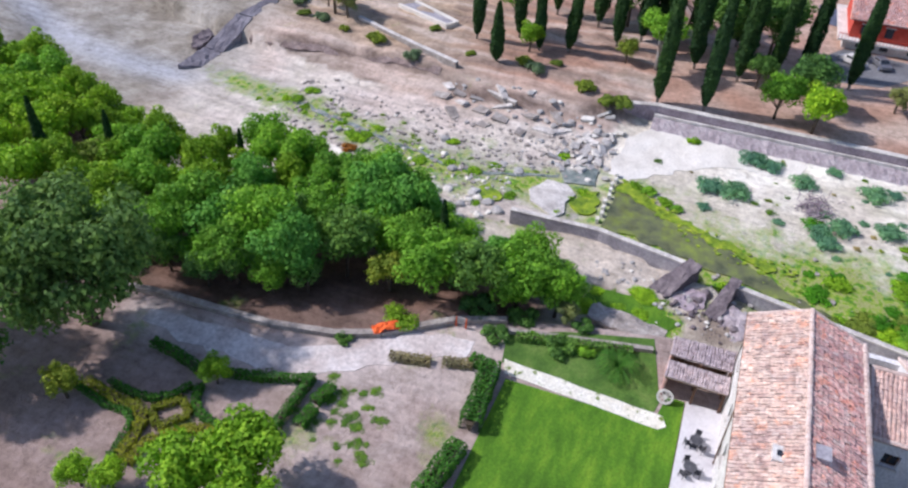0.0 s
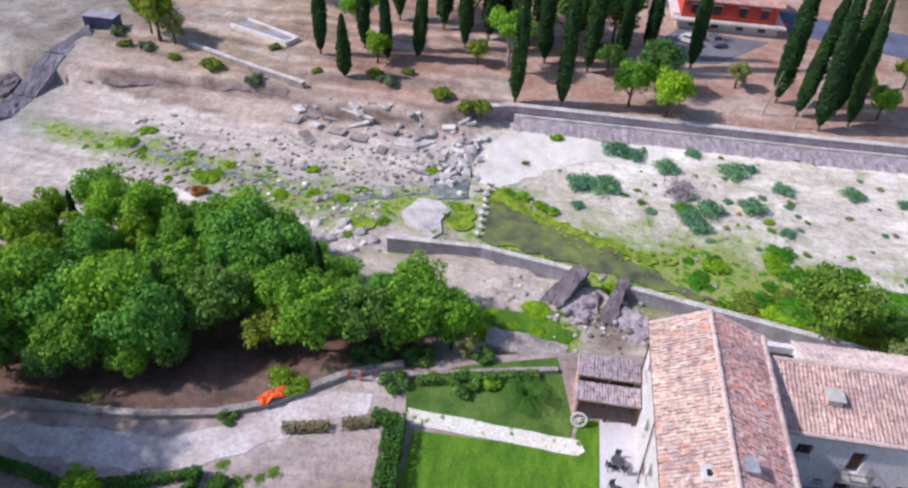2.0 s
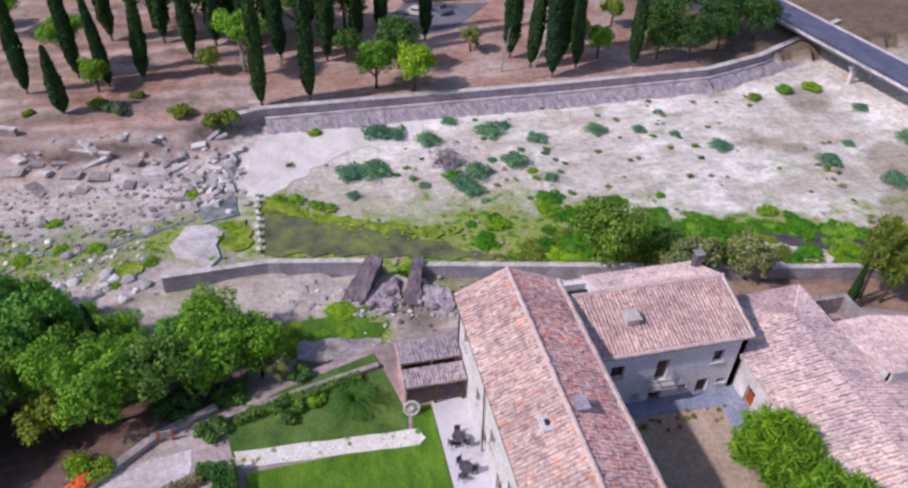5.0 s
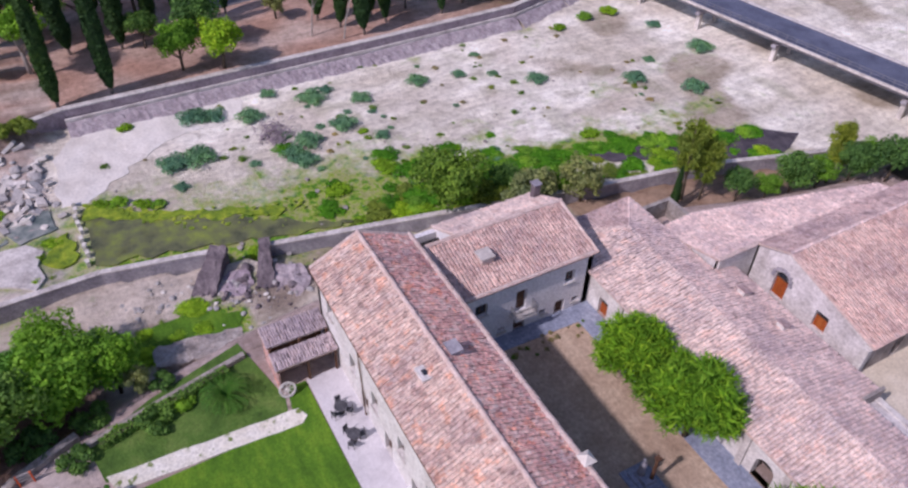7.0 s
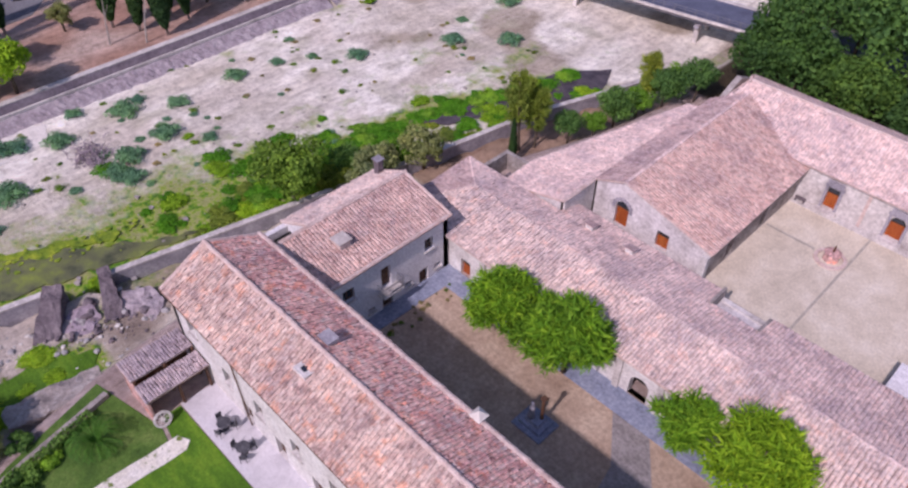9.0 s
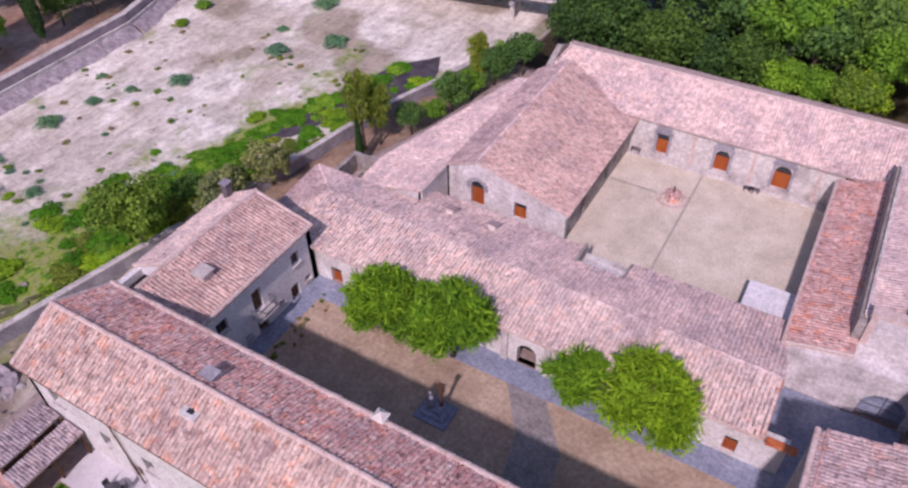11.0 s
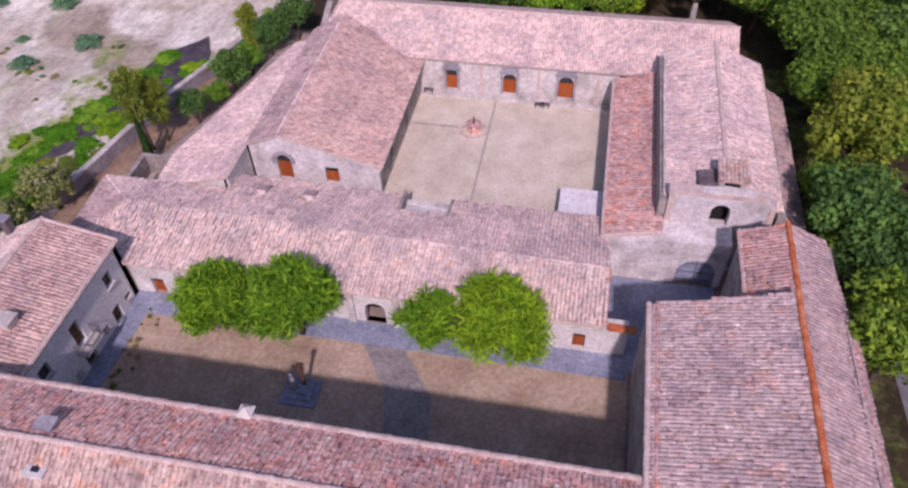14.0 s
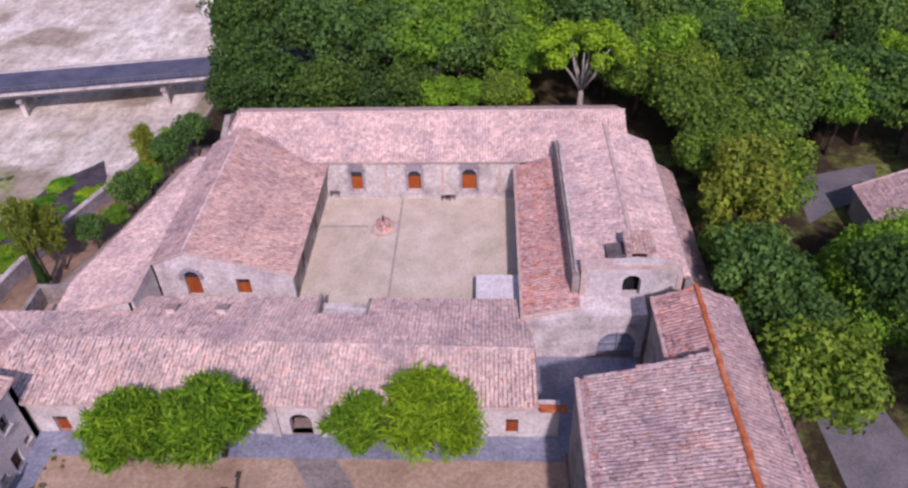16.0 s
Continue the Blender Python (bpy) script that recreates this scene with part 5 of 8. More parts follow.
roof_face(middle, [(-28.9, -25.1, 3.6), (13.6, -25.1, 3.6), ridge_pt(13.6), ridge_pt(-25.3)], (0, -1), M_TILE_CREAM, 31, relief=0.38)
roof_face(middle, slope((-29.6, -15.6), (-18.5, -15.6)) + [ridge_pt(-18.5), ridge_pt(-25.3)], (0, 1), M_TILE_LICHEN, 32)
NX0, NX1, NY = -3.4, 0.6, -15.8
roof_face(middle, slope((-18.5, -13.1), (NX0, -13.3)) + [ridge_pt(NX0), ridge_pt(-18.5)], (0, 1), M_TILE_LICHEN, 34, relief=0.26)
roof_face(middle, slope((NX0, NY), (NX1, NY)) + [ridge_pt(NX1), ridge_pt(NX0)], (0, 1), M_TILE_LICHEN, 35, relief=0.26)
roof_face(middle, slope((NX1, -13.3), (13.1, -13.5)) + [ridge_pt(13.6), ridge_pt(NX1)], (0, 1), M_TILE_LICHEN, 36, relief=0.3)
roof_face(middle, [(-28.9, -25.1, 3.6), (-29.6, -15.6, plane(-29.6, -15.6)), ridge_pt(-25.3)], (-1, 0), M_TILE_OLD, 33)
ridge_run(middle, ridge_pt(-25.3), ridge_pt(13.6), M_TILE_LICHEN, 0.15)
ridge_run(middle, ridge_pt(-25.3), (-29.4, -15.7, plane(-29.4, -15.7)), M_TILE_LICHEN, 0.15)
ridge_run(middle, ridge_pt(13.5), (13.5, -25.05, 3.68), M_CLAYBAND, 0.15, "verge_tile")
porch = part("lean_roof", Shape().box(13.78, -25.2, 3.4, 15.7, -24.6, 3.56), M_ORANGE, middle, "strip of new orange tiles")
for xx in (-15.2, -11.1):
    d = part("roof_vent", Shape().prism([(xx - 0.35, -15.8), (xx + 0.35, -15.8), (xx + 0.35, -15.0), (xx - 0.35, -15.0)], 2.9, [4.1, 4.1, 3.8, 3.8]), M_WHITE, middle, "small white plastered roof vent")
    put("vent_cover", Shape().prism([(xx - 0.5, -15.95), (xx + 0.5, -15.95), (xx + 0.5, -14.9), (xx - 0.5, -14.9)], [4.11, 4.11, 3.75, 3.75], [4.19, 4.19, 3.83, 3.83]).mesh("vent_cover", M_TILE_OLD), d)
cut = part("roof_terrace", Shape().box(NX0, NY + 0.01, 2.2, NX1, -13.75, 2.55), M_LIME, middle, "small pale terrace sunk into the roof")
for x0 in (NX0 - 0.12, NX1 - 0.12):
    put("cheek_wall", Shape().prism([(x0, NY), (x0 + 0.24, NY), (x0 + 0.24, -13.5), (x0, -13.5)], 2.2, [plane(0, NY) + 0.2, plane(0, NY) + 0.2, plane(0, -13.5) + (0.75 if x0 < -1 else 0.25), plane(0, -13.5) + (0.75 if x0 < -1 else 0.25)]).mesh("cheek_wall", M_STONE), cut)
put("back_wall", Shape().box(NX0 + 0.13, NY - 0.2, 2.2, NX1 - 0.13, NY, plane(0, NY) + 0.02).mesh("back_wall", M_LIME), cut)
for xx in (-18.9, -5.1, -1.6):
    part("pier", Shape().box(xx - 0.25, -24.95, 0.05, xx + 0.25, -24.7, 3.2), M_PALE, middle, "stone wall pier")

# ---- the hall west of the inner court ----
west_hall = thing("west_hall", "stone hall with orange doors and a broad tile roof", "house")
G0, G1 = (-18.2, -10.8), (-6.5, -10.8)
ops = [(-15.2 + 18.2 - 0.68, -15.2 + 18.2 + 0.68, 0.9, 3.65, "orange"), (-10.85 + 18.2 - 0.62, -10.85 + 18.2 + 0.62, 1.0, 2.8, "orange")]
put("wall", wall_panel(G0, G1, -0.5, 3.3, [(o[0], o[1], o[2], o[3], i == 0) for i, o in enumerate(ops)], 0.6, [(0, 4.7), (3.0, 5.85), (11.7, 3.55)]).mesh("wall", M_LIME), west_hall)
for o in ops:
    opening_fill(west_hall, G0, G1, *o)
for k in range(9):
    w = math.pi * k / 8
    c, s_ = math.cos(w), math.sin(w)
    part("arch_stone", Shape().box(-15.2 + c * 0.92 - 0.15, -10.93, 2.95 + s_ * 0.98 - 0.15, -15.2 + c * 0.92 + 0.15, -10.79, 2.95 + s_ * 0.98 + 0.15), M_CONC, west_hall, "grey stone of the door arch")
put("wall", wall_panel((-6.5, -10.2), (-6.5, 5.6), -0.5, 3.45, [(3.0, 4.0, 0.1, 2.2), (9.0, 10.0, 0.1, 2.2)], 0.5).mesh("wall", M_STONE), west_hall)
for s0 in (3.0, 9.0):
    opening_fill(west_hall, (-6.5, -10.2), (-6.5, 5.6), s0, s0 + 1.0, 0.1, 2.2, "brown")
part("interior_shade", Shape().box(-17.4, -9.9, -0.4, -7.3, 9, 3.2), M_DARK, west_hall)
roof_face(west_hall, [(-6.1, -11.1, 3.55), (-6.1, 6.5, 3.55), (-15.2, 9.5, 6.0), (-15.2, -11.1, 6.0)], (1, 0), M_TILE_PINK, 41)
roof_face(west_hall, [(-18.2, -11.1, 4.75), (-18.2, 8.0, 4.75), (-15.2, 9.5, 6.0), (-15.2, -11.1, 6.0)], (-1, 0), M_TILE_OLD, 42)
ridge_run(west_hall, (-15.2, -11.1, 6.05), (-15.2, 9.5, 6.05), M_TILE_LICHEN, 0.15)
part("corner_pier", Shape().box(-6.9, -11.3, -0.3, -6.3, -10.81, 3.2), M_WHITE, west_hall, "pale corner pier")
# its outer aisle down towards the river
aisle = thing("west_aisle", "lower stone aisle with a weathered tile roof", "house")
zz = lambda x: 4.65 + (x + 18.2) * 0.27
ring = [(-18.3, -15.5), (-18.3, 6.0), (-19.6, 6.0), (-25.6, -10.8), (-25.4, -15.5)]
roof_face(aisle, [(x, y, zz(x)) for x, y in ring], (-1, 0), M_TILE_LICHEN, 43)
put("wall", Shape().prism([(-25.0, -15.2), (-18.5, -15.2), (-18.5, -14.8), (-25.0, -14.8)], -0.5, [zz(-25.0) - .15, zz(-18.5) - .15, zz(-18.5) - .15, zz(-25.0) - .15]).mesh("wall", M_LIME), aisle)
put("wall", Shape().prism([(-18.75, -15.2), (-18.32, -15.2), (-18.32, -10.9), (-18.75, -10.9)], -0.5, zz(-18.75) - 0.15).mesh("wall", M_WHITE), aisle)
put("wall", Shape().prism([(-25.3, -15.0), (-25.0, -15.0), (-25.0, -10.8), (-19.2, 5.8), (-19.6, 5.8), (-25.3, -10.7)], -0.8, 2.6).mesh("wall", M_STONE), aisle)
ridge_run(aisle, (-18.3, -15.5, zz(-18.3) + 0.05), (-18.3, -11.0, zz(-18.3) + 0.05))
para = thing("ruined_parapet", "roofless stone enclosure with low walls", "wall")
part("wall", Shape().box(-29.2, -15.2, -0.8, -28.8, -10.6, 2.0).box(-28.8, -11.0, -0.8, -25.6, -10.6, 2.0), M_STONE, para)
part("pier", Shape().box(-28.2, -14.6, -0.8, -27.5, -13.9, 1.7), M_DROCK, para)
part("pier", Shape().box(-27.0, -13.2, -0.8, -26.4, -12.6, 1.5), M_DROCK, para)

# ---- the range at the back of the inner court ----
north_range = thing("north_range", "long range with three orange doors below a tiled roof", "house")
N0, N1 = (-6.9, 5.85), (13.4, 5.85)
ops = []
for xc, w, h in ((-3.3, 0.58, 2.75), (2.65, 0.68, 2.8), (8.3, 0.76, 3.0)):
    ops.append((xc + 6.9 - w, xc + 6.9 + w, 0.4, h, "orange"))
put("wall", wall_panel(N0, N1, -0.5, 4.0, [(o[0], o[1], o[2], o[3], i > 0) for i, o in enumerate(ops)], 0.6).mesh("wall", M_PALE), north_range)
for o in ops:
    opening_fill(north_range, N0, N1, *o)
    sur = Shape()
    c = (o[0] + o[1]) / 2 - 6.9
    w = (o[1] - o[0]) / 2
    sur.box(c - w - 0.25, 5.76, 0.3, c - w, 5.84, o[3]).box(c + w, 5.76, 0.3, c + w + 0.25, 5.84, o[3]).box(c - w - 0.35, 5.74, o[3], c + w + 0.35, 5.84, o[3] + 0.3)
    sur.prism([(c - w - 0.2, 5.72), (c + w + 0.2, 5.72), (c + w + 0.2, 5.84), (c - w - 0.2, 5.84)], o[3] + 0.3, o[3] + 0.75)
    part("door_surround", sur, M_CONC, north_range, "grey carved stone door surround")
    part("doorstep", Shape().box(c - w - 0.4, 5.0, 0.05, c + w + 0.4, 5.83, 0.38), M_PALE, north_range)
for xx in (-0.25, 5.55, 11.4):
    part("pilaster", Shape().box(xx - 0.14, 5.74, 0.1, xx + 0.14, 5.84, 3.9), M_RIDGE, north_range, "faded pink pilaster")
part("interior_shade", Shape().box(-17.0, 6.7, -0.4, 23, 15.8, 3.6), M_DARK, north_range)
put("wall", wall_panel((-17.6, 16.3), (-17.6, 5.9), -0.8, 3.9, [], 0.6, [(0, 4.0), (5.1, 6.4), (10.4, 4.0)]).mesh("wall", M_STONE), north_range)
put("wall", wall_panel((24.0, 5.9), (24.0, 16.3), -0.8, 3.9, [], 0.6, [(0, 4.0), (5.3, 6.4), (10.4, 4.0)]).mesh("wall", M_STONE), north_range)
put("wall", wall_panel((24.0, 16.3), (-17.6, 16.3), -0.8, 3.9, [], 0.6).mesh("wall", M_STONE), north_range)
roof_face(north_range, [(-18.0, 5.5, 4.05), (24.3, 5.5, 4.05), (24.3, 11.3, 6.55), (-15.9, 11.2, 6.55)], (0, -1), M_TILE_LICHEN, 51, relief=0.28)
roof_face(north_range, [(-18.0, 5.5, 4.05), (-15.9, 11.2, 6.55), (-18.0, 16.7, 4.05)], (-1, 0), M_TILE_LICHEN, 53)
roof_face(north_range, [(-18.0, 16.7, 4.05), (24.3, 16.7, 4.05), (24.3, 11.3, 6.55), (-15.9, 11.2, 6.55)], (0, 1), M_TILE_LICHEN, 52)
ridge_run(north_range, (-15.9, 11.2, 6.6), (24.3, 11.3, 6.6))

# ---- the church side ----
church = thing("church", "tall stone church nave with a grey-pink tile roof", "church")
put("wall", wall_panel((17.3, -14.8), (17.3, 5.0), -0.5, 6.8, [], 0.6).mesh("wall", M_STONE), church)
put("wall", wall_panel((25.3, 5.0), (25.3, -14.8), -0.5, 6.3, [], 0.6).mesh("wall", M_STONE), church)
T0, T1 = (17.3, -15.0), (25.0, -15.0)
put("wall", wall_panel(T0, T1, -0.5, 7.1, [(3.2, 4.6, 4.9, 7.0, True)], 0.7, [(0, 7.9), (2.0, 8.0), (4.1, 8.3), (6.9, 8.0), (7.7, 7.15)]).mesh("wall", M_LIME), church)
part("coping", Shape().prism([(17.2, -15.1), (24.3, -15.1), (24.3, -14.2), (17.2, -14.2)], 7.7, [8.02, 8.1, 8.1, 8.02]), M_RIDGE, church, "clay coping of the church front")
put("wall", wall_panel((25.3, 5.2), (17.3, 5.2), 3.0, 6.3, [], 0.5, [(0, 6.4), (3.9, 7.9), (8.0, 6.8)]).mesh("wall", M_STONE), church)
part("interior_shade", Shape().box(18.2, -13.8, -0.4, 24.5, 4.4, 6.0), M_DARK, church)
roof_face(church, [(17.0, -14.4, 6.95), (17.0, 5.6, 6.95), (21.4, 5.6, 8.05), (21.4, -14.4, 8.05)], (-1, 0), M_TILE_LICHEN, 61)
roof_face(church, [(25.7, -14.4, 6.25), (25.7, 5.6, 6.25), (21.4, 5.6, 8.05), (21.4, -14.4, 8.05)], (1, 0), M_TILE_LICHEN, 62)
ridge_run(church, (21.4, -14.4, 8.1), (21.4, 5.6, 8.1))
ridge_run(church, (17.05, -14.4, 7.02), (17.05, 5.6, 7.02), M_PALE, 0.10, "eave_tile", 8)
part("edge_band", Shape().box(17.28, -15.09, 4.95, 17.72, -15.0, 7.8), M_RIDGE, church, "warm plaster band at the corner")
part("edge_band", Shape().box(24.55, -15.09, 4.95, 24.97, -15.0, 7.2), M_RIDGE, church, "warm plaster band at the corner")
part("bell_base", Shape().prism([(19.3, -14.15), (20.68, -14.15), (20.68, -12.5), (19.3, -12.5)], 7.0, [8.1, 8.35, 8.35, 8.1]), M_DROCK, church, "dark stone base beside the bell cote")
bel = part("bell_cote", Shape().box(20.7, -14.2, 7.2, 22.6, -12.6, 8.75), M_STONE, church, "squat stone bell cote")
# black plate painted as the shade under the bell roof
put("bell_opening_shade", Shape().box(21.1, -14.23, 8.2, 22.2, -14.2, 8.74).mesh("bell_opening_shade", M_DARK), bel)
put("bell_roof", Shape().prism([(20.5, -14.5), (22.8, -14.5), (22.8, -12.3), (20.5, -12.3)], [8.76, 8.76, 9.05, 9.05], [8.9, 8.9, 9.2, 9.2]).mesh("bell_roof", M_TILE_RED), bel)
v, f = tile_field([(20.5, -14.5, 8.9), (22.8, -14.5, 8.9), (22.8, -12.3, 9.2), (20.5, -12.3, 9.2)], (0, -1), 0.28, 0.45, 63)
tagged(put("roof_tiles", mesh_of("roof_tiles", v, f, M_TILE), bel), kind="stuff")
cloister = thing("east_cloister", "narrow cloister wing with reddish roof tiles", "house")
put("wall", wall_panel((13.2, 5.2), (13.2, -16.0), -0.5, 3.75, [(2.5 + i * 3.4, 4.2 + i * 3.4, 0.1, 2.6, True) for i in range(5)], 0.5).mesh("wall", M_STONE), cloister)
part("interior_shade", Shape().box(14.2, -15.6, -0.4, 17.2, 5.0, 3.4), M_DARK, cloister)
roof_face(cloister, [(12.75, -16.6, 3.95), (12.75, 4.6, 3.95), (17.25, 5.4, 5.05), (17.25, -16.6, 5.05)], (-1, 0), M_TILE_RED, 64)
ridge_run(cloister, (12.82, -16.6, 4.02), (12.82, 4.6, 4.02), M_RIDGE, 0.12, "eave_tile", 9)
ridge_run(cloister, (12.8, -16.52, 4.02), (17.2, -16.52, 5.1), M_RIDGE, 0.13, "verge_tile", 10)
outer = thing("east_lean_to", "low lean-to along the church with weathered tiles", "house")
put("wall", wall_panel((27.9, 4.6), (27.9, -13.2), -0.5, 3.2, [], 0.4).mesh("wall", M_STONE), outer)
put("wall", wall_panel((25.4, -13.2), (27.9, -13.2), -0.5, 3.2, [], 0.4, [(0, 4.6), (2.5, 3.3)]).mesh("wall", M_STONE), outer)
roof_face(outer, [(28.3, -13.5, 3.3), (28.3, 4.8, 3.3), (25.3, 4.8, 5.0), (25.3, -13.5, 5.0)], (1, 0), M_TILE_OLD, 65)
# gate front: sloping stone terrace over a dark archway
gate = thing("gate_front", "weathered stone gate front with a dark archway", "gatehouse")
A0, A1 = (12.9, -16.9), (22.3, -16.9)
put("wall", wall_panel(A0, A1, -0.5, 3.1, [(5.9, 8.9, -0.45, 2.8, True)], 0.8, [(0, 3.6), (2.0, 4.1), (4.3, 4.5), (9.4, 4.7)]).mesh("wall", M_LIME), gate)
sh = Shape()
sh.add([(12.9, -16.88, 3.6), (14.9, -16.88, 4.1), (17.2, -16.88, 4.5), (22.3, -16.88, 4.7), (12.9, -16.4, 3.75), (14.9, -16.2, 4.25), (17.2, -15.02, 4.9), (22.3, -15.02, 5.0)],
       [(0, 1, 5, 4), (1, 2, 6, 5), (2, 3, 7, 6)])
part("terrace", sh, M_LIME, gate, "weathered pale stone slope")
for k in (0, 1):
    leaf = part("gate_leaf", Shape().box(18.83 + 1.5 * k, -16.55, -0.3, 20.27 + 1.5 * k, -16.47, 2.45), M_BASALT, gate, "blue-grey gate leaf")
    for q in (0.2, 1.1, 2.05):
        put("rail", Shape().box(18.88 + 1.5 * k, -16.6, q, 20.22 + 1.5 * k, -16.552, q + 0.1).mesh("rail", M_METAL), leaf)
# near-black block in place of the shade inside the archway
part("passage_shade", Shape().box(18.6, -16.4, -0.4, 22.0, -15.2, 2.9), M_DARK, gate)

# ---- the big house on the east side ----
big = thing("east_house", "broad house with grey-brown tiles and an orange ridge", "house")
put("wall", wall_panel((16.3, -52), (16.3, -26.5), -0.5, 7.75, [], 0.5).mesh("wall", M_STONE), big)
bigw = wall_panel((16.1, -26.4), (16.1, -38.4), -0.5, 7.7, [(1.2 + 2.6 * i, 2.2 + 2.6 * i, 4.6, 6.2) for i in range(4)], 0.3)
put("wall", bigw.mesh("wall", M_PLASTER), big)
for i in range(4):
    opening_fill(big, (16.1, -26.4), (16.1, -38.4), 1.2 + 2.6 * i, 2.2 + 2.6 * i, 4.6, 6.2, "window", 0.15)
put("wall", wall_panel((28.0, -26.3), (16.1, -26.3), -0.5, 7.6, [], 0.5, [(0, 7.6), (3.6, 9.8), (11.9, 7.85)]).mesh("wall", M_STONE), big)
put("wall", wall_panel((28.0, -52), (28.0, -18.8), -0.5, 7.6, [], 0.5).mesh("wall", M_STONE), big)
part("interior_shade", Shape().box(16.8, -51, -0.4, 27.3, -27, 7.2), M_DARK, big)
roof_face(big, [(15.75, -52, 8.0), (15.75, -26.2, 8.0), (24.4, -25.5, 10.0), (24.4, -52, 10.0)], (-1, 0), M_TILE_DUN, 71, 0.26, relief=0.14)
roof_face(big, [(28.6, -52, 7.7), (28.3, -26.6, 7.9), (24.4, -25.5, 10.0), (24.4, -52, 10.0)], (1, 0), M_TILE_OLD, 72, relief=0.12)
ridge_run(big, (24.4, -52, 10.05), (24.4, -25.5, 10.05), M_ORANGE, 0.19, "ridge_tile")
ridge_run(big, (15.85, -52, 8.06), (15.85, -26.2, 8.06), M_RIDGE, 0.16, "verge_tile")
ridge_run(big, (16.35, -52, 8.18), (16.35, -26.2, 8.18), M_TILE_RED, 0.10, "verge_tile")
ridge_run(big, (28.25, -52, 7.95), (28.0, -26.8, 8.12), M_TILE_RED, 0.12, "eave_tile")
# dark tube added to stand in for the shaded gap between eave lines
part("gutter", Shape().ring_tube([(27.75, -52, 8.14), (27.5, -26.8, 8.36)], [0.09, 0.09], 6), M_DROCK, big, "dark strip for the shaded gap at the eave")
back = thing("east_house_wing", "lower rear wing with pinkish tiles and an orange ridge", "house")
put("wall", wall_panel((22.1, -18.8), (22.1, -26.2), -0.5, 7.7, [], 0.4).mesh("wall", M_STONE), back)
put("wall", wall_panel((27.4, -18.7), (22.1, -18.7), -0.5, 7.7, [], 0.4, [(0, 7.7), (2.6, 8.9), (5.3, 7.8)]).mesh("wall", M_STONE), back)
roof_face(back, [(21.8, -26.2, 7.95), (21.8, -18.5, 7.95), (24.8, -18.5, 9.1), (24.8, -26.2, 9.1)], (-1, 0), M_TILE_RED, 73)
roof_face(back, [(28.1, -26.2, 7.85), (27.4, -18.5, 7.75), (24.8, -18.5, 9.1), (24.8, -26.2, 9.1)], (1, 0), M_TILE_OLD, 74)
ridge_run(back, (24.8, -26.0, 9.15), (24.8, -18.5, 9.15), M_ORANGE, 0.18, "ridge_tile")
ridge_run(back, (21.9, -26.0, 8.0), (21.9, -18.5, 8.0), M_RIDGE, 0.12, "verge_tile")

# ---- the porch shed at the long house's west end ----
shed = thing("porch_shed", "wooden shed with two stepped corrugated tile roofs", "shed")
roof_face(shed, [(-29.9, -51.1, 3.2), (-29.9, -46.2, 3.2), (-27.9, -46.2, 3.0), (-27.9, -51.1, 3.0)], (1, 0), M_TILE_GREY, 81, 0.22)
roof_face(shed, [(-27.5, -51.1, 2.75), (-27.5, -46.2, 2.75), (-25.9, -46.2, 2.5), (-25.9, -51.1, 2.5)], (1, 0), M_TILE_GREY, 82, 0.22)
for xx in (-29.7, -27.7, -26.1):
    for yy in (-50.9, -48.6, -46.4):
        part("post", Shape().box(xx - 0.09, yy - 0.09, -0.4, xx + 0.09, yy + 0.09, 3.0 if xx < -27 else 2.4), M_BROWN, shed)
part("back_wall", Shape().box(-29.8, -50.9, -0.4, -29.6, -46.3, 3.0), M_BROWN, shed)
part("side_wall", Shape().box(-29.6, -51.0, -0.4, -26.0, -50.85, 2.5), M_TILE_RED, shed, "reddish brick side wall")
part("beam", Shape().box(-26.15, -51.0, 2.2, -25.95, -46.3, 2.4), M_BROWN, shed)

# ---- river walls, bridge ----
def wall_run(name, pts, z0, z1, thick, mat, label, cope=None):
    t = thing(name, label, "wall", kind="structure")
    for (xa, ya), (xb, yb) in zip(pts, pts[1:]):
        d = Vector((xb - xa, yb - ya, 0)).normalized()
        n = Vector((-d.y, d.x, 0)) * thick / 2
        ring = [(xa + n.x, ya + n.y), (xa - n.x, ya - n.y), (xb - n.x, yb - n.y), (xb + n.x, yb + n.y)]
        part("wall_length", Shape().prism(ring, z0, z1), mat, t)
        if cope:
            c = n * 1.1
            ring = [(xa + c.x, ya + c.y), (xa - c.x, ya - c.y), (xb - c.x, yb - c.y), (xb + c.x, yb + c.y)]
            part("coping", Shape().prism(ring, z1, z1 + 0.14), cope, t)
    return t


wall_run("river_wall", [(-46.5, -70.4), (-46.9, -60.7), (-45.6, -53.5), (-44.9, -50.2)], -4.2, -0.95, 0.55, M_CONC, "grey concrete river wall with a pale coping", M_PALE)
wall_run("river_wall", [(-43.8, -46.9), (-42.2, -39.0), (-40.7, -31.5), (-37.8, -18.0), (-36.1, -9.2), (-34.5, 0.0), (-31.6, 9.0), (-28.6, 20.0)], -4.2, -0.95, 0.55, M_CONC, "grey concrete river wall with a pale coping", M_PALE)
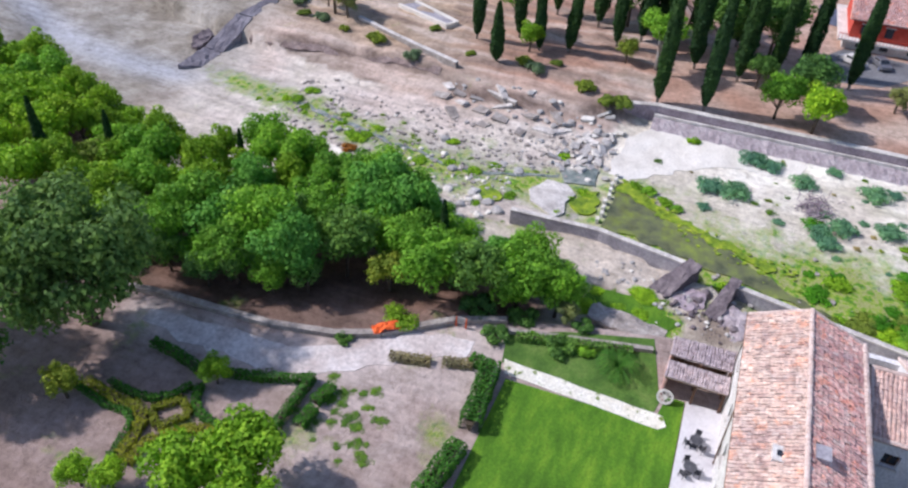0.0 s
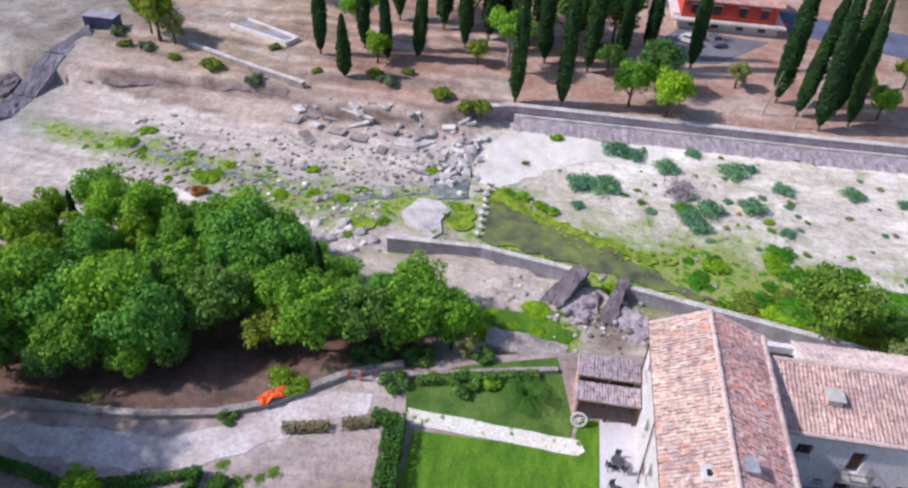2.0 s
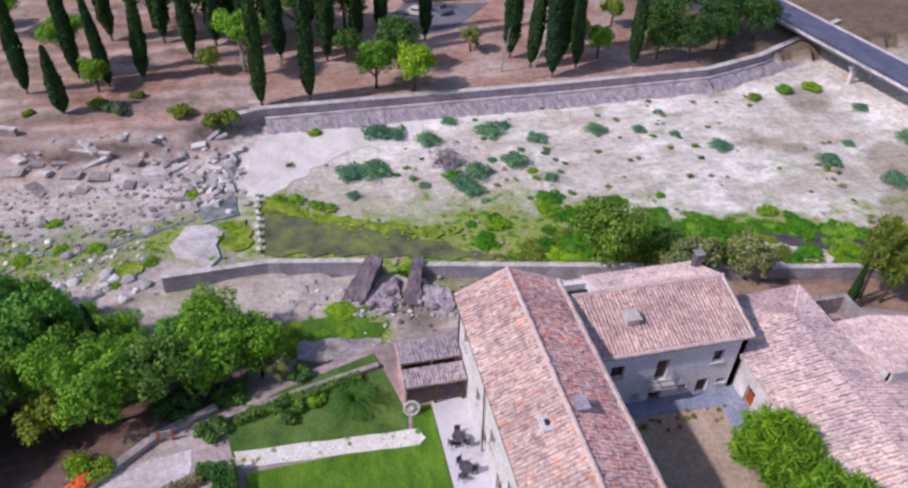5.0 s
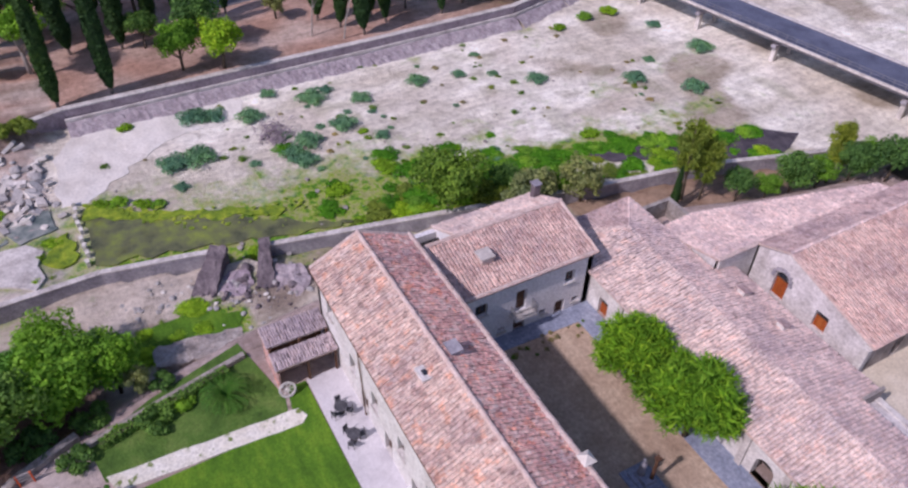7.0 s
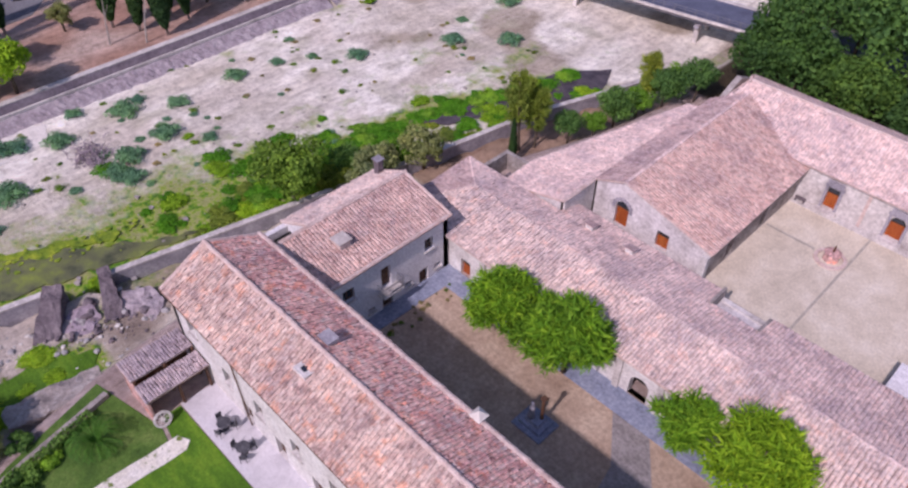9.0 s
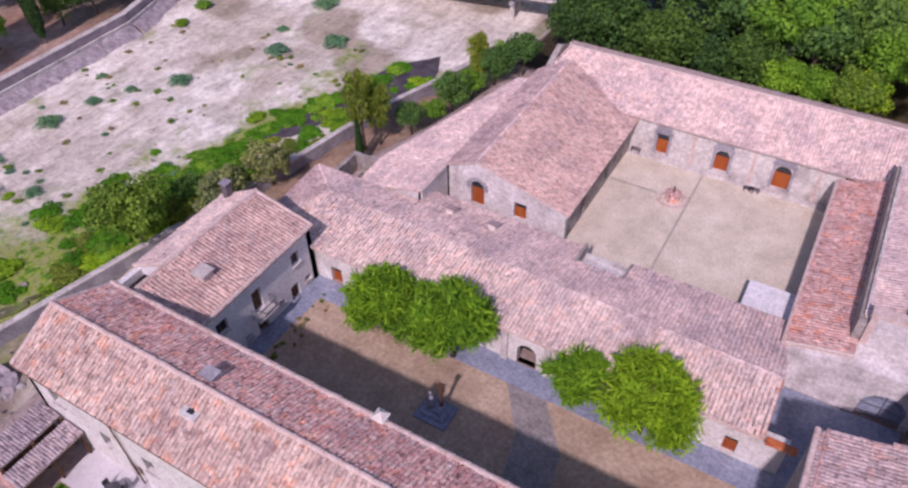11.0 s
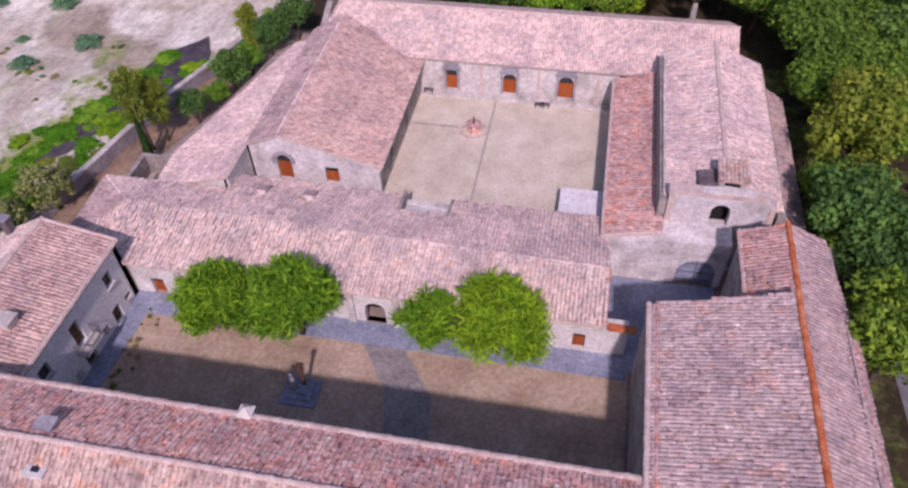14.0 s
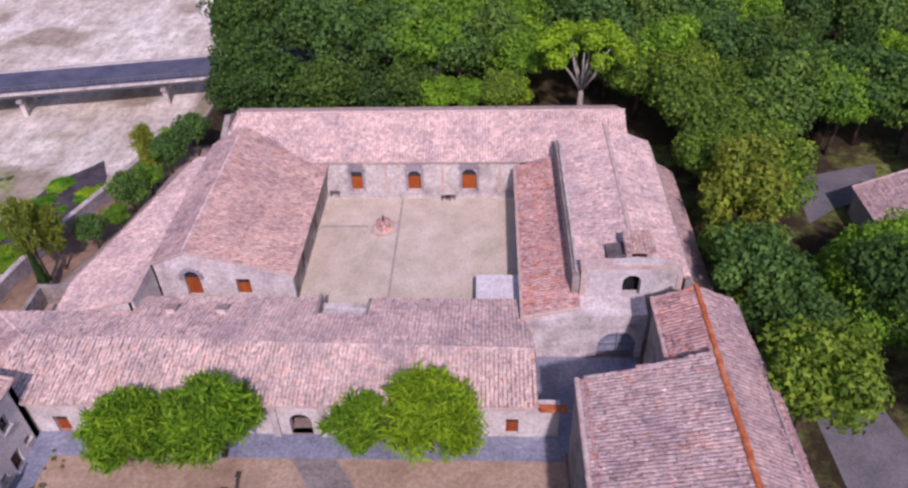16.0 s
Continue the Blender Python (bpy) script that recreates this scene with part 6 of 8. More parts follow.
wall_run("far_river_wall", [(-76.4, -64.5), (-77.8, -60.0), (-77.9, -40.0), (-78.0, -20.0), (-78.7, 3.0), (-81.6, 13.0), (-92, 34)], -4.0, -1.0, 0.8, M_MAUVE, "mauve-grey stone flood wall on the far bank", M_PALE)
foot = thing("flood_wall_footing", "sloping rubble footing of the flood wall", "footing", kind="structure")
FOOT = [(-77.2, -60.0), (-77.4, -40.0), (-77.5, -20.0), (-78.2, 3.0), (-81.1, 13.0), (-91.4, 34)]
for k, ((xa, ya), (xb, yb)) in enumerate(zip(FOOT, FOOT[1:])):
    d = Vector((xb - xa, yb - ya, 0)).normalized()
    n = Vector((d.y, -d.x, 0)) * 2.7
    run, rows, cols = math.dist((xa, ya), (xb, yb)), 6, max(2, int(math.dist((xa, ya), (xb, yb)) / 0.5))
    sh = Shape()
    for i in range(cols + 1):
        for j in range(rows + 1):
            u, w = i / cols, j / rows
            x, y = xa + (xb - xa) * u + n.x * w, ya + (yb - ya) * u + n.y * w
            sh.v.append((x, y, -2.2 - 1.45 * w + 0.22 * noise.noise(Vector((x * 1.5, y * 1.5, 2)))))
    sh.f = [(i * (rows + 1) + j, (i + 1) * (rows + 1) + j, (i + 1) * (rows + 1) + j + 1, i * (rows + 1) + j + 1) for i in range(cols) for j in range(rows)]
    part("footing_length", sh, M_MAUVE_PALE, foot)
    e = Vector((d.y, -d.x, 0))
    part("ledge", Shape().prism([(xa, ya), (xb, yb), (xb + e.x * 0.32, yb + e.y * 0.32), (xa + e.x * 0.32, ya + e.y * 0.32)], -2.4, -1.98), M_PALE, foot, "pale stone ledge")
wall_run("bank_wall", [(-84.5, -108.5), (-80.3, -99.1), (-76.2, -88.6)], -3.4, -0.3, 0.6, M_STONE, "pale broken retaining wall of the bank", M_PALE)
wall_run("bank_wall", [(-72.6, -82.5), (-70.9, -77.8)], -3.6, -1.6, 0.5, M_STONE, "pale fallen length of retaining wall", M_PALE)
wall_run("garden_wall", [(-18.9, -98.0), (-19.5, -93.3), (-19.7, -88.6), (-20.0, -83.7), (-21.2, -78.1), (-22.9, -74.4), (-27.0, -69.2), (-28.8, -65.0)], -3.0, 0.5, 0.6, M_STONE, "low rubble wall along the garden", None)

wall_run("garden_wall", [(-27.2, -66.6), (-28.2, -62.4), (-29.3, -58.0), (-30.6, -52.4)], -3.0, 0.45, 0.45, M_STONE, "low rubble wall beside the grass", None)
bridge = thing("bridge", "concrete road bridge with dark asphalt over the river", "bridge")
BA, BB = Vector((-96, 19.93, 0)), Vector((-20, 32.76, 0))
bd = (BB - BA).normalized()
bn = Vector((-bd.y, bd.x, 0))


def bridge_box(s0, s1, w0, w1, z0, z1):
    c = [BA + bd * s + bn * w for s, w in ((s0, w0), (s1, w0), (s1, w1), (s0, w1))]
    return Shape().prism([(p.x, p.y) for p in c], z0, z1)


blen = (BB - BA).length
part("deck", bridge_box(-30, blen + 25, 0, 7.2, 0.32, 0.5), M_PALE, bridge)
part("carriageway", bridge_box(-30, blen + 25, 0.28, 6.7, 0.5, 0.56), M_ASPHALT, bridge, "dark asphalt carriageway")
part("kerb", bridge_box(-30, blen + 25, 0.06, 0.28, 0.5, 0.64), M_PALE, bridge)
part("kerb", bridge_box(-30, blen + 25, 6.7, 7.2, 0.5, 0.72), M_PALE, bridge)
part("girder", bridge_box(-30, blen + 25, 1.5, 2.3, -0.75, 0.32), M_CONC, bridge)
part("girder", bridge_box(-30, blen + 25, 4.9, 5.7, -0.75, 0.32), M_CONC, bridge)
for s in (21.3, 32.5, 45.4, 63.9):
    part("crosshead", bridge_box(s - 0.35, s + 0.35, 0.5, 6.7, -1.1, -0.75), M_CONC, bridge)
    for w in (1.0, 5.4):
        part("pier", bridge_box(s - 0.3, s + 0.3, w, w + 0.7, -4.6, -1.1), M_PALE, bridge, "slender pale concrete pier")
rail = Shape()
for i in range(75):
    c = bridge_box(-10 + i * 1.5, -9.94 + i * 1.5, 0.2, 0.26, 0.72, 1.5)
    rail.add(c.v, c.f)
for z in (1.1, 1.46):
    c = bridge_box(-30, blen + 25, 0.2, 0.25, z, z + 0.05)
    rail.add(c.v, c.f)
part("railing", rail, M_METAL, bridge, "thin grey metal railing")

# ---- fallen masonry, rocks ----
def rock_mesh(name, seed, mat, flatness=0.7):
    bm = bmesh.new()
    bmesh.ops.create_icosphere(bm, subdivisions=2, radius=1)
    rng = random.Random(seed)
    for v in bm.verts:
        k = 1 + 0.28 * noise.noise(v.co * 1.3 + Vector((seed * 7, 0, 0))) + rng.uniform(-0.07, 0.07)
        v.co = Vector((v.co.x * k, v.co.y * k * 0.8, v.co.z * k * flatness))
    for _ in range(9):
        n = Vector((rng.gauss(0, 1), rng.gauss(0, 1), rng.gauss(0.3, 1))).normalized()
        d = rng.uniform(0.42, 0.7)
        for v in bm.verts:
            e = v.co.dot(n) - d
            if e > 0:
                v.co -= n * e
    me = bpy.data.meshes.new(name)
    bm.to_mesh(me)
    bm.free()
    me.materials.append(mat)
    return me


ROCKS = [rock_mesh("rock", i, M_ROCK, 0.34 + 0.1 * (i % 3)) for i in range(5)] + [rock_mesh("rock", 9, M_SLAB, 0.35)]
PALE_ROCKS = [rock_mesh("rock", 40 + i, M_SLAB, 0.55) for i in range(3)]
DROCKS = [rock_mesh("rock", 20 + i, M_DROCK, 0.7) for i in range(3)]


def rock(x, y, s, k, dark=False, label="angular grey river boulder", lift=0.15):
    me = (DROCKS if dark else ROCKS)[k % (3 if dark else 6)]
    ob = tagged(new("boulder", me), label, "rock", group="river boulders")
    ob.matrix_basis = Matrix.Translation((x, y, height(x, y) + lift * s)) @ Matrix.Rotation((x * 3.7 + y * 1.3) % 6.28, 4, "Z") @ Matrix.Diagonal((s, s, s * 0.85, 1))
    return ob


def masonry(ring, z0, z1, lab, seed, mat=M_DROCK, name="masonry_block", kind="", rough=1.0):
    """A rough lump of broken wall over a plan outline with a sloping top."""
    me = Shape().prism(ring, z0, z1).mesh(name, mat)
    bm = bmesh.new()
    bm.from_mesh(me)
    bmesh.ops.triangulate(bm, faces=bm.faces[:])
    for _ in range(3):
        bmesh.ops.subdivide_edges(bm, edges=[e for e in bm.edges if e.calc_length() > 0.42], cuts=1)
        bmesh.ops.triangulate(bm, faces=[f for f in bm.faces if len(f.verts) > 3])
    for v in bm.verts:
        p = v.co.copy()
        v.co += Vector((noise.noise(p * 1.2 + Vector((seed, 0, 0))), noise.noise(p * 1.2 + Vector((0, seed, 3))), 1.2 * noise.noise(p * 1.1 + Vector((2, 0, seed))))) * 0.3 * rough + noise.noise_vector(p * 3.1) * 0.13
    bm.to_mesh(me)
    bm.free()
    return tagged(new(name, me), lab, "masonry", kind=kind)


rng = random.Random(4)
for i in range(150):
    u = rng.random()
    if u < 0.5:
        x, y = rng.uniform(-72, -52), rng.uniform(-77, -63.2)
    elif u < 0.8:
        x, y = rng.gauss(-55, 3), rng.gauss(-74, 4)
    else:
        x, y = rng.uniform(-66, -50), rng.uniform(-100, -74)
    if -58.5 < x < -48.4 and -72.5 < y < -62.6:
        continue
    rock(x, y, rng.choice((0.18, 0.22, 0.3, 0.4, 0.6)) * rng.uniform(0.7, 1.2), rng.randrange(6))
for x, y, s in ((-68.5, -64.5, 1.9), (-66.0, -65.2, 1.6), (-70.6, -66.2, 1.5), (-63.5, -64.6, 1.3), (-57.3, -73.0, 1.5), (-60.4, -84.0, 1.6), (-50.2, -76.0, 1.8), (-48.9, -74.0, 1.4), (-47.8, -72.4, 1.6), (-46.9, -76.5, 1.3), (-72.5, -68.0, 1.2), (-54.2, -80.5, 1.3)):
    rock(x, y, s * 0.62, int(-x * 10) % 6, label="large pale broken concrete block")
for i in range(26):
    x, y = rng.uniform(-74.5, -69), rng.uniform(-88, -66)
    rock(x, y, rng.uniform(0.25, 0.75), rng.randrange(6), label="broken slab on the collapsed bank")
for i, (x, y) in enumerate(((-72.6, -88.2), (-71.5, -86.0), (-70.2, -88.4), (-69.6, -85.2), (-71.0, -83.4), (-69.0, -82.0), (-72.4, -80.2), (-67.4, -85.6), (-68.2, -79.0), (-70.4, -79.6), (-66.2, -80.8), (-70.0, -75.4), (-68.4, -72.8), (-66.4, -75.6), (-71.2, -72.0))):
    w, d = rng.uniform(0.7, 2.0), rng.uniform(0.35, 0.8)
    ring = [(-w, -d * rng.uniform(0.6, 1.1)), (w * rng.uniform(0.6, 1), -d), (w, d * rng.uniform(0.4, 1)), (-w * rng.uniform(0.5, 1), d)]
    o = tagged(new("broken_block", Shape().prism(ring, -0.22, 0.12).mesh("broken_block", M_STONE if i % 3 else M_PALE)), "flat broken masonry slab on the collapsed bank", "rubble", group="broken blocks")
    o.matrix_basis = Matrix.Translation((x, y, height(x, y) + 0.18)) @ Matrix.Rotation(1.1 + rng.gauss(0, 0.5), 4, "Z") @ Matrix.Rotation(rng.gauss(0, 0.16), 4, "X") @ Matrix.Rotation(rng.gauss(0, 0.16), 4, "Y")
for i in range(46):
    x, y = rng.gauss(-65.5, 3.6), rng.gauss(-66.4, 1.9)
    if y > -62.8 or x > -59.5:
        continue
    w, d = rng.uniform(0.3, 1.2), rng.uniform(0.25, 0.6)
    ring = [(-w, -d * rng.uniform(0.6, 1.1)), (w * rng.uniform(0.6, 1), -d), (w, d * rng.uniform(0.4, 1)), (-w * rng.uniform(0.5, 1), d)]
    o = tagged(new("broken_block", Shape().prism(ring, -0.2, 0.16).mesh("broken_block", (M_SLAB, M_PALE, M_ROCK)[i % 3])), "jumbled pale slab of the broken weir", "rubble", group="broken blocks")
    o.matrix_basis = Matrix.Translation((x, y, height(x, y) + 0.2)) @ Matrix.Rotation(rng.uniform(0, 6.28), 4, "Z") @ Matrix.Rotation(rng.gauss(0, 0.3), 4, "X") @ Matrix.Rotation(rng.gauss(0, 0.3), 4, "Y")
# pale limestone on the near side of the stream
for i in range(54):
    if i < 34:
        y = rng.uniform(-83, -72.6)
        x = float(np.interp(y, [-83, -72.6], [-49.6, -46.6])) + rng.gauss(0, 1.2)
    else:
        y = rng.uniform(-100, -74)
        x = float(np.interp(y, [-101, -92, -84, -77], [-59.1, -57.2, -55.5, -54.5])) + rng.gauss(0, 2.2)
    o = rock(x, y, rng.choice((0.22, 0.3, 0.4, 0.7)) * rng.uniform(0.7, 1.2), rng.randrange(6), label="pale limestone boulder beside the stream")
    o.name = "limestone_boulder"
    o.data = PALE_ROCKS[i % 3]
for (xa, ya), (xb, yb) in (((-53.4, -105.8), (-52.6, -103.2)), ((-52.4, -96.6), (-49.8, -91.5))):
    d = Vector((xb - xa, yb - ya, 0)).normalized()
    n = Vector((-d.y, d.x, 0)) * 0.35
    zg = height((xa + xb) / 2, (ya + yb) / 2)
    masonry([(xa + n.x, ya + n.y), (xa - n.x, ya - n.y), (xb - n.x, yb - n.y), (xb + n.x, yb + n.y)], zg - 0.5, [zg + 0.5, zg + 0.3, zg + 0.5, zg + 0.8], "pale fallen length of concrete wall", 21, M_SLAB, rough=0.35)
# pebbles and cobbles, past counting
cob = Shape()
for i in range(2600):
    u = rng.random()
    if u < 0.62:
        y = rng.uniform(-108, -64)
        x = rng.gauss(float(np.interp(y, [-110, -101, -92, -84, -77, -66], [-61.6, -59.1, -57.2, -55.5, -54.5, -58])), 5.0)
    elif u < 0.9:
        x, y = rng.gauss(-68, 4), rng.uniform(-90, -63)
    else:
        y = rng.uniform(-60, 15)
        x = along(NEAR_WALL, y) - 1 - abs(rng.gauss(0, 9))
    if x > along(NEAR_WALL, max(y, -70)) - 0.8 or -58.5 < x < -48.4 and -73 < y < -40 or x < far_edge(y) + 1:
        continue
    s, w0 = 0.06 + 0.3 * rng.random() ** 4, rng.uniform(0, 6.28)
    z = height(x, y)
    ring = [(x + math.cos(w0 + k * 1.257) * s * rng.uniform(0.7, 1.3), y + math.sin(w0 + k * 1.257) * s * rng.uniform(0.6, 1.1)) for k in range(5)]
    cob.prism(ring, z - 0.1, [z + s * rng.uniform(0.3, 0.8) for _ in range(5)])
tagged(new("cobbles", cob.mesh("cobbles", M_STONE)), "grey cobbles strewn over the river bed", "stones", kind="stuff")
# weir teeth
for i in range(9):
    x = -61.5 + i * 1.25
    t = tagged(new("weir_block", Shape().box(-0.3, -0.18, -0.5, 0.3, 0.18, 0.42).mesh("weir_block", M_SLAB)), "square white concrete block on the weir", "block", group="weir blocks")
    t.location = (x, -61.6 + 0.12 * math.sin(i * 2.1), height(x, -61.6) + 0.2)
    t.rotation_euler = (0, 0, 0.15 * math.sin(i * 5))
# the breach in the river wall: tilted stubs and rubble
def fin(a, b, thick, za, zb, label, seed, mat=M_DROCK):
    """A buttress of the broken wall: a tall thin wedge that falls away from the river."""
    (xa, ya), (xb, yb) = a, b
    d = Vector((xb - xa, yb - ya, 0)).normalized()
    n = Vector((-d.y, d.x, 0)) * thick / 2
    mx, my = xa + (xb - xa) * 0.3, ya + (yb - ya) * 0.3
    zm = za + (zb - za) * 0.22
    ring = [(xa + n.x, ya + n.y), (xa - n.x, ya - n.y), (mx - n.x, my - n.y), (xb - n.x * 1.5, yb - n.y * 1.5), (xb + n.x * 1.5, yb + n.y * 1.5), (mx + n.x, my + n.y)]
    return masonry(ring, -3.4, [za, za, zm, zb, zb, zm], label, seed, mat, rough=0.4)


fin((-45.1, -50.5), (-41.0, -53.4), 1.6, -0.35, -2.4, "leaning dark buttress of the broken river wall", 3)
fin((-44.0, -46.5), (-39.6, -48.0), 1.1, -0.25, -2.3, "upright dark buttress of the broken river wall", 7)
masonry([(-43.0, -50.2), (-42.0, -48.8), (-40.4, -49.0), (-39.4, -50.6), (-40.4, -52.2), (-42.2, -51.6)], -3.4, [-2.0, -1.9, -2.2, -2.4, -2.5, -2.2], "low heap of mauve rubble", 5, M_MAUVE)
masonry([(-41.6, -46.2), (-40.4, -44.2), (-38.4, -44.0), (-37.4, -45.8), (-38.4, -47.2), (-40.4, -47.2)], -3.4, [-1.6, -1.7, -2.0, -2.3, -2.4, -2.0], "mauve heap of rubble below the wall", 8, M_MAUVE_PALE)
masonry([(-35.2, -58.6), (-33.0, -58.8), (-32.4, -55.0), (-32.1, -51.8), (-34.2, -51.6), (-34.8, -55.0)], -3.0, [-0.5, -0.4, -0.3, -0.35, -0.4, -0.3], "thick old rubble wall with a ragged top", 15, M_STONE, "stone_wall", "structure", 0.4)
for k, (x, y, s) in enumerate(((-41.4, -49.6, 0.7), (-42.8, -48.9, 0.8), (-38.8, -45.8, 0.7))):
    rock(x, y, s, k, dark=True, label="dark lump of fallen masonry", lift=0.25)
for i in range(210):
    x, y = rng.gauss(-39.9, 2.2), rng.gauss(-47.8, 2.9)
    if x < -44 or y > -42:
        continue
    rock(x, y, 0.1 + 0.36 * rng.random() ** 2.5, rng.randrange(6), dark=rng.random() < 0.5, label="rubble stone from the broken wall", lift=0.4 if -43 < x < -38 else 0.15)
for i in range(30):
    x, y = rng.gauss(-42.5, 1.0), rng.gauss(-57, 2.5)
    rock(x, y, rng.uniform(0.12, 0.45), rng.randrange(6), label="rubble stone from the broken wall")
# dark tarred spillway ramp upstream
for k, ring in enumerate(([(-61.8, -126.2), (-64.0, -123.8), (-69.0, -124.0), (-68.4, -126.7)], [(-68.6, -126.6), (-69.2, -123.9), (-77.6, -123.8), (-77.0, -126.2)],
                          [(-77.2, -126.0), (-77.9, -124.0), (-84.2, -123.4), (-86.0, -124.8)])):
    masonry(ring, -5.0, [height(x, y) + (0.1 if y > -124.8 else 0.7) for x, y in ring], "mauve-grey slab of the broken spillway ramp", 31 + k, M_RAMP, "spillway_slab", rough=0.45)
masonry([(-70.7, -130.4), (-68.2, -128.6), (-67.9, -127.4), (-72.6, -127.7), (-74.0, -129.7)], -5.0, [-2.6, -2.9, -2.8, -2.5, -2.4], "dark broken block beside the spillway", 35)
# the raw lip of the upstream bank, its earth darkened for the overhang's shade
SCARP = [(-74.2, -122.0), (-73.8, -118.0), (-74.0, -114.6), (-75.0, -109.6), (-74.2, -106.0), (-74.4, -103.0), (-75.8, -98.4), (-75.4, -94.0), (-75.2, -90.8)]
for k, ((xa, ya), (xb, yb)) in enumerate(zip(SCARP, SCARP[1:])):
    za, zb = height(xa - 0.6, ya), height(xb - 0.6, yb)
    masonry([(xa + 0.45, ya), (xb + 0.45, yb), (xb - 0.5, yb), (xa - 0.5, ya)], min(za, zb) - 1.6, [za - 0.75, zb - 0.75, zb - 0.12, za - 0.12], "raw earth lip of the eroded bank, darkened to carry its shade", 51 + k, M_EARTH, "earth_scarp", "structure", 0.35)
# old foundation on the far bank
fnd = thing("foundation", "rectangular concrete foundation with low kerbs", "foundation")
fa, fb, fc, fd_ = (-94.4, -103.2), (-89.6, -93.8), (-87.6, -94.8), (-91.8, -105.0)
part("floor", Shape().prism([fa, fd_, fc, fb], -1.2, -0.3), M_CONC, fnd)
for p, q in ((fa, fb), (fb, fc), (fc, fd_)):
    d = Vector((q[0] - p[0], q[1] - p[1], 0)).normalized()
    n = Vector((-d.y, d.x, 0)) * 0.22
    part("kerb", Shape().prism([(p[0] + n.x, p[1] + n.y), (p[0] - n.x, p[1] - n.y), (q[0] - n.x, q[1] - n.y), (q[0] + n.x, q[1] + n.y)], -1.2, 0.0), M_SLAB, fnd)

skip = thing("container", "dark blue metal container on the far bank", "container", at=(-87.3, -123.2, height(-87.3, -123.2)))
part("body", Shape().box(-1.1, -2.4, 0, 1.1, 2.4, 1.9), M_BLUE, skip)
for k in range(9):
    part("rib", Shape().box(1.1, -2.3 + 0.55 * k, 0.1, 1.16, -2.18 + 0.55 * k, 1.8), M_BLUE, skip)
part("lid", Shape().box(-1.2, -2.5, 1.905, 1.2, 2.5, 2.0), M_CONC, skip, "grey sheet lid")

# ---- statue, well, canopy ----
mon = thing("monument", "dark stone monument on a stepped plinth", "monument", at=(-7.0, -31.7, 0.03))
part("step", Shape().box(-1.3, -1.1, 0, 1.3, 1.1, 0.18), M_BASALT, mon)
part("plinth", Shape().box(-0.95, -0.75, 0.18, 0.95, 0.75, 0.5).box(-0.6, -0.5, 0.5, 0.6, 0.5, 0.95), M_BASALT, mon)
part("column", Shape().ring_tube([(0.35, 0.2, 0.9), (0.36, 0.2, 3.2)], [0.15, 0.12], 10).box(0.16, 0.0, 3.2, 0.56, 0.4, 3.34), M_BROWN, mon, "brown stone column")
fig = tagged(new("statue", Shape().ring_tube([(0, 0, 0), (0.02, 0, 0.35), (0.0, 0.02, 0.8), (0.02, 0, 1.15), (0, 0, 1.4), (0, 0, 1.62)], [0.3, 0.26, 0.2, 0.24, 0.1, 0.12], 10).mesh("statue", M_CONC, True)), "grey stone statue on the monument's plinth", "statue")
fig.location = (-7.3, -31.9, 0.98)
well = thing("well", "round stone well head with reddish bricks", "well", at=(0.0, -0.2, 0.03))
ringv, ringf = [], []
for k in range(20):
    w = 2 * math.pi * k / 20
    for r, z in ((1.4, 0), (1.4, 0.16), (1.08, 0.18), (1.08, 0.02)):
        ringv.append((math.cos(w) * r, math.sin(w) * r, z))
for k in range(20):
    for j in range(3):
        a, b = k * 4 + j, ((k + 1) % 20) * 4 + j
        ringf.append((a, b, b + 1, a + 1))
part("base_ring", Shape().add(ringv, ringf), M_RIDGE, well)
part("well_head", Shape().ring_tube([(0, 0.1, 0), (0, 0.1, 0.7), (0, 0.1, 0.78), (0, 0.1, 0.92)], [0.68, 0.64, 0.76, 0.3], 14), M_TILE_RED, well, "reddish brick well head")
part("finial", Shape().ring_tube([(0, 0.1, 0.85), (0, 0.1, 1.6)], [0.12, 0.06], 6), M_BROWN, well)
can = thing("canopy", "white flat-topped marquee in the inner court", "canopy", at=(11.0, -10.9, 0.03))
part("roof", Shape().prism([(-1.8, -1.5), (1.8, -1.5), (1.8, 1.5), (-1.8, 1.5)], 1.95, 2.08), M_CHALK, can)
for xx in (-1.7, 1.7):
    for yy in (-1.4, 1.4):
        part("leg", Shape().box(xx - 0.05, yy - 0.05, 0, xx + 0.05, yy + 0.05, 1.95), M_METAL, can)
part("side_sheet", Shape().box(-1.75, 1.4, 0.02, 1.75, 1.44, 1.95), M_WHITE, can)
for xx, yy in ((-5.7, 5.3), (5.9, 4.6), (6.4, 4.7)):
    b = tagged(new("bench", Shape().box(-0.5, -0.2, 0.38, 0.5, 0.2, 0.46).box(-0.45, -0.15, 0, -0.35, 0.15, 0.38).box(0.35, -0.15, 0, 0.45, 0.15, 0.38).mesh("bench", M_DROCK)), "small dark stone bench in the inner court", "bench", group="benches")
    b.location = (xx, yy, 0.12 if yy > 5 else 0.03)

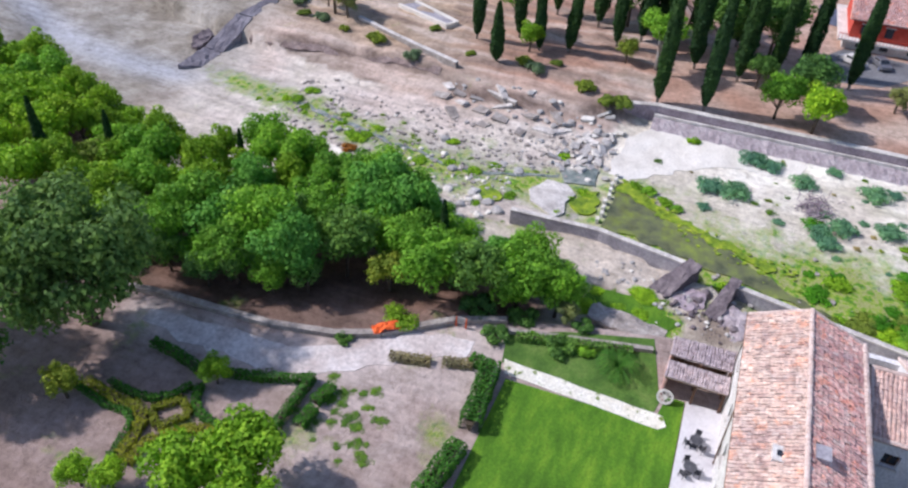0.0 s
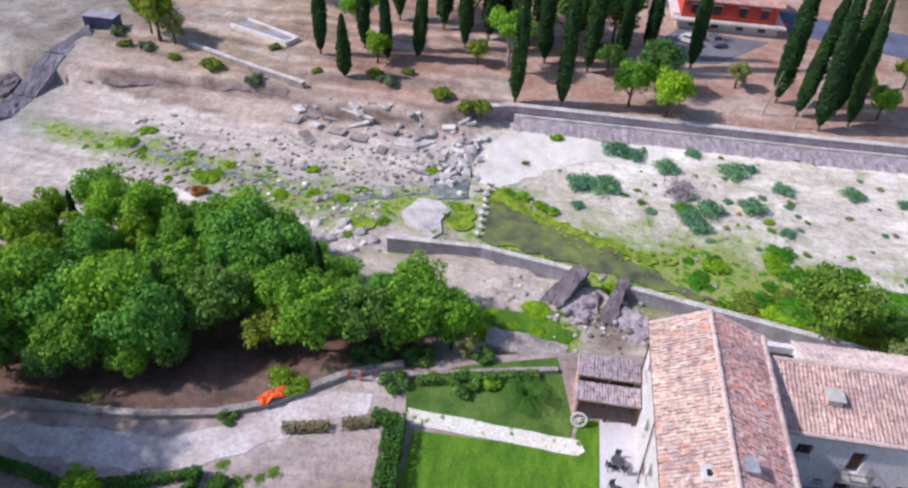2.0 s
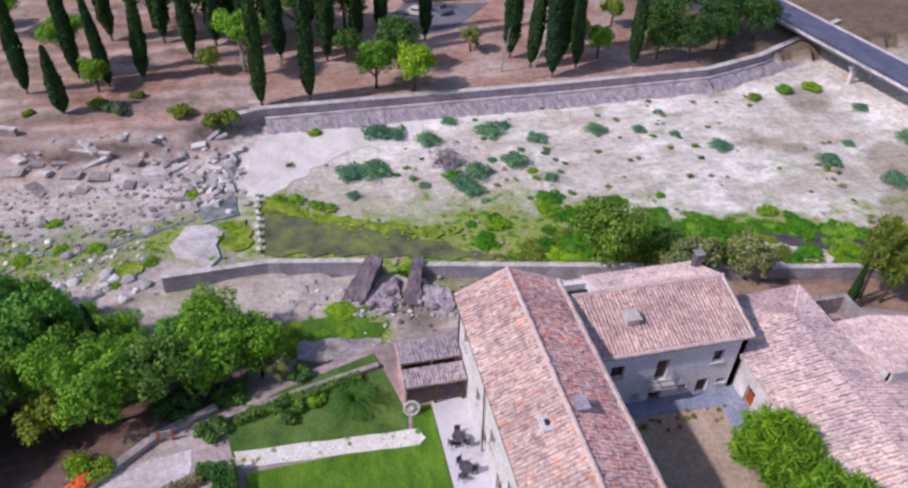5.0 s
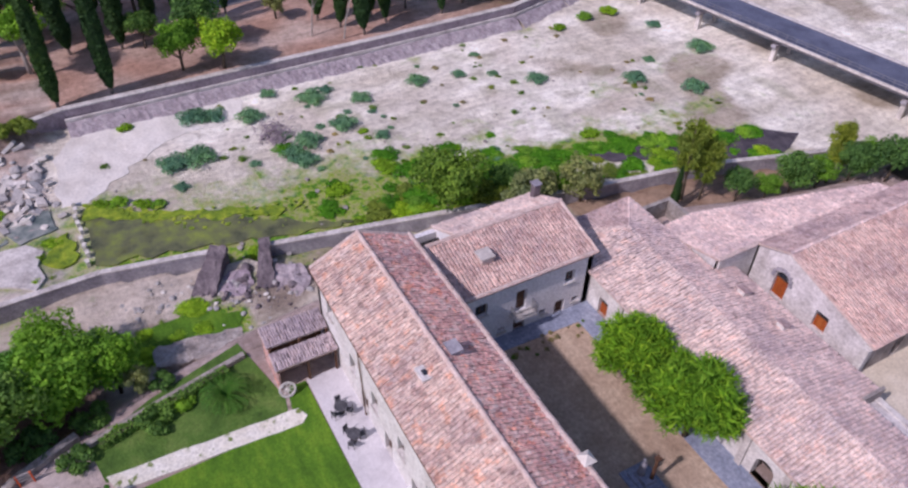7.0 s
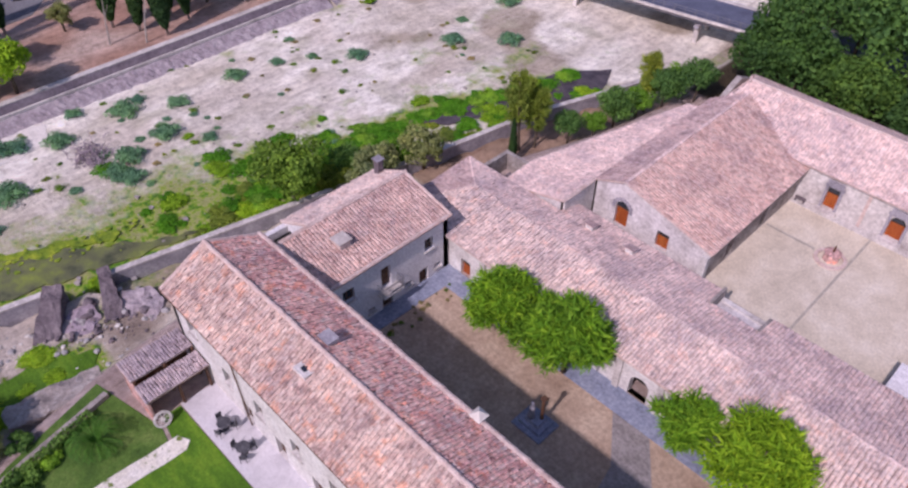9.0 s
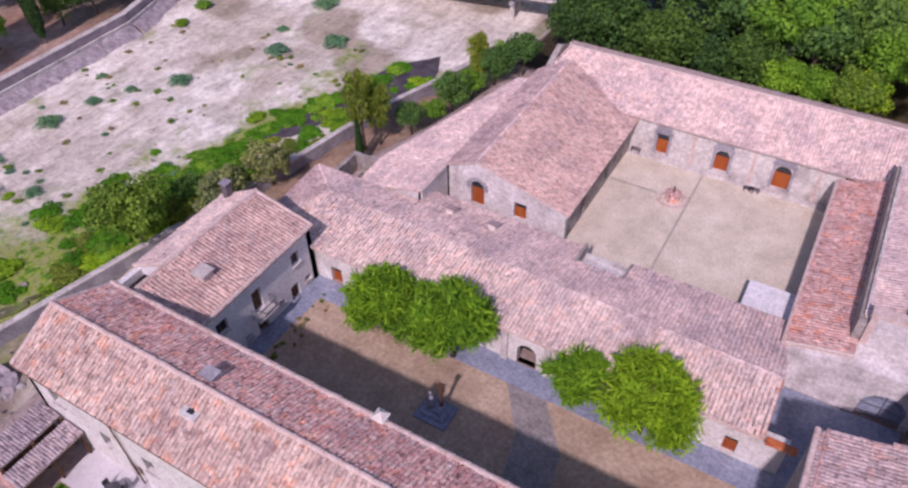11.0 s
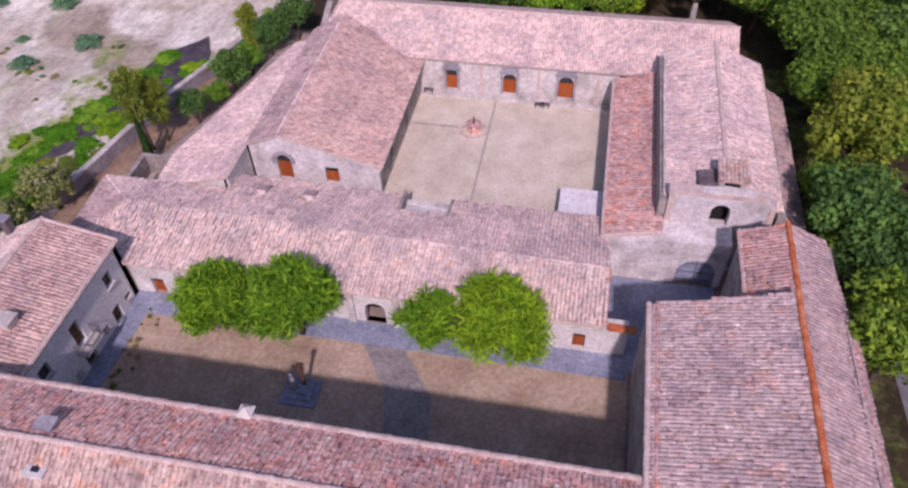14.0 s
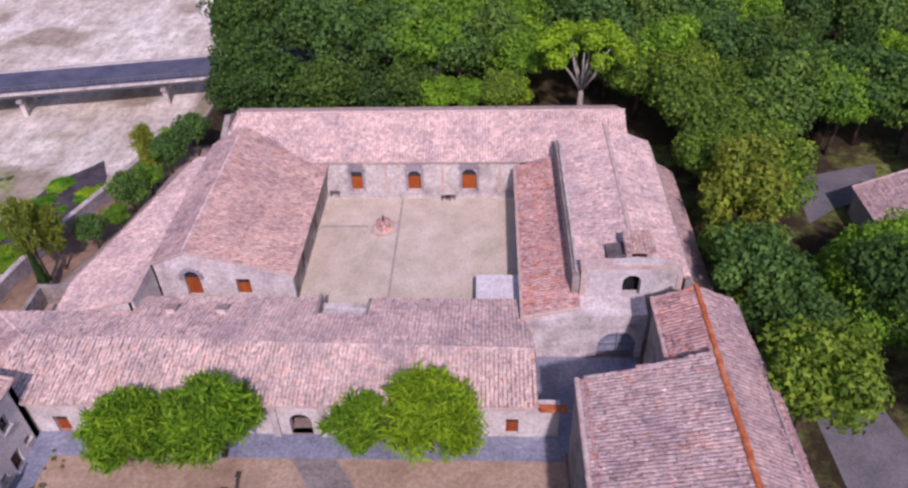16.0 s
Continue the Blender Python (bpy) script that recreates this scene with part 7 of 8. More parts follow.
# ---- cart wheel, terrace clutter, net, barrier ----
whl = thing("cart_wheel", "pale wooden cart wheel leaning on the shed", "wheel", at=(-25.4, -50.6, 0.72))
wv = Shape()
for k in range(16):
    w0, w1 = 2 * math.pi * k / 16, 2 * math.pi * (k + 1) / 16
    q = []
    for dx in (-0.06, 0.06):
        for w in (w0, w1):
            for r in (0.5, 0.66):
                q.append((dx, math.cos(w) * r, math.sin(w) * r))
    wv.add(q, [(0, 1, 3, 2), (4, 6, 7, 5), (1, 5, 7, 3), (0, 2, 6, 4)])
part("rim", wv, M_PALE, whl)
part("hub", Shape().ring_tube([(-0.14, 0, 0), (0.14, 0, 0)], [0.15, 0.15], 10), M_PALE, whl)
for k in range(8):
    w = math.pi * k / 4
    part("spoke", Shape().ring_tube([(0, math.cos(w) * 0.12, math.sin(w) * 0.12), (0, math.cos(w) * 0.52, math.sin(w) * 0.52)], [0.04, 0.035], 5), M_PALE, whl)
whl.rotation_euler = (0, -0.35, 0.0)


def garden_chair(x, y, turn, label="dark metal garden chair on the terrace"):
    c = thing("garden_chair", label, "chair", "terrace chairs", at=(x, y, 0.08))
    part("seat", Shape().box(-0.22, -0.22, 0.42, 0.22, 0.22, 0.46), M_BRONZE, c)
    part("backrest", Shape().box(-0.22, 0.18, 0.46, 0.22, 0.22, 0.9), M_BRONZE, c)
    for a in (-0.2, 0.2):
        for b in (-0.2, 0.2):
            part("leg", Shape().box(a - 0.02, b - 0.02, 0, a + 0.02, b + 0.02, 0.42), M_BRONZE, c)
    c.rotation_euler = (0, 0, turn)
    return c


def garden_table(x, y):
    c = thing("garden_table", "dark round metal garden table on the terrace", "table", "terrace tables", at=(x, y, 0.08))
    part("tabletop", Shape().ring_tube([(0, 0, 0.7), (0, 0, 0.74)], [0.5, 0.5], 16), M_BRONZE, c)
    part("stem", Shape().ring_tube([(0, 0, 0.02), (0, 0, 0.7)], [0.05, 0.04], 8), M_BRONZE, c)
    part("foot", Shape().ring_tube([(0, 0, 0), (0, 0, 0.03)], [0.28, 0.24], 12), M_BRONZE, c)


for tx, ty in ((-22.1, -47.7), (-19.5, -47.8)):
    garden_table(tx, ty)
    for k in range(3):
        w = k * 2.094 + tx
        garden_chair(tx + math.cos(w) * 0.68, ty + math.sin(w) * 0.62, w - 1.571)
net = Shape()
for i in range(9):
    for j in range(5):
        net.v.append((-1.2 + 0.3 * i, -0.5 + 0.25 * j, 0.18 + 0.35 * noise.noise(Vector((i * 0.5, j * 0.6, 4))) + 0.22 * math.exp(-((i - 4) / 2.5) ** 2)))
net.f = [(j + i * 5, j + 5 + i * 5, j + 6 + i * 5, j + 1 + i * 5) for i in range(8) for j in range(4)]
o = tagged(new("safety_net", net.mesh("safety_net", M_NET)), "crumpled bright orange safety netting on the ground", "netting")
o.modifiers.new("thickness", "SOLIDIFY").thickness = 0.05
o.location, o.rotation_euler = (-23.4, -74.2, 0.42), (0, 0, 2.3)
bar = thing("barrier", "small orange and white wooden barrier", "barrier", at=(-26.6, -68.5, 0))
for yy in (-0.45, 0.45):
    part("post", Shape().box(-0.05, yy - 0.05, -0.2, 0.05, yy + 0.05, 1.2), M_NET, bar)
for z in (0.45, 0.75, 1.05):
    part("rail", Shape().box(-0.03, -0.5, z, 0.03, 0.5, z + 0.13), M_PALE, bar)

# ---- the red villa and the neighbour's house ----
villa = thing("red_villa", "red and white villa with a tiled roof", "house", at=(-117.5, -28.5, -0.9))
part("ground_floor", Shape().box(-7, -8, -0.5, 7, 8, 1.5), M_WHITE, villa)
part("upper_floor", Shape().box(-6.5, -7.5, 1.65, 6.5, 7.5, 4.7), M_RED, villa, "red-painted upper storey")
part("balcony", Shape().box(-8, -9, 1.4, 8, 9, 1.64), M_WHITE, villa)
for yy in (-5.5, -2, 2, 5.5):
    w = part("window", Shape().box(6.5, yy - 0.6, 2.4, 6.56, yy + 0.6, 3.9), M_GLASS, villa)
    put("frame", Shape().box(6.5, yy - 0.75, 3.9, 6.62, yy + 0.75, 4.05).mesh("frame", M_WHITE), w)
    w = part("window", Shape().box(7.0, yy - 0.6, 0.4, 7.06, yy + 0.6, 1.2), M_GLASS, villa)
    put("frame", Shape().box(7.0, yy - 0.75, 1.2, 7.12, yy + 0.75, 1.32).mesh("frame", M_PALE), w)
rail = Shape()
for i in range(36):
    rail.box(7.9, -9 + i * 0.5, 1.64, 7.96, -8.94 + i * 0.5, 2.5)
rail.box(7.88, -9, 2.5, 7.98, 9, 2.58)
part("railing", rail, M_RED, villa, "red balcony railing")
roof_face(villa, [(7.2, -8.2, 4.7), (7.2, 8.2, 4.7), (0, 8.2, 7.1), (0, -8.2, 7.1)], (1, 0), M_TILE_RED, 91, 0.4)
roof_face(villa, [(-7.2, -8.2, 4.7), (-7.2, 8.2, 4.7), (0, 8.2, 7.1), (0, -8.2, 7.1)], (-1, 0), M_TILE_RED, 92, 0.4)
gable_house("neighbour_house", "small neighbouring house with a pinkish tile roof", 45.4, 54.6, -7.2, 2.2, False, 3.2, 49.8, 5.0, M_TILE_OLD, M_PLASTER, seed=95)


def parked_car(x, y, turn, colour, label):
    c = thing("car", label, "car", "parked cars", at=(x, y, height(x, y) + 0.08))
    c.rotation_euler = (0, 0, turn)
    prof = [(-2.0, 0.35), (-2.05, 0.75), (-1.5, 0.9), (-0.9, 1.4), (0.7, 1.42), (1.3, 0.92), (2.0, 0.8), (2.08, 0.4)]
    n = len(prof)
    sh = Shape().add([(px, s * (0.82 if pz < 1 else 0.66), pz) for s in (-1, 1) for px, pz in prof],
                     [tuple(range(n)), tuple(range(2 * n - 1, n - 1, -1))] + [(i, n + i, n + (i + 1) % n, (i + 1) % n) for i in range(n)])
    part("body", sh, colour, c)
    for s in (-1, 1):
        part("side_window", Shape().add([(-0.8, s * 0.79, 1.0), (0.95, s * 0.79, 1.0), (0.6, s * 0.70, 1.34), (-0.7, s * 0.70, 1.34)], [(0, 1, 2, 3)]), M_GLASS, c)
        for px in (-1.25, 1.3):
            part("wheel", Shape().ring_tube([(px, s * 0.68, 0.3), (px, s * 0.86, 0.3)], [0.31, 0.31], 12), M_ASPHALT, c)
    part("windscreen", Shape().add([(0.75, -0.6, 1.39), (0.75, 0.6, 1.39), (1.28, 0.72, 0.95), (1.28, -0.72, 0.95)], [(0, 1, 2, 3)]), M_GLASS, c)


parked_car(-104.5, -35.0, 0.9, M_WHITE, "white car parked on the villa's drive")
parked_car(-105.5, -31, 0.4, M_METAL, "silver car parked on the villa's drive")

# ---- hedges ----
def hedge(pts, width, tall, mat, label, seed):
    """A clipped hedge: leaves over the top and sides of a rounded run, woody stems inside."""
    t = thing("hedge", label, "hedge")
    r = np.random.default_rng(seed)
    P = np.array(pts, float)
    seg = np.linalg.norm(np.diff(P, axis=0), axis=1)
    cum = np.concatenate([[0], np.cumsum(seg)])
    n = int(cum[-1] * (width + 2 * tall) * 90) + 60
    d = r.uniform(-0.1, cum[-1] + 0.1, n)
    x, y = np.interp(d, cum, P[:, 0]), np.interp(d, cum, P[:, 1])
    i = np.clip(np.searchsorted(cum, d) - 1, 0, len(seg) - 1)
    way = np.diff(P, axis=0) / seg[:, None]
    side = np.stack([-way[i, 1], way[i, 0]], 1)
    girth = width / 2 + tall
    q = r.uniform(-girth, girth, n)
    over = np.clip(q, -width / 2, width / 2)
    wavy = np.array([0.12 * noise.noise(Vector((a * 1.1, b * 1.1, seed))) for a, b in zip(x, y)])
    up = np.maximum(0.05, tall * (1 + wavy) - np.abs(q - over)) + r.normal(0, 0.035, n)
    outw = over * (1 + wavy) + r.normal(0, 0.045, n)
    z0 = np.array([height(a, b) for a, b in zip(x, y)])
    p = np.stack([x + side[:, 0] * outw, y + side[:, 1] * outw, z0 + up], 1)
    on_top = np.abs(q) < width / 2
    nn = np.where(on_top[:, None], np.array([0, 0, 1.0]), np.concatenate([side * np.sign(q)[:, None], np.full((n, 1), 0.25)], 1))
    nn = nn + r.normal(0, 0.45, (n, 3))
    nn /= np.linalg.norm(nn, axis=1)[:, None]
    tt = np.cross(nn, r.normal(size=(n, 3)))
    tt /= np.linalg.norm(tt, axis=1)[:, None]
    bb = np.cross(nn, tt)
    s = 0.17 * r.uniform(0.6, 1.4, n)[:, None]
    v = np.stack([p - tt * s * 0.6, p + tt * s * 0.4 + bb * s * 0.46, p + tt * s * 0.4 - bb * s * 0.46], 1).reshape(-1, 3)
    put("foliage", mesh_of("foliage", v.tolist(), np.arange(n * 3).reshape(-1, 3).tolist(), mat), t)
    sh = Shape()
    for k in np.arange(0.1, cum[-1], 0.35):
        cx, cy = float(np.interp(k, cum, P[:, 0])), float(np.interp(k, cum, P[:, 1]))
        z = height(cx, cy)
        sh.ring_tube([(cx, cy, z - 0.1), (cx, cy, z + tall * 0.8)], [0.05, width * 0.28], 6)
    part("woody_core", sh, M_BARK, t)
    return t


LAWN_HEDGES = [
    ([(-23.0, -64.4), (-16.6, -63.9)], 1.5, 1.4, L_HEDGE, "clipped dark green hedge beside the lawn"),
    ([(-14.6, -64.0), (-9.5, -64.9), (-4, -65.2)], 1.4, 1.3, L_HEDGE, "clipped dark green hedge beside the lawn"),
    ([(-23.2, -66.2), (-22.9, -64.6)], 0.9, 0.9, L_HEDGE, "short dark green hedge by the straw path"),
    ([(-20.8, -72.6), (-21.6, -69.3)], 0.8, 0.6, L_DRY, "low dry brownish hedge on bare soil"),
    ([(-22.0, -68.3), (-22.7, -66.0)], 0.8, 0.6, L_DRY, "low dry brownish hedge on bare soil"),
    ([(-27.2, -63.6), (-28.4, -59.0), (-29.6, -54.0)], 0.7, 0.7, L_DARK, "shaggy dark green hedge along the grass"),
]
BED_HEDGES = [
    ([(-16.2, -77.2), (-10.4, -77.3)], 0.6, 0.9, L_HEDGE, "clipped dark green parterre hedge"),
    ([(-15.9, -75.2), (-14.0, -75.8)], 0.9, 0.8, L_HEDGE, "clipped dark green parterre hedge"),
    ([(-13.4, -75.5), (-11.6, -75.8)], 0.9, 0.8, L_HEDGE, "clipped dark green parterre hedge"),
    ([(-13.7, -84.0), (-14.6, -80.6), (-16.0, -77.2)], 0.55, 0.7, L_HEDGE, "clipped green parterre hedge"),
    ([(-14.2, -91.2), (-14.0, -88.7), (-13.3, -85.9)], 0.8, 0.6, L_HEDGE, "clipped green parterre hedge"),
]
BOX_HEDGES = [
    ([(-9.5, -91.5), (-9.2, -89.0), (-9.4, -87.4), (-10.3, -86.1), (-11.7, -85.5)], 0.55, 0.5, L_HEDGE, "curved clipped parterre hedge"),
    ([(-8.8, -93.2), (-8.2, -89.8), (-8.3, -87.8), (-7.5, -86.7), (-5.9, -86.4), (-4.0, -86.0)], 0.8, 0.5, L_YHEDGE, "yellowish clipped box hedge of the parterre"),
    ([(-8.2, -93.8), (-7.5, -90.2), (-7.6, -88.3), (-7.0, -87.4), (-5.6, -87.0), (-3.6, -86.6)], 0.45, 0.45, L_HEDGE, "curved clipped parterre hedge"),
    ([(-3.9, -85.2), (-5.4, -85.3), (-6.6, -84.8), (-7.7, -83.6), (-8.4, -82.5), (-9.0, -80.6)], 0.75, 0.5, L_YHEDGE, "yellowish clipped box hedge of the parterre"),
    ([(-12.0, -84.9), (-10.5, -84.3), (-9.6, -83.1), (-9.2, -81.5), (-9.4, -80.0)], 0.6, 0.5, L_HEDGE, "curved clipped parterre hedge"),
    ([(-8.6, -86.8), (-10.2, -85.3)], 0.5, 0.45, L_YHEDGE, "yellowish clipped box hedge round the bed"),
    ([(-10.2, -85.2), (-9.3, -83.9)], 0.5, 0.45, L_YHEDGE, "yellowish clipped box hedge round the bed"),
    ([(-9.2, -83.9), (-7.4, -85.3)], 0.5, 0.45, L_YHEDGE, "yellowish clipped box hedge round the bed"),
    ([(-7.4, -85.4), (-8.5, -86.8)], 0.5, 0.45, L_YHEDGE, "yellowish clipped box hedge round the bed"),
]
for k, (pts, width, tall, mat, lab) in enumerate(LAWN_HEDGES + BED_HEDGES + BOX_HEDGES):
    hedge(pts, width, tall, mat, lab, 101 + k)

# ---- trees ----
tree_kind("broad_a", 1, 7.5, 6.8, L_GREEN, 4600, 0.28, 38, clump=(0.10, 0.21), reach=(0.72, 1.12))
tree_kind("broad_b", 2, 8.5, 7.2, L_GREEN, 4800, 0.28, 40, clump=(0.10, 0.21), reach=(0.72, 1.12))
tree_kind("broad_c", 3, 6.5, 6.2, L_BRIGHT, 3600, 0.28, 36, clump=(0.10, 0.21), reach=(0.72, 1.12))
tree_kind("dark_a", 4, 9.0, 7.7, L_DARK, 3300, 0.335, 38, clump=(0.10, 0.21), reach=(0.72, 1.12))
tree_kind("dark_b", 5, 11.0, 8.4, L_DARK, 3500, 0.375, 40, low=0.18, clump=(0.10, 0.21), reach=(0.72, 1.12))
tree_kind("olive_a", 6, 6.0, 5.5, L_OLIVE, 2400, 0.28, 44, clump=(0.08, 0.18), reach=(0.45, 1.25))
tree_kind("court", 7, 8.2, 7.4, L_COURT, 8600, 0.27, 76, low=0.12, clump=(0.07, 0.16), reach=(0.35, 1.25), spiky=True)
tree_kind("court_olive", 27, 6.2, 5.2, L_COURT, 5000, 0.26, 54, low=0.12, clump=(0.07, 0.16), reach=(0.35, 1.25), spiky=True)
tree_kind("court_bright", 28, 8.4, 7.8, L_SUNNY, 9400, 0.27, 80, low=0.12, clump=(0.07, 0.16), reach=(0.35, 1.25), spiky=True)
tree_kind("dark_big", 29, 12.0, 15.0, L_HOLM, 14000, 0.36, 110, 0.4, 0.1, clump=(0.06, 0.12), reach=(0.55, 1.15))
tree_kind("cool", 34, 8.5, 7.0, L_SPRUCE, 4600, 0.28, 38, clump=(0.10, 0.21), reach=(0.72, 1.12))
tree_kind("yellow", 35, 8.0, 5.4, L_YELLOW, 3200, 0.26, 34, low=0.1, clump=(0.10, 0.21), reach=(0.72, 1.12))
tree_kind("olive_tall", 43, 8.0, 6.4, L_OLIVE, 5200, 0.26, 60, low=0.1, clump=(0.09, 0.18), reach=(0.6, 1.15))
tree_kind("park", 45, 9.5, 7.8, L_PARK, 3600, 0.335, 40, low=0.14, clump=(0.10, 0.21), reach=(0.7, 1.14))
tree_kind("lane", 31, 8.5, 7.6, L_LANE, 4500, 0.295, 36, clump=(0.10, 0.21), reach=(0.72, 1.12))
tree_kind("thin", 8, 8.0, 3.2, L_THIN, 2300, 0.21, 64, trunk=0.12, low=0.0, clump=(0.07, 0.17), reach=(0.3, 1.35), spiky=True)
tree_kind("grey", 9, 5.5, 5.0, L_GREY, 2200, 0.26, 40, low=0.1, clump=(0.08, 0.18), reach=(0.4, 1.25))
tree_kind("pine", 10, 10.0, 8.0, L_GREEN, 3600, 0.34, 30, 0.26, 0.5, M_PALEBARK, clump=(0.10, 0.2))
cypress_kind("cypress_a", 11, 19.0, 1.95)
cypress_kind("cypress_b", 12, 14.0, 1.75)
cypress_kind("cypress_c", 13, 21.0, 2.25)
cypress_kind("cypress_small", 33, 9.0, 1.9, leaves=3600)
shrub_kind("bush_teal", 14, 4.4, 1.5, L_TEAL, 1200, 0.24, 16)
shrub_kind("bush_green", 15, 3.4, 1.8, L_GREEN, 1000, 0.26, 14)
shrub_kind("bush_bright", 16, 3.6, 1.4, L_BRIGHT, 1000, 0.26, 14)
shrub_kind("bush_olive", 17, 3.0, 1.5, L_OLIVE, 800, 0.25, 12)
shrub_kind("bush_dusty", 44, 3.2, 1.6, L_DUSTY, 900, 0.24, 14)
shrub_kind("bush_yellow", 40, 3.8, 0.9, L_YELLOW, 900, 0.22, 16)
shrub_kind("bush_dark", 39, 3.4, 1.7, L_DARK, 1000, 0.26, 16)
shrub_kind("bush_lush", 38, 3.6, 1.4, L_LUSH, 800, 0.26, 14)
shrub_kind("bush_rust", 36, 3.0, 1.2, L_RUST, 700, 0.24, 12)
shrub_kind("tuft", 18, 1.2, 0.5, L_DRY, 220, 0.16, 7)
shrub_kind("tuft_green", 19, 1.6, 0.5, L_WEED, 300, 0.13, 12)
shrub_kind("tuft_olive", 20, 1.6, 0.45, L_OLIVE, 240, 0.13, 12)
shrub_kind("tuft_teal", 21, 1.8, 0.6, L_TEAL, 320, 0.16, 12)

# an umbrella pine: bare forked trunk below a flat crown
_rng = np.random.default_rng(41)
_sh = Shape().ring_tube([(0, 0, -0.3), (0.1, 0.0, 2.2), (0.3, 0.1, 3.6)], [0.32, 0.26, 0.2], 8)
_cs, _rs = [], []
for _i in range(7):
    _w = 0.9 * _i
    _tip = (math.cos(_w) * 2.4 * (0.5 + 0.5 * (_i % 2)), math.sin(_w) * 2.4 * (0.5 + 0.5 * (_i % 2)), 7.0 + 0.5 * (_i % 3))
    _sh.ring_tube([(0.3, 0.1, 3.5), (_tip[0] * 0.5 + 0.1, _tip[1] * 0.5, 5.4), _tip], [0.16, 0.11, 0.04], 6)
for _i in range(34):
    _w, _k = _rng.uniform(0, 6.283), math.sqrt(_rng.uniform(0, 1)) * 3.5
    _cs.append((math.cos(_w) * _k, math.sin(_w) * _k, 8.4 - 0.1 * _k * _k + _rng.uniform(-0.3, 0.4)))
    _rs.append(_rng.uniform(0.5, 0.95))
_v, _f = leaf_cloud(_cs, _rs, 3600, 0.26, 42, flat=0.8, top=0.3)
TREES["umbrella"] = (_sh.mesh("umbrella_trunk", M_PALEBARK, True), mesh_of("umbrella_crown", _v, _f, L_BRIGHT))

# courtyard trees
for x, y, s, key in ((-14.6, -27.0, 0.92, "court"), (-11.4, -26.7, 0.8, "court"), (-8.6, -26.6, 1.0, "court"), (6.2, -26.0, 1.0, "court_bright"), (1.4, -26.0, 1.04, "court_olive")):
    plant("tree", key, x, y, 0.0, "leafy bright green tree in the front courtyard", "tree", s, None, 0.86, "courtyard trees")
rng = random.Random(8)
for i in range(34):
    x, y = -21.3 + rng.uniform(-0.2, 1.4), rng.uniform(-37.5, -26)
    plant("weed_tuft", "tuft" if i % 3 else "tuft_green", x, y, 0.02, "dry weeds in the courtyard earth", "weeds", rng.uniform(0.2, 0.5), group="courtyard weeds")

# the wood on the near bank, out to a ragged line above the river
RIVERSIDE = [(-146, -52), (-126, -46), (-110, -40.5), (-100, -41), (-92, -43), (-86, -42), (-82, -41), (-79, -37.5), (-76.5, -35.5), (-73.5, -34), (-71, -34), (-69, -35.5), (-65, -36), (-60, -35)]
wood, tries = [], 0
while len(wood) < 104 and tries < 6000:
    tries += 1
    y = rng.uniform(-146, -57)
    e = along(BANK, y)
    x = rng.uniform(float(np.interp(y, [p[0] for p in RIVERSIDE], [p[1] for p in RIVERSIDE])), e - 2.6)
    if (x + 25.5) ** 2 + (y + 80.5) ** 2 < 4.0**2:
        continue
    if y > -60.5:
        continue
    if any((x - a) ** 2 + (y - b) ** 2 < 3.5**2 for a, b in wood):
        continue
    wood.append((x, y))
for x, y in wood:
    u = rng.random()
    if y < -98:
        key = "yellow" if u < 0.55 else ("broad_c" if u < 0.85 else "broad_a")
    elif y > -78:
        key = "broad_a" if u < 0.5 else ("broad_b" if u < 0.8 else "dark_a")
    else:
        key = "broad_b" if u < 0.32 else ("broad_a" if u < 0.56 else ("yellow" if u < 0.70 else ("dark_a" if u < 0.78 else ("cool" if u < 0.88 else "broad_c"))))
    if y > -98 and x > along(BANK, y) - 11:
        key = "dark_a" if u < 0.22 else ("cool" if u < 0.30 else ("broad_b" if u < 0.7 else ("broad_a" if u < 0.9 else "olive_a")))
    s = rng.uniform(0.75, 1.1)
    if y > -72:
        s *= 0.74
    plant("tree", key, x, y, height(x, y) - 0.1, "dense green tree in the riverside wood", "tree", s, None, rng.uniform(0.85, 1.1), "riverside wood")
for x, y, s in ((-22.0, -104, 1.1), (-8.0, -107, 1.2), (-4.5, -100.5, 1.0), (-27.0, -109, 1.0), (-15.5, -108, 1.0)):
    plant("tree", "dark_b" if x > -10 else "broad_c", x, y, 0, "large leafy tree standing by the garden", "tree", s * 0.95, None, 0.85, "garden trees")
plant("tree", "dark_big", -14.2, -97.4, 0, "very large dark round evergreen tree by the garden", "tree", 1.08, 0.4, 1.12)
for x, y, s, key in ((-6.0, -75.9, 1.15, "broad_c"), (-3.4, -79.0, 1.1, "broad_c"), (-1.4, -87.0, 0.5, "broad_c"), (-2.0, -84.6, 0.5, "broad_c"), (-12.8, -83.9, 0.5, "broad_c"), (-7.0, -93.5, 0.6, "olive_a"), (-2.8, -74.4, 1.0, "broad_c")):
    plant("tree", key, x, y, 0, "young light green garden tree", "tree", s, None, 0.9, "garden trees")
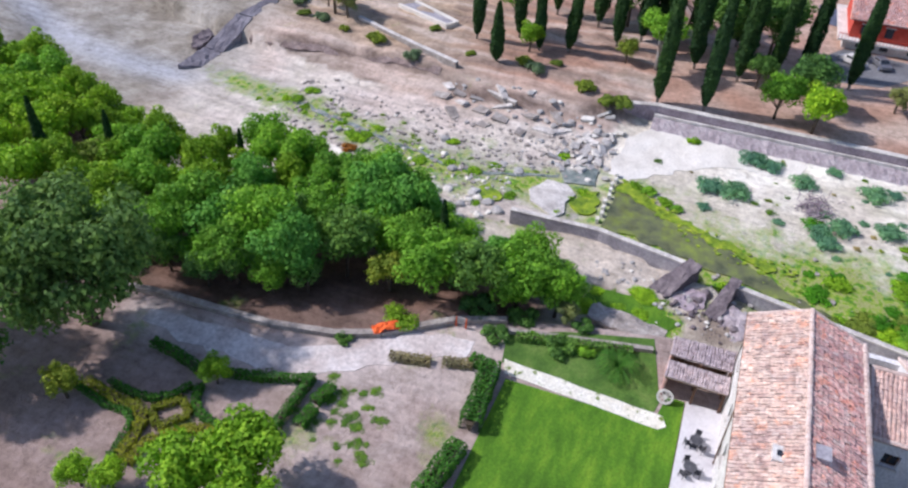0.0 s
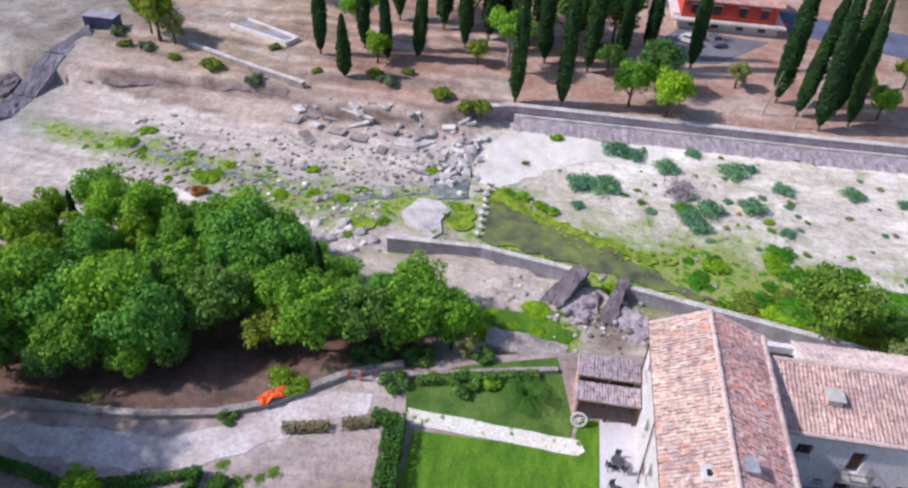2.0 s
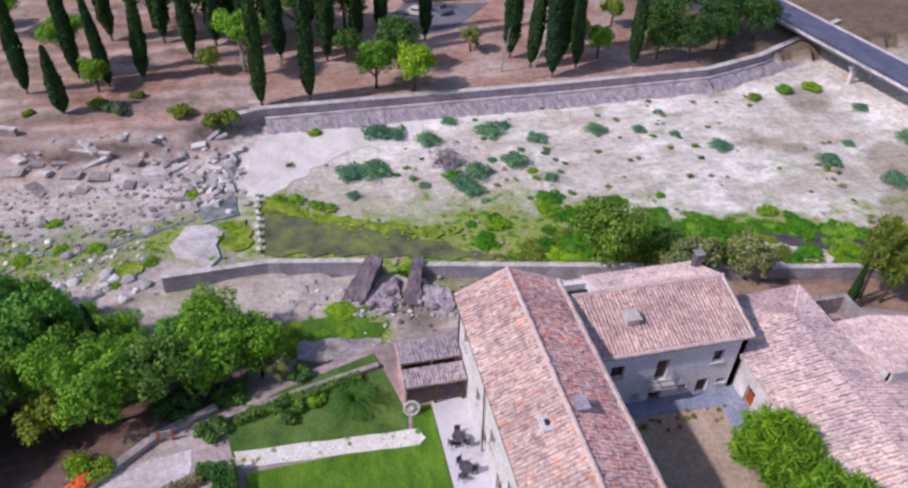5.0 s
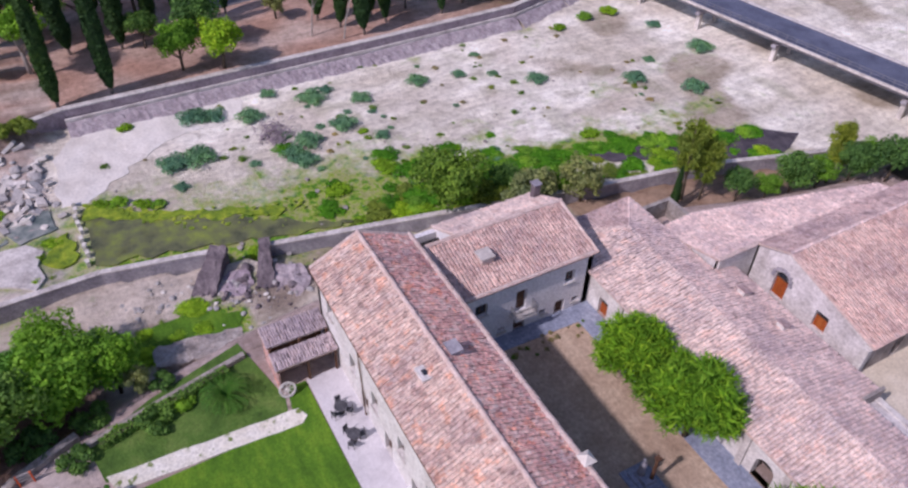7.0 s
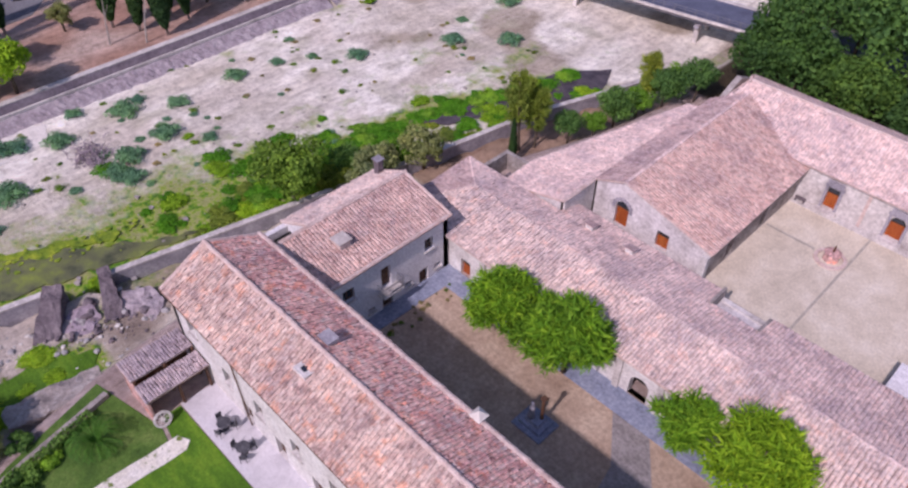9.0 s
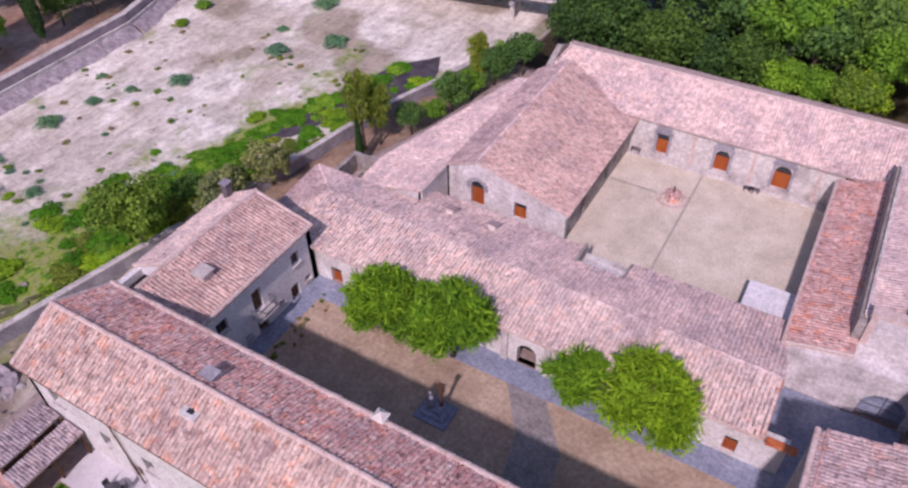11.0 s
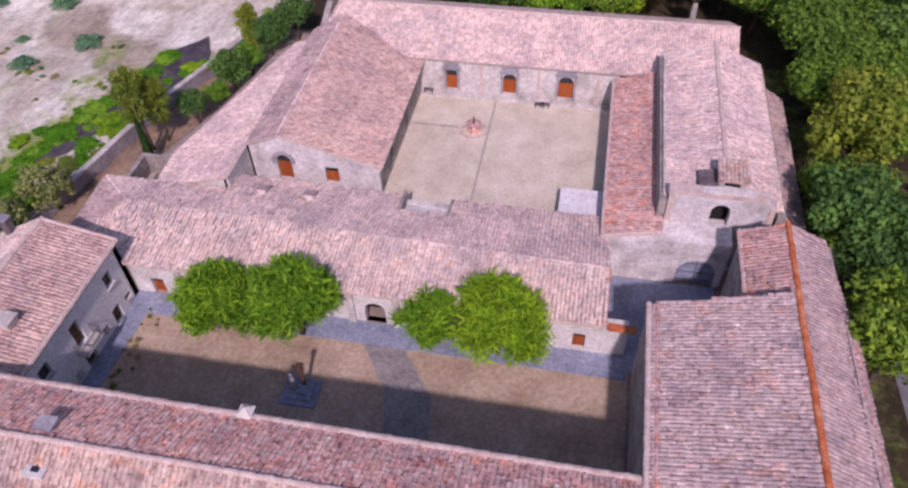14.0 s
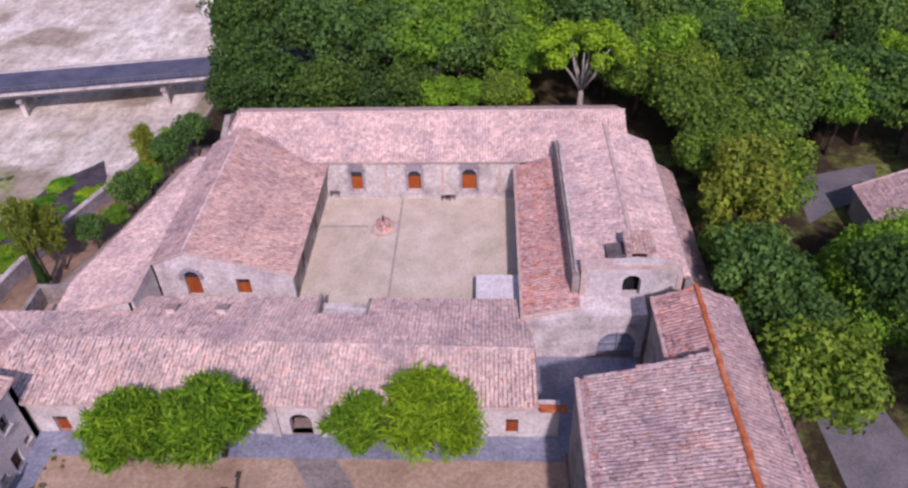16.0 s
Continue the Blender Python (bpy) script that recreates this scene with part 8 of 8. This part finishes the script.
for x, y, key, s in ((-25.2, -73.6, "bush_yellow", 1.0), (-29.4, -68.0, "bush_dark", 1.0), (-21.0, -77.0, "bush_dark", 0.5), (-30.2, -63.8, "bush_dark", 0.9), (-31.0, -58.6, "bush_dark", 0.6),
                      (-27.4, -59.8, "bush_dark", 0.85), (-28.2, -57.6, "bush_green", 0.5), (-26.7, -65.4, "bush_dark", 0.75), (-27.9, -62.6, "bush_green", 0.45), (-14.9, -81.0, "tuft_green", 1.2)):
    plant("shrub", key, x, y, height(x, y), "green shrub along the garden edge", "shrub", s, group="garden shrubs")
for x, y, s, key in ((-24.6, -99.0, 0.9, "olive_a"), (-20.6, -110.0, 0.9, "olive_a"), (-30.0, -105.0, 0.9, "broad_b"), (-32.0, -113.0, 1.0, "olive_a"), (-25.0, -115.0, 1.1, "broad_c"), (-33.5, -121.0, 1.1, "broad_c"), (-28.0, -122.0, 1.0, "broad_c"), (-38.0, -128.0, 1.1, "broad_c"), (-33.0, -130.0, 1.1, "broad_c"), (-20.0, -119.0, 1.1, "broad_c"), (-14.0, -114.0, 1.0, "broad_a")):
    plant("tree", key, x, y, height(x, y) - 0.1, "leafy tree at the head of the wood", "tree", s, None, 1.0, "riverside wood")
for i in range(34):
    x, y = rng.gauss(-14.0, 2.0), rng.gauss(-73.2, 1.6)
    plant("weed_tuft", "tuft_green", x, y, height(x, y), "fresh green weeds on the bare soil", "weeds", rng.uniform(0.4, 1.0), None, 0.22, "garden weeds")
for x, y, s, key in ((-44.0, -87.6, 0.85, "broad_a"), (-43.8, -84.0, 0.9, "broad_b"), (-41.6, -80.2, 0.85, "broad_b"), (-39.4, -76.6, 0.75, "broad_a"), (-37.4, -73.0, 0.7, "broad_b"), (-44.2, -94.5, 0.9, "broad_a"), (-45.0, -100.0, 0.9, "broad_b")):
    plant("tree", key, x, y, height(x, y) - 0.1, "dense green tree at the edge of the river bed", "tree", s, None, 0.9, "riverside wood")
for x, y, s, key in ((-23.6, -93.0, 0.66, "broad_a"), (-23.9, -89.6, 0.68, "dark_a"), (-25.4, -86.8, 0.66, "broad_b"), (-22.6, -96.0, 0.6, "dark_a"), (-22.2, -91.6, 0.5, "dark_a"), (-23.6, -85.6, 0.5, "broad_b"), (-25.2, -83.0, 0.5, "dark_a")):
    plant("tree", key, x, y, height(x, y) - 0.1, "low leafy tree overhanging the garden wall", "tree", s, None, 0.95, "riverside wood")
for x, y, s in ((-34.5, -113.0, 0.62), (-40.6, -100.5, 0.5), (-36.8, -74.2, 0.55), (-30.4, -118.0, 0.66)):
    plant("cypress", "cypress_b", x, y, height(x, y) - 0.1, "small dark cypress in the riverside wood", "cypress", s, None, 1.0, "riverside wood")
for x, y, s, key in ((-53.2, -93.8, 0.8, "bush_rust"), (-43.0, -99.0, 0.9, "bush_rust")):
    plant("shrub", key, x, y, height(x, y) - 0.1, "rust-brown dry shrub at the edge of the wood", "shrub", s, None, 1.0, "dry shrubs")
for x, y, s in ((-39.8, -82.6, 1.0), (-38.6, -78.8, 0.95), (-36.0, -81.6, 0.9)):
    plant("tree", "cool", x, y, height(x, y) - 0.1, "blue-green leafy tree in the riverside wood", "tree", s, None, 1.05, "riverside wood")
# palm on the grass
palm = thing("palm", "small green palm on the grass", "palm", at=(-27.2, -54.7, 0.05))
part("trunk", Shape().ring_tube([(0, 0, -0.1), (0, 0, 0.5)], [0.22, 0.16], 8), M_BARK, palm)
for i in range(24):
    w, up = i * 2.4, 0.35 + 0.75 * (i % 4) / 3
    pts = [Vector((math.cos(w) * r, math.sin(w) * r, 0.5 + up * 1.6 * (r - 0.45 * r * r))) for r in (0.05, 0.5, 1.0, 1.5, 1.9)]
    sd = Vector((-math.sin(w), math.cos(w), 0))
    sh = Shape()
    for a, b in zip(pts, pts[1:]):
        for q in (0.05, 0.3, 0.55, 0.8):
            c = a.lerp(b, q)
            d = (b - a).normalized()
            for s in (-1, 1):
                sh.add([c, c + d * 0.07, c + d * 0.34 + sd * s * 0.34 - Vector((0, 0, 0.16))], [(0, 1, 2)])
    sh.ring_tube(pts, [0.03, 0.025, 0.02, 0.015, 0.01], 5)
    part("frond", sh, L_HEDGE, palm)

# bushes of the river bed
for x, y, s, key in ((-74.0, -54.0, 0.6, "bush_bright"), (-72.6, -46.6, 0.95, "bush_teal"), (-72.2, -44.2, 0.8, "bush_teal"), (-70.0, -40.3, 0.85, "bush_teal"), (-64.2, -50.6, 0.95, "bush_teal"), (-63.9, -48.2, 1.05, "bush_teal"), (-74.2, -36.5, 0.55, "bush_teal"), (-70.4, -32.0, 0.95, "bush_teal"), (-71.8, -29.6, 0.5, "bush_teal"),
                     (-67.8, -26.4, 0.7, "bush_teal"), (-68.5, -18.3, 0.75, "bush_teal"), (-59.8, -38.3, 0.8, "bush_teal"), (-61.4, -36.0, 0.9, "bush_teal"), (-58.2, -37.3, 0.75, "bush_teal"), (-63.0, -30.8, 0.85, "bush_teal"), (-59.0, -27.6, 0.5, "bush_teal"), (-67.8, -12.4, 0.5, "bush_teal"), (-62.0, -3.8, 0.75, "bush_teal"),
                     (-59.6, -50.9, 0.45, "bush_teal"), (-59.0, 22.2, 0.95, "bush_teal"), (-50.6, 13.6, 0.9, "bush_teal"), (-56.1, 8.0, 0.8, "bush_teal"), (-59.6, 13.4, 0.45, "bush_teal"), (-67.9, 21.2, 0.6, "bush_teal"), (-65.9, -8.2, 0.4, "bush_teal"), (-74.6, 13.0, 0.9, "bush_green"), (-74.6, 18.0, 0.9, "bush_bright"), (-73.0, 8.0, 0.7, "bush_bright")):
    plant("bush", key, x, y, height(x, y) - 0.05, "low blue-green bush on the gravel", "bush", s * 0.95, None, 0.9, "river bushes")
for i in range(190):
    y = rng.uniform(-58, 14)
    x = rng.uniform(-75.5, along(NEAR_WALL, y) - 9)
    if y < -40 and x > -60 or x < -69 and y < -44 or 0.5 * wob(x, y, 0.09, 3) + rng.random() * 0.5 < 0.2:
        continue
    plant("weed_tuft", rng.choice(("tuft_olive", "tuft_teal", "tuft_green", "tuft")), x, y, height(x, y), "low tuft of weeds on the pale gravel", "weeds", rng.uniform(0.35, 1.0), None, 0.6, "gravel weeds")
for x, y, s, key in ((-59.6, -57.4, 0.7, "bush_green"), (-58.4, -55.4, 0.6, "bush_bright"), (-57.6, -53.8, 0.55, "bush_green"), (-60.2, -59.2, 0.5, "bush_bright"), (-47.4, -57.8, 0.6, "bush_bright"), (-47.0, -54.8, 0.6, "bush_bright"), (-46.2, -50.8, 0.6, "bush_green"), (-45.4, -47.2, 0.6, "bush_bright")):
    plant("shrub", key, x, y, height(x, y), "green growth fringing the weir pool", "shrub", s, None, 0.7, "riverside growth")
brush = Shape()
for i in range(170):
    a, b = rng.gauss(0, 1.5), rng.gauss(0, 1.0)
    w = rng.uniform(0, 6.28)
    l = rng.uniform(0.4, 1.2)
    brush.ring_tube([(a, b, 0.1), (a + math.cos(w) * l * 0.5, b + math.sin(w) * l * 0.5, rng.uniform(0.3, 0.8)), (a + math.cos(w) * l, b + math.sin(w) * l, rng.uniform(0.1, 0.5))], [0.06, 0.05, 0.02], 4)
o = tagged(new("driftwood_pile", brush.mesh("driftwood_pile", M_MAUVE)), "tangled pile of dark driftwood on the gravel", "driftwood", kind="stuff")
o.location = (-64.8, -38.7, height(-64.8, -38.7))
# green growth on the wet side: shrubs stand singly, the low grassy tufts are one sheet of growth
LOW_GROWTH = []


def grow(key, x, y, z, label, category, scale, turn, tall, group):
    if key == "tuft_green":
        w = (x * 12.9898 + y * 78.233) % 6.283
        LOW_GROWTH.append(Matrix.Translation((x, y, z)) @ Matrix.Rotation(w, 4, "Z") @ Matrix.Diagonal((scale, scale, scale * tall, 1)))
    else:
        plant("shrub", key, x, y, z, label, category, scale, turn, tall, group)


for i in range(230):
    y = rng.uniform(-60, 12)
    near = along(NEAR_WALL, y)
    x = near - 1.0 - abs(rng.gauss(0, 1)) * (6.5 if y < -15 else 3.8)
    if -61 < y < -40 and x < near - 2.5:
        continue
    grow(rng.choice(("bush_bright", "tuft_green", "bush_lush", "bush_lush", "bush_olive")), x, y, height(x, y) - 0.05, "lush green growth beside the water", "shrub", rng.uniform(0.35, 1.0), None, 0.55, "riverside growth")
for i in range(110):
    y = rng.uniform(-112, -64)
    x = rng.gauss(float(np.interp(y, [-130, -110, -101, -92, -84, -77, -66], [-66, -61.6, -59.1, -57.2, -55.5, -54.5, -54])), 3.4)
    grow(rng.choice(("tuft_green", "bush_bright", "tuft_green")), x, y, height(x, y) - 0.05, "green growth among the river stones", "shrub", rng.uniform(0.25, 0.7), None, 0.5, "riverside growth")
for i in range(26):
    x, y = rng.uniform(-40.5, -34.8), rng.uniform(-60, -51.5)
    grow(rng.choice(("tuft_green", "tuft_green", "bush_bright")), x, y, height(x, y) - 0.05, "fresh green weeds beside the breach", "shrub", rng.uniform(0.4, 0.9), None, 0.35, "breach weeds")
for i in range(170):
    y = rng.uniform(-32, 13)
    x = along(NEAR_WALL, y) - float(np.interp(y, [-30, -18], [5.5, 8.8])) - 1.6 * wob(-48, y, 0.06, 1) + rng.gauss(0, 0.9)
    grow(rng.choice(("bush_lush", "tuft_green", "bush_lush", "bush_green")), x, y, height(x, y) - 0.05, "lush bright green growth along the stream", "shrub", rng.uniform(0.4, 0.85), None, 0.5, "stream growth")
blade = TREES["tuft_green"][1]
base = np.array([(*v.co, 1.0) for v in blade.vertices])
corners = [tuple(p.vertices) for p in blade.polygons]
spots, faces = [], []
for k, m in enumerate(LOW_GROWTH):
    spots.append(base @ np.array(m).T)
    faces += [tuple(c + k * len(base) for c in f) for f in corners]
low = bpy.data.meshes.new("riverside_growth")
low.from_pydata(np.concatenate(spots)[:, :3].tolist(), [], faces)
low.materials.append(blade.materials[0])
tagged(new("riverside_growth", low), "low fresh green growth along the stream banks", "weeds", kind="stuff")
# trees along the river wall behind the houses
for x, y, s, key in ((-41.8, -28.0, 1.1, "lane"), (-40.6, -24.2, 0.8, "olive_a"), (-38.8, -19.5, 1.15, "grey"), (-37.0, -15.0, 1.1, "grey"), (-36.8, -22.5, 0.95, "grey"), (-39.6, -17.0, 0.6, "broad_a"), (-41.6, -21.6, 0.6, "dark_a"), (-31.8, -60.4, 0.6, "grey"), (-34.6, -62.4, 0.7, "dark_a"), (-32.5, -65.2, 1.05, "broad_a"), (-37.5, -65.5, 0.8, "broad_b"), (-32.2, -5.2, 1.25, "thin"), (-31.2, -3.8, 1.0, "thin"), (-31.2, -7.4, 0.45, "cypress_b"), (-29.2, -0.6, 0.5, "dark_a"), (-28.0, 2.4, 0.42, "broad_b"), (-27.4, 5.4, 0.66, "dark_a"), (-26.8, 8.6, 0.55, "broad_b"), (-26.9, 10.6, 1.0, "thin"), (-24.8, 10.6, 0.6, "dark_a"), (-22.6, 13.4, 0.65, "dark_a"), (-25.4, 14.4, 0.55, "broad_b")):
    plant("tree", key, x, y, height(x, y) - 0.1, "green tree beside the river wall", "tree", s, None, 1.15 if key == "thin" else 0.9, "river wall trees")

for x, y, s, key in ((-84.6, -112.9, 1.25, "olive_a"), (-84.2, -110.4, 0.9, "grey"), (-86.8, -115.4, 0.8, "broad_a")):
    plant("tree", key, x, y, height(x, y) - 0.1, "dusty tree on the upstream bank", "tree", s, None, 1.1, "upstream trees")
for x, y, s, key in ((-82.3, -117.1, 0.8, "bush_olive"), (-81.9, -113.9, 0.9, "bush_dusty"), (-86.0, -120.1, 0.9, "bush_dusty"), (-80.4, -109.0, 0.7, "bush_olive")):
    plant("shrub", key, x, y, height(x, y) - 0.1, "dusty green shrub on the far bank", "shrub", s, None, 1.0, "far bank shrubs")
for x, y, dx in ((-80.4, -23.4, -1.6), (-83.2, -27.0, -0.9)):
    t = thing("bare_tree", "slender pale dead trunk on the far bank", "dead tree", at=(x, y, height(x, y)))
    part("trunk", Shape().ring_tube([(0, 0, -0.3), (0, -dx * 0.3, 2.5), (0, -dx, 6.5)], [0.13, 0.1, 0.04], 7), M_PALEBARK, t)
    part("branch", Shape().ring_tube([(0, -dx * 0.5, 3.6), (0.5, -dx * 0.5 + 0.6, 5.2)], [0.06, 0.02], 5), M_PALEBARK, t)

# cypresses and park trees on the far bank
for x, y, s, key in ((-78.9, -60.2, 1.0, "cypress_a"), (-79.5, -54.0, 1.0, "cypress_a"), (-80.2, -84.0, 1.0, "cypress_small"), (-86.0, -89.2, 0.95, "cypress_a"), (-86.4, -79.3, 0.9, "cypress_b"), (-87.6, -75.2, 1.0, "cypress_b"), (-90.6, -50.7, 1.05, "cypress_c"), (-93.4, -46.3, 1.0, "cypress_a"), (-80.4, -20.3, 1.0, "cypress_c"), (-81.6, -7.5, 0.9, "cypress_a"), (-95.4, -35.5, 1.0, "cypress_a"), (-98.6, -73.2, 1.1, "cypress_c"),
                     (-87.4, -24.5, 1.1, "cypress_c"), (-84.0, -22.4, 1.0, "cypress_a"), (-85.2, -17.2, 1.05, "cypress_c"), (-92.0, -57.0, 1.0, "cypress_c"), (-95.5, -61.5, 1.0, "cypress_c"), (-97.0, -66.0, 1.1, "cypress_c"), (-92.8, -69.0, 0.9, "cypress_a"), (-101, -58, 1.1, "cypress_c"), (-103, -64, 1.1, "cypress_c"), (-103, -52, 1.1, "cypress_c"), (-98, -42, 1.0, "cypress_a"), (-89.5, -83.5, 0.95, "cypress_a"), (-100.5, -80.5, 1.0, "cypress_c"), (-96, -50, 1.0, "cypress_c"), (-82.6, -16.0, 0.9, "cypress_a")):
    plant("cypress", key, x, y, height(x, y), "tall narrow dark cypress on the far bank", "cypress", s, None, 1.0, "far bank cypresses")
for x, y, s, key in ((-79.6, -40.2, 1.08, "broad_c"), (-81.4, -45.0, 0.92, "broad_a"), (-86.6, -41.0, 0.9, "dark_a"), (-89.6, -48.0, 0.62, "dark_a"), (-90.6, -29.6, 0.8, "grey"), (-87.5, -62.0, 0.9, "pine"), (-85.0, -80.5, 0.75, "broad_c"), (-91.5, -84.5, 0.8, "pine"), (-88.0, -66.5, 0.7, "olive_a"), (-97.5, -54.5, 1.1, "dark_b"), (-100, -47, 1.1, "dark_b"), (-105, -60, 1.2, "dark_b"), (-101, -69, 1.2, "dark_b"), (-104, -75, 1.1, "dark_b"),
                     (-82.2, 1.5, 0.85, "park"), (-83.5, -3.0, 0.7, "park"), (-84.5, 7.5, 0.7, "park"), (-88.5, 9.0, 0.9, "park"), (-88.0, -1.0, 0.9, "park"), (-85.5, -11.5, 0.7, "broad_a"), (-91, 14, 1.1, "park"), (-87, 15, 0.9, "park"), (-94, 5, 1.0, "park"), (-92, -12, 0.7, "olive_a"), (-96, -5, 0.8, "olive_a"), (-108, -98, 1.0, "grey"), (-105, -95, 1.0, "broad_a")):
    plant("tree", key, x, y, height(x, y), "park tree on the reddish far bank", "tree", s, None, 0.95, "far bank trees")
for x, y, s, key in ((-76.4, -95.8, 0.9, "bush_dusty"), (-79.5, -78.0, 1.0, "bush_dusty"), (-77.4, -70.0, 1.1, "bush_olive"), (-76.2, -64.6, 1.1, "bush_olive"), (-75.6, -66.4, 0.9, "bush_olive"), (-81.0, -80.0, 0.9, "bush_olive"), (-82.8, -75.5, 0.7, "bush_olive"), (-79.0, -103.0, 1.1, "bush_olive"), (-86, -96, 0.7, "bush_olive"), (-80.5, -88, 0.6, "bush_olive")):
    plant("shrub", key, x, y, height(x, y) - 0.1, "dusty green shrub on the far bank", "shrub", s, None, 1.0, "far bank shrubs")
# woods behind the cloister and along the lane
far = []
tries = 0
while len(far) < 108 and tries < 9000:
    tries += 1
    if rng.random() < 0.68:
        x, y = rng.uniform(-25, 72), rng.uniform(20.5, 66)
        if x < -18 and y < 24:
            continue
    else:
        x, y = rng.uniform(29.5, 33.2) if rng.random() < 0.7 else rng.uniform(40, 60), rng.uniform(-26, 20)
        if x > 36 and -9 < y < 13:
            continue
    if (x - 20.6) ** 2 + (y - 19.4) ** 2 < 6.5**2 or (x - 32.8) ** 2 + (y + 2.6) ** 2 < 5.0**2 or any((x - a) ** 2 + (y - b) ** 2 < 4.3**2 for a, b in far):
        continue
    far.append((x, y))
for x, y in far:
    u = rng.random()
    key = "dark_a" if u < 0.4 else ("dark_b" if u < 0.7 else ("broad_b" if u < 0.9 else "pine"))
    if x > 29 and y < 20:
        key = "lane" if u < 0.45 else ("olive_a" if u < 0.62 else ("broad_b" if u < 0.8 else "dark_a"))
    if x > 40 or x < 2:
        key = "park" if u < 0.55 else ("dark_b" if u < 0.85 else "broad_b")
    plant("tree", key, x, y, 0, "tall green tree in the wood behind the cloister", "tree", rng.uniform(0.95, 1.3), None, rng.uniform(0.9, 1.1), "northern wood")
for i in range(13):
    x, y = -19 + 3.9 * i + rng.uniform(-0.8, 0.8), 20.0 + rng.uniform(-0.6, 1.2)
    if abs(x - 20.6) < 4.0:
        continue
    key = rng.choice(("dark_a", "lane", "broad_b"))
    plant("tree", "park" if x < 4 else key, x, y, 0, "green tree close behind the north range", "tree", rng.uniform(0.75, 1.25), None, rng.uniform(0.8, 1.1), "northern wood")
for x, y, key in ((2.0, 27.0, "dark_b"), (6.5, 25.5, "dark_a"), (11.0, 28.5, "dark_b"), (14.5, 25.5, "broad_b"), (24.5, 26.0, "dark_a"), (42.0, 14.5, "dark_b"), (46.5, 13.8, "dark_a"), (50.5, 15.0, "dark_b"), (54.5, 13.0, "dark_b"), (58.0, 9.0, "dark_b"), (57.0, 4.0, "dark_a")):
    plant("tree", key, x, y, 0, "tall green tree in the wood behind the cloister", "tree", 1.15, None, 1.0, "northern wood")
plant("tree", "umbrella", 20.6, 18.6, 0, "umbrella pine with a forked pale trunk", "tree", 1.38, 1.0)
for x, y, s, key in ((12.6, 20.6, 0.95, "broad_c"), (32.6, 12.6, 1.2, "grey"), (35.2, 21.0, 1.15, "broad_c"), (32.4, 17.2, 1.0, "broad_b"), (32.8, -2.6, 1.45, "olive_tall")):
    plant("tree", key, x, y, 0, "sunlit tree behind the church and cloister", "tree", s, None, 1.0, "northern wood")
for x, y, s in ((30.8, -9.5, 0.9), (38.8, -12.5, 0.9), (42.5, -14.5, 1.0), (41.0, 12.5, 1.0), (44.5, -8.5, 0.9), (41.6, -9.8, 0.9), (39.8, -16.5, 0.9), (46.5, -12.0, 1.0), (31.8, -14.5, 0.95), (36.0, 6.6, 1.1), (35.6, -1.4, 1.1), (36.4, 2.6, 1.15), (39.4, 12.6, 1.1), (37.0, 16.5, 1.1), (45.5, 15.5, 1.1), (33.5, 12.0, 1.0)):
    plant("tree", "lane" if x < 38 else ("broad_b" if y < 8 else "dark_a"), x, y, 0, "dense green tree beside the lane", "tree", s, None, 0.95, "northern wood")

# ---- single tiles on the stretch of roof nearest to the eye ----
tile_me = {}
for p, u, v, nrm, run in SINGLE_TILES:
    if "one" not in tile_me:
        arc = [(-0.5, 0.0), (-0.32, 0.55), (0.0, 0.8), (0.32, 0.55), (0.5, 0.0)]
        vs = [(ax * 0.294 * w, yy, up + az * 0.081) for yy, w, up in ((0.0, 0.86, 0.0), (run, 1.0, 0.03)) for ax, az in arc]
        tile_me["one"] = mesh_of("tile", vs, [(k, k + 1, 6 + k, 5 + k) for k in range(4)] + [(5, 6, 7, 8, 9)], M_TILE_ONE)
    put("tile", tile_me["one"], long_house, "", Matrix.Translation(p) @ Matrix((u, v, nrm)).transposed().to_4x4())
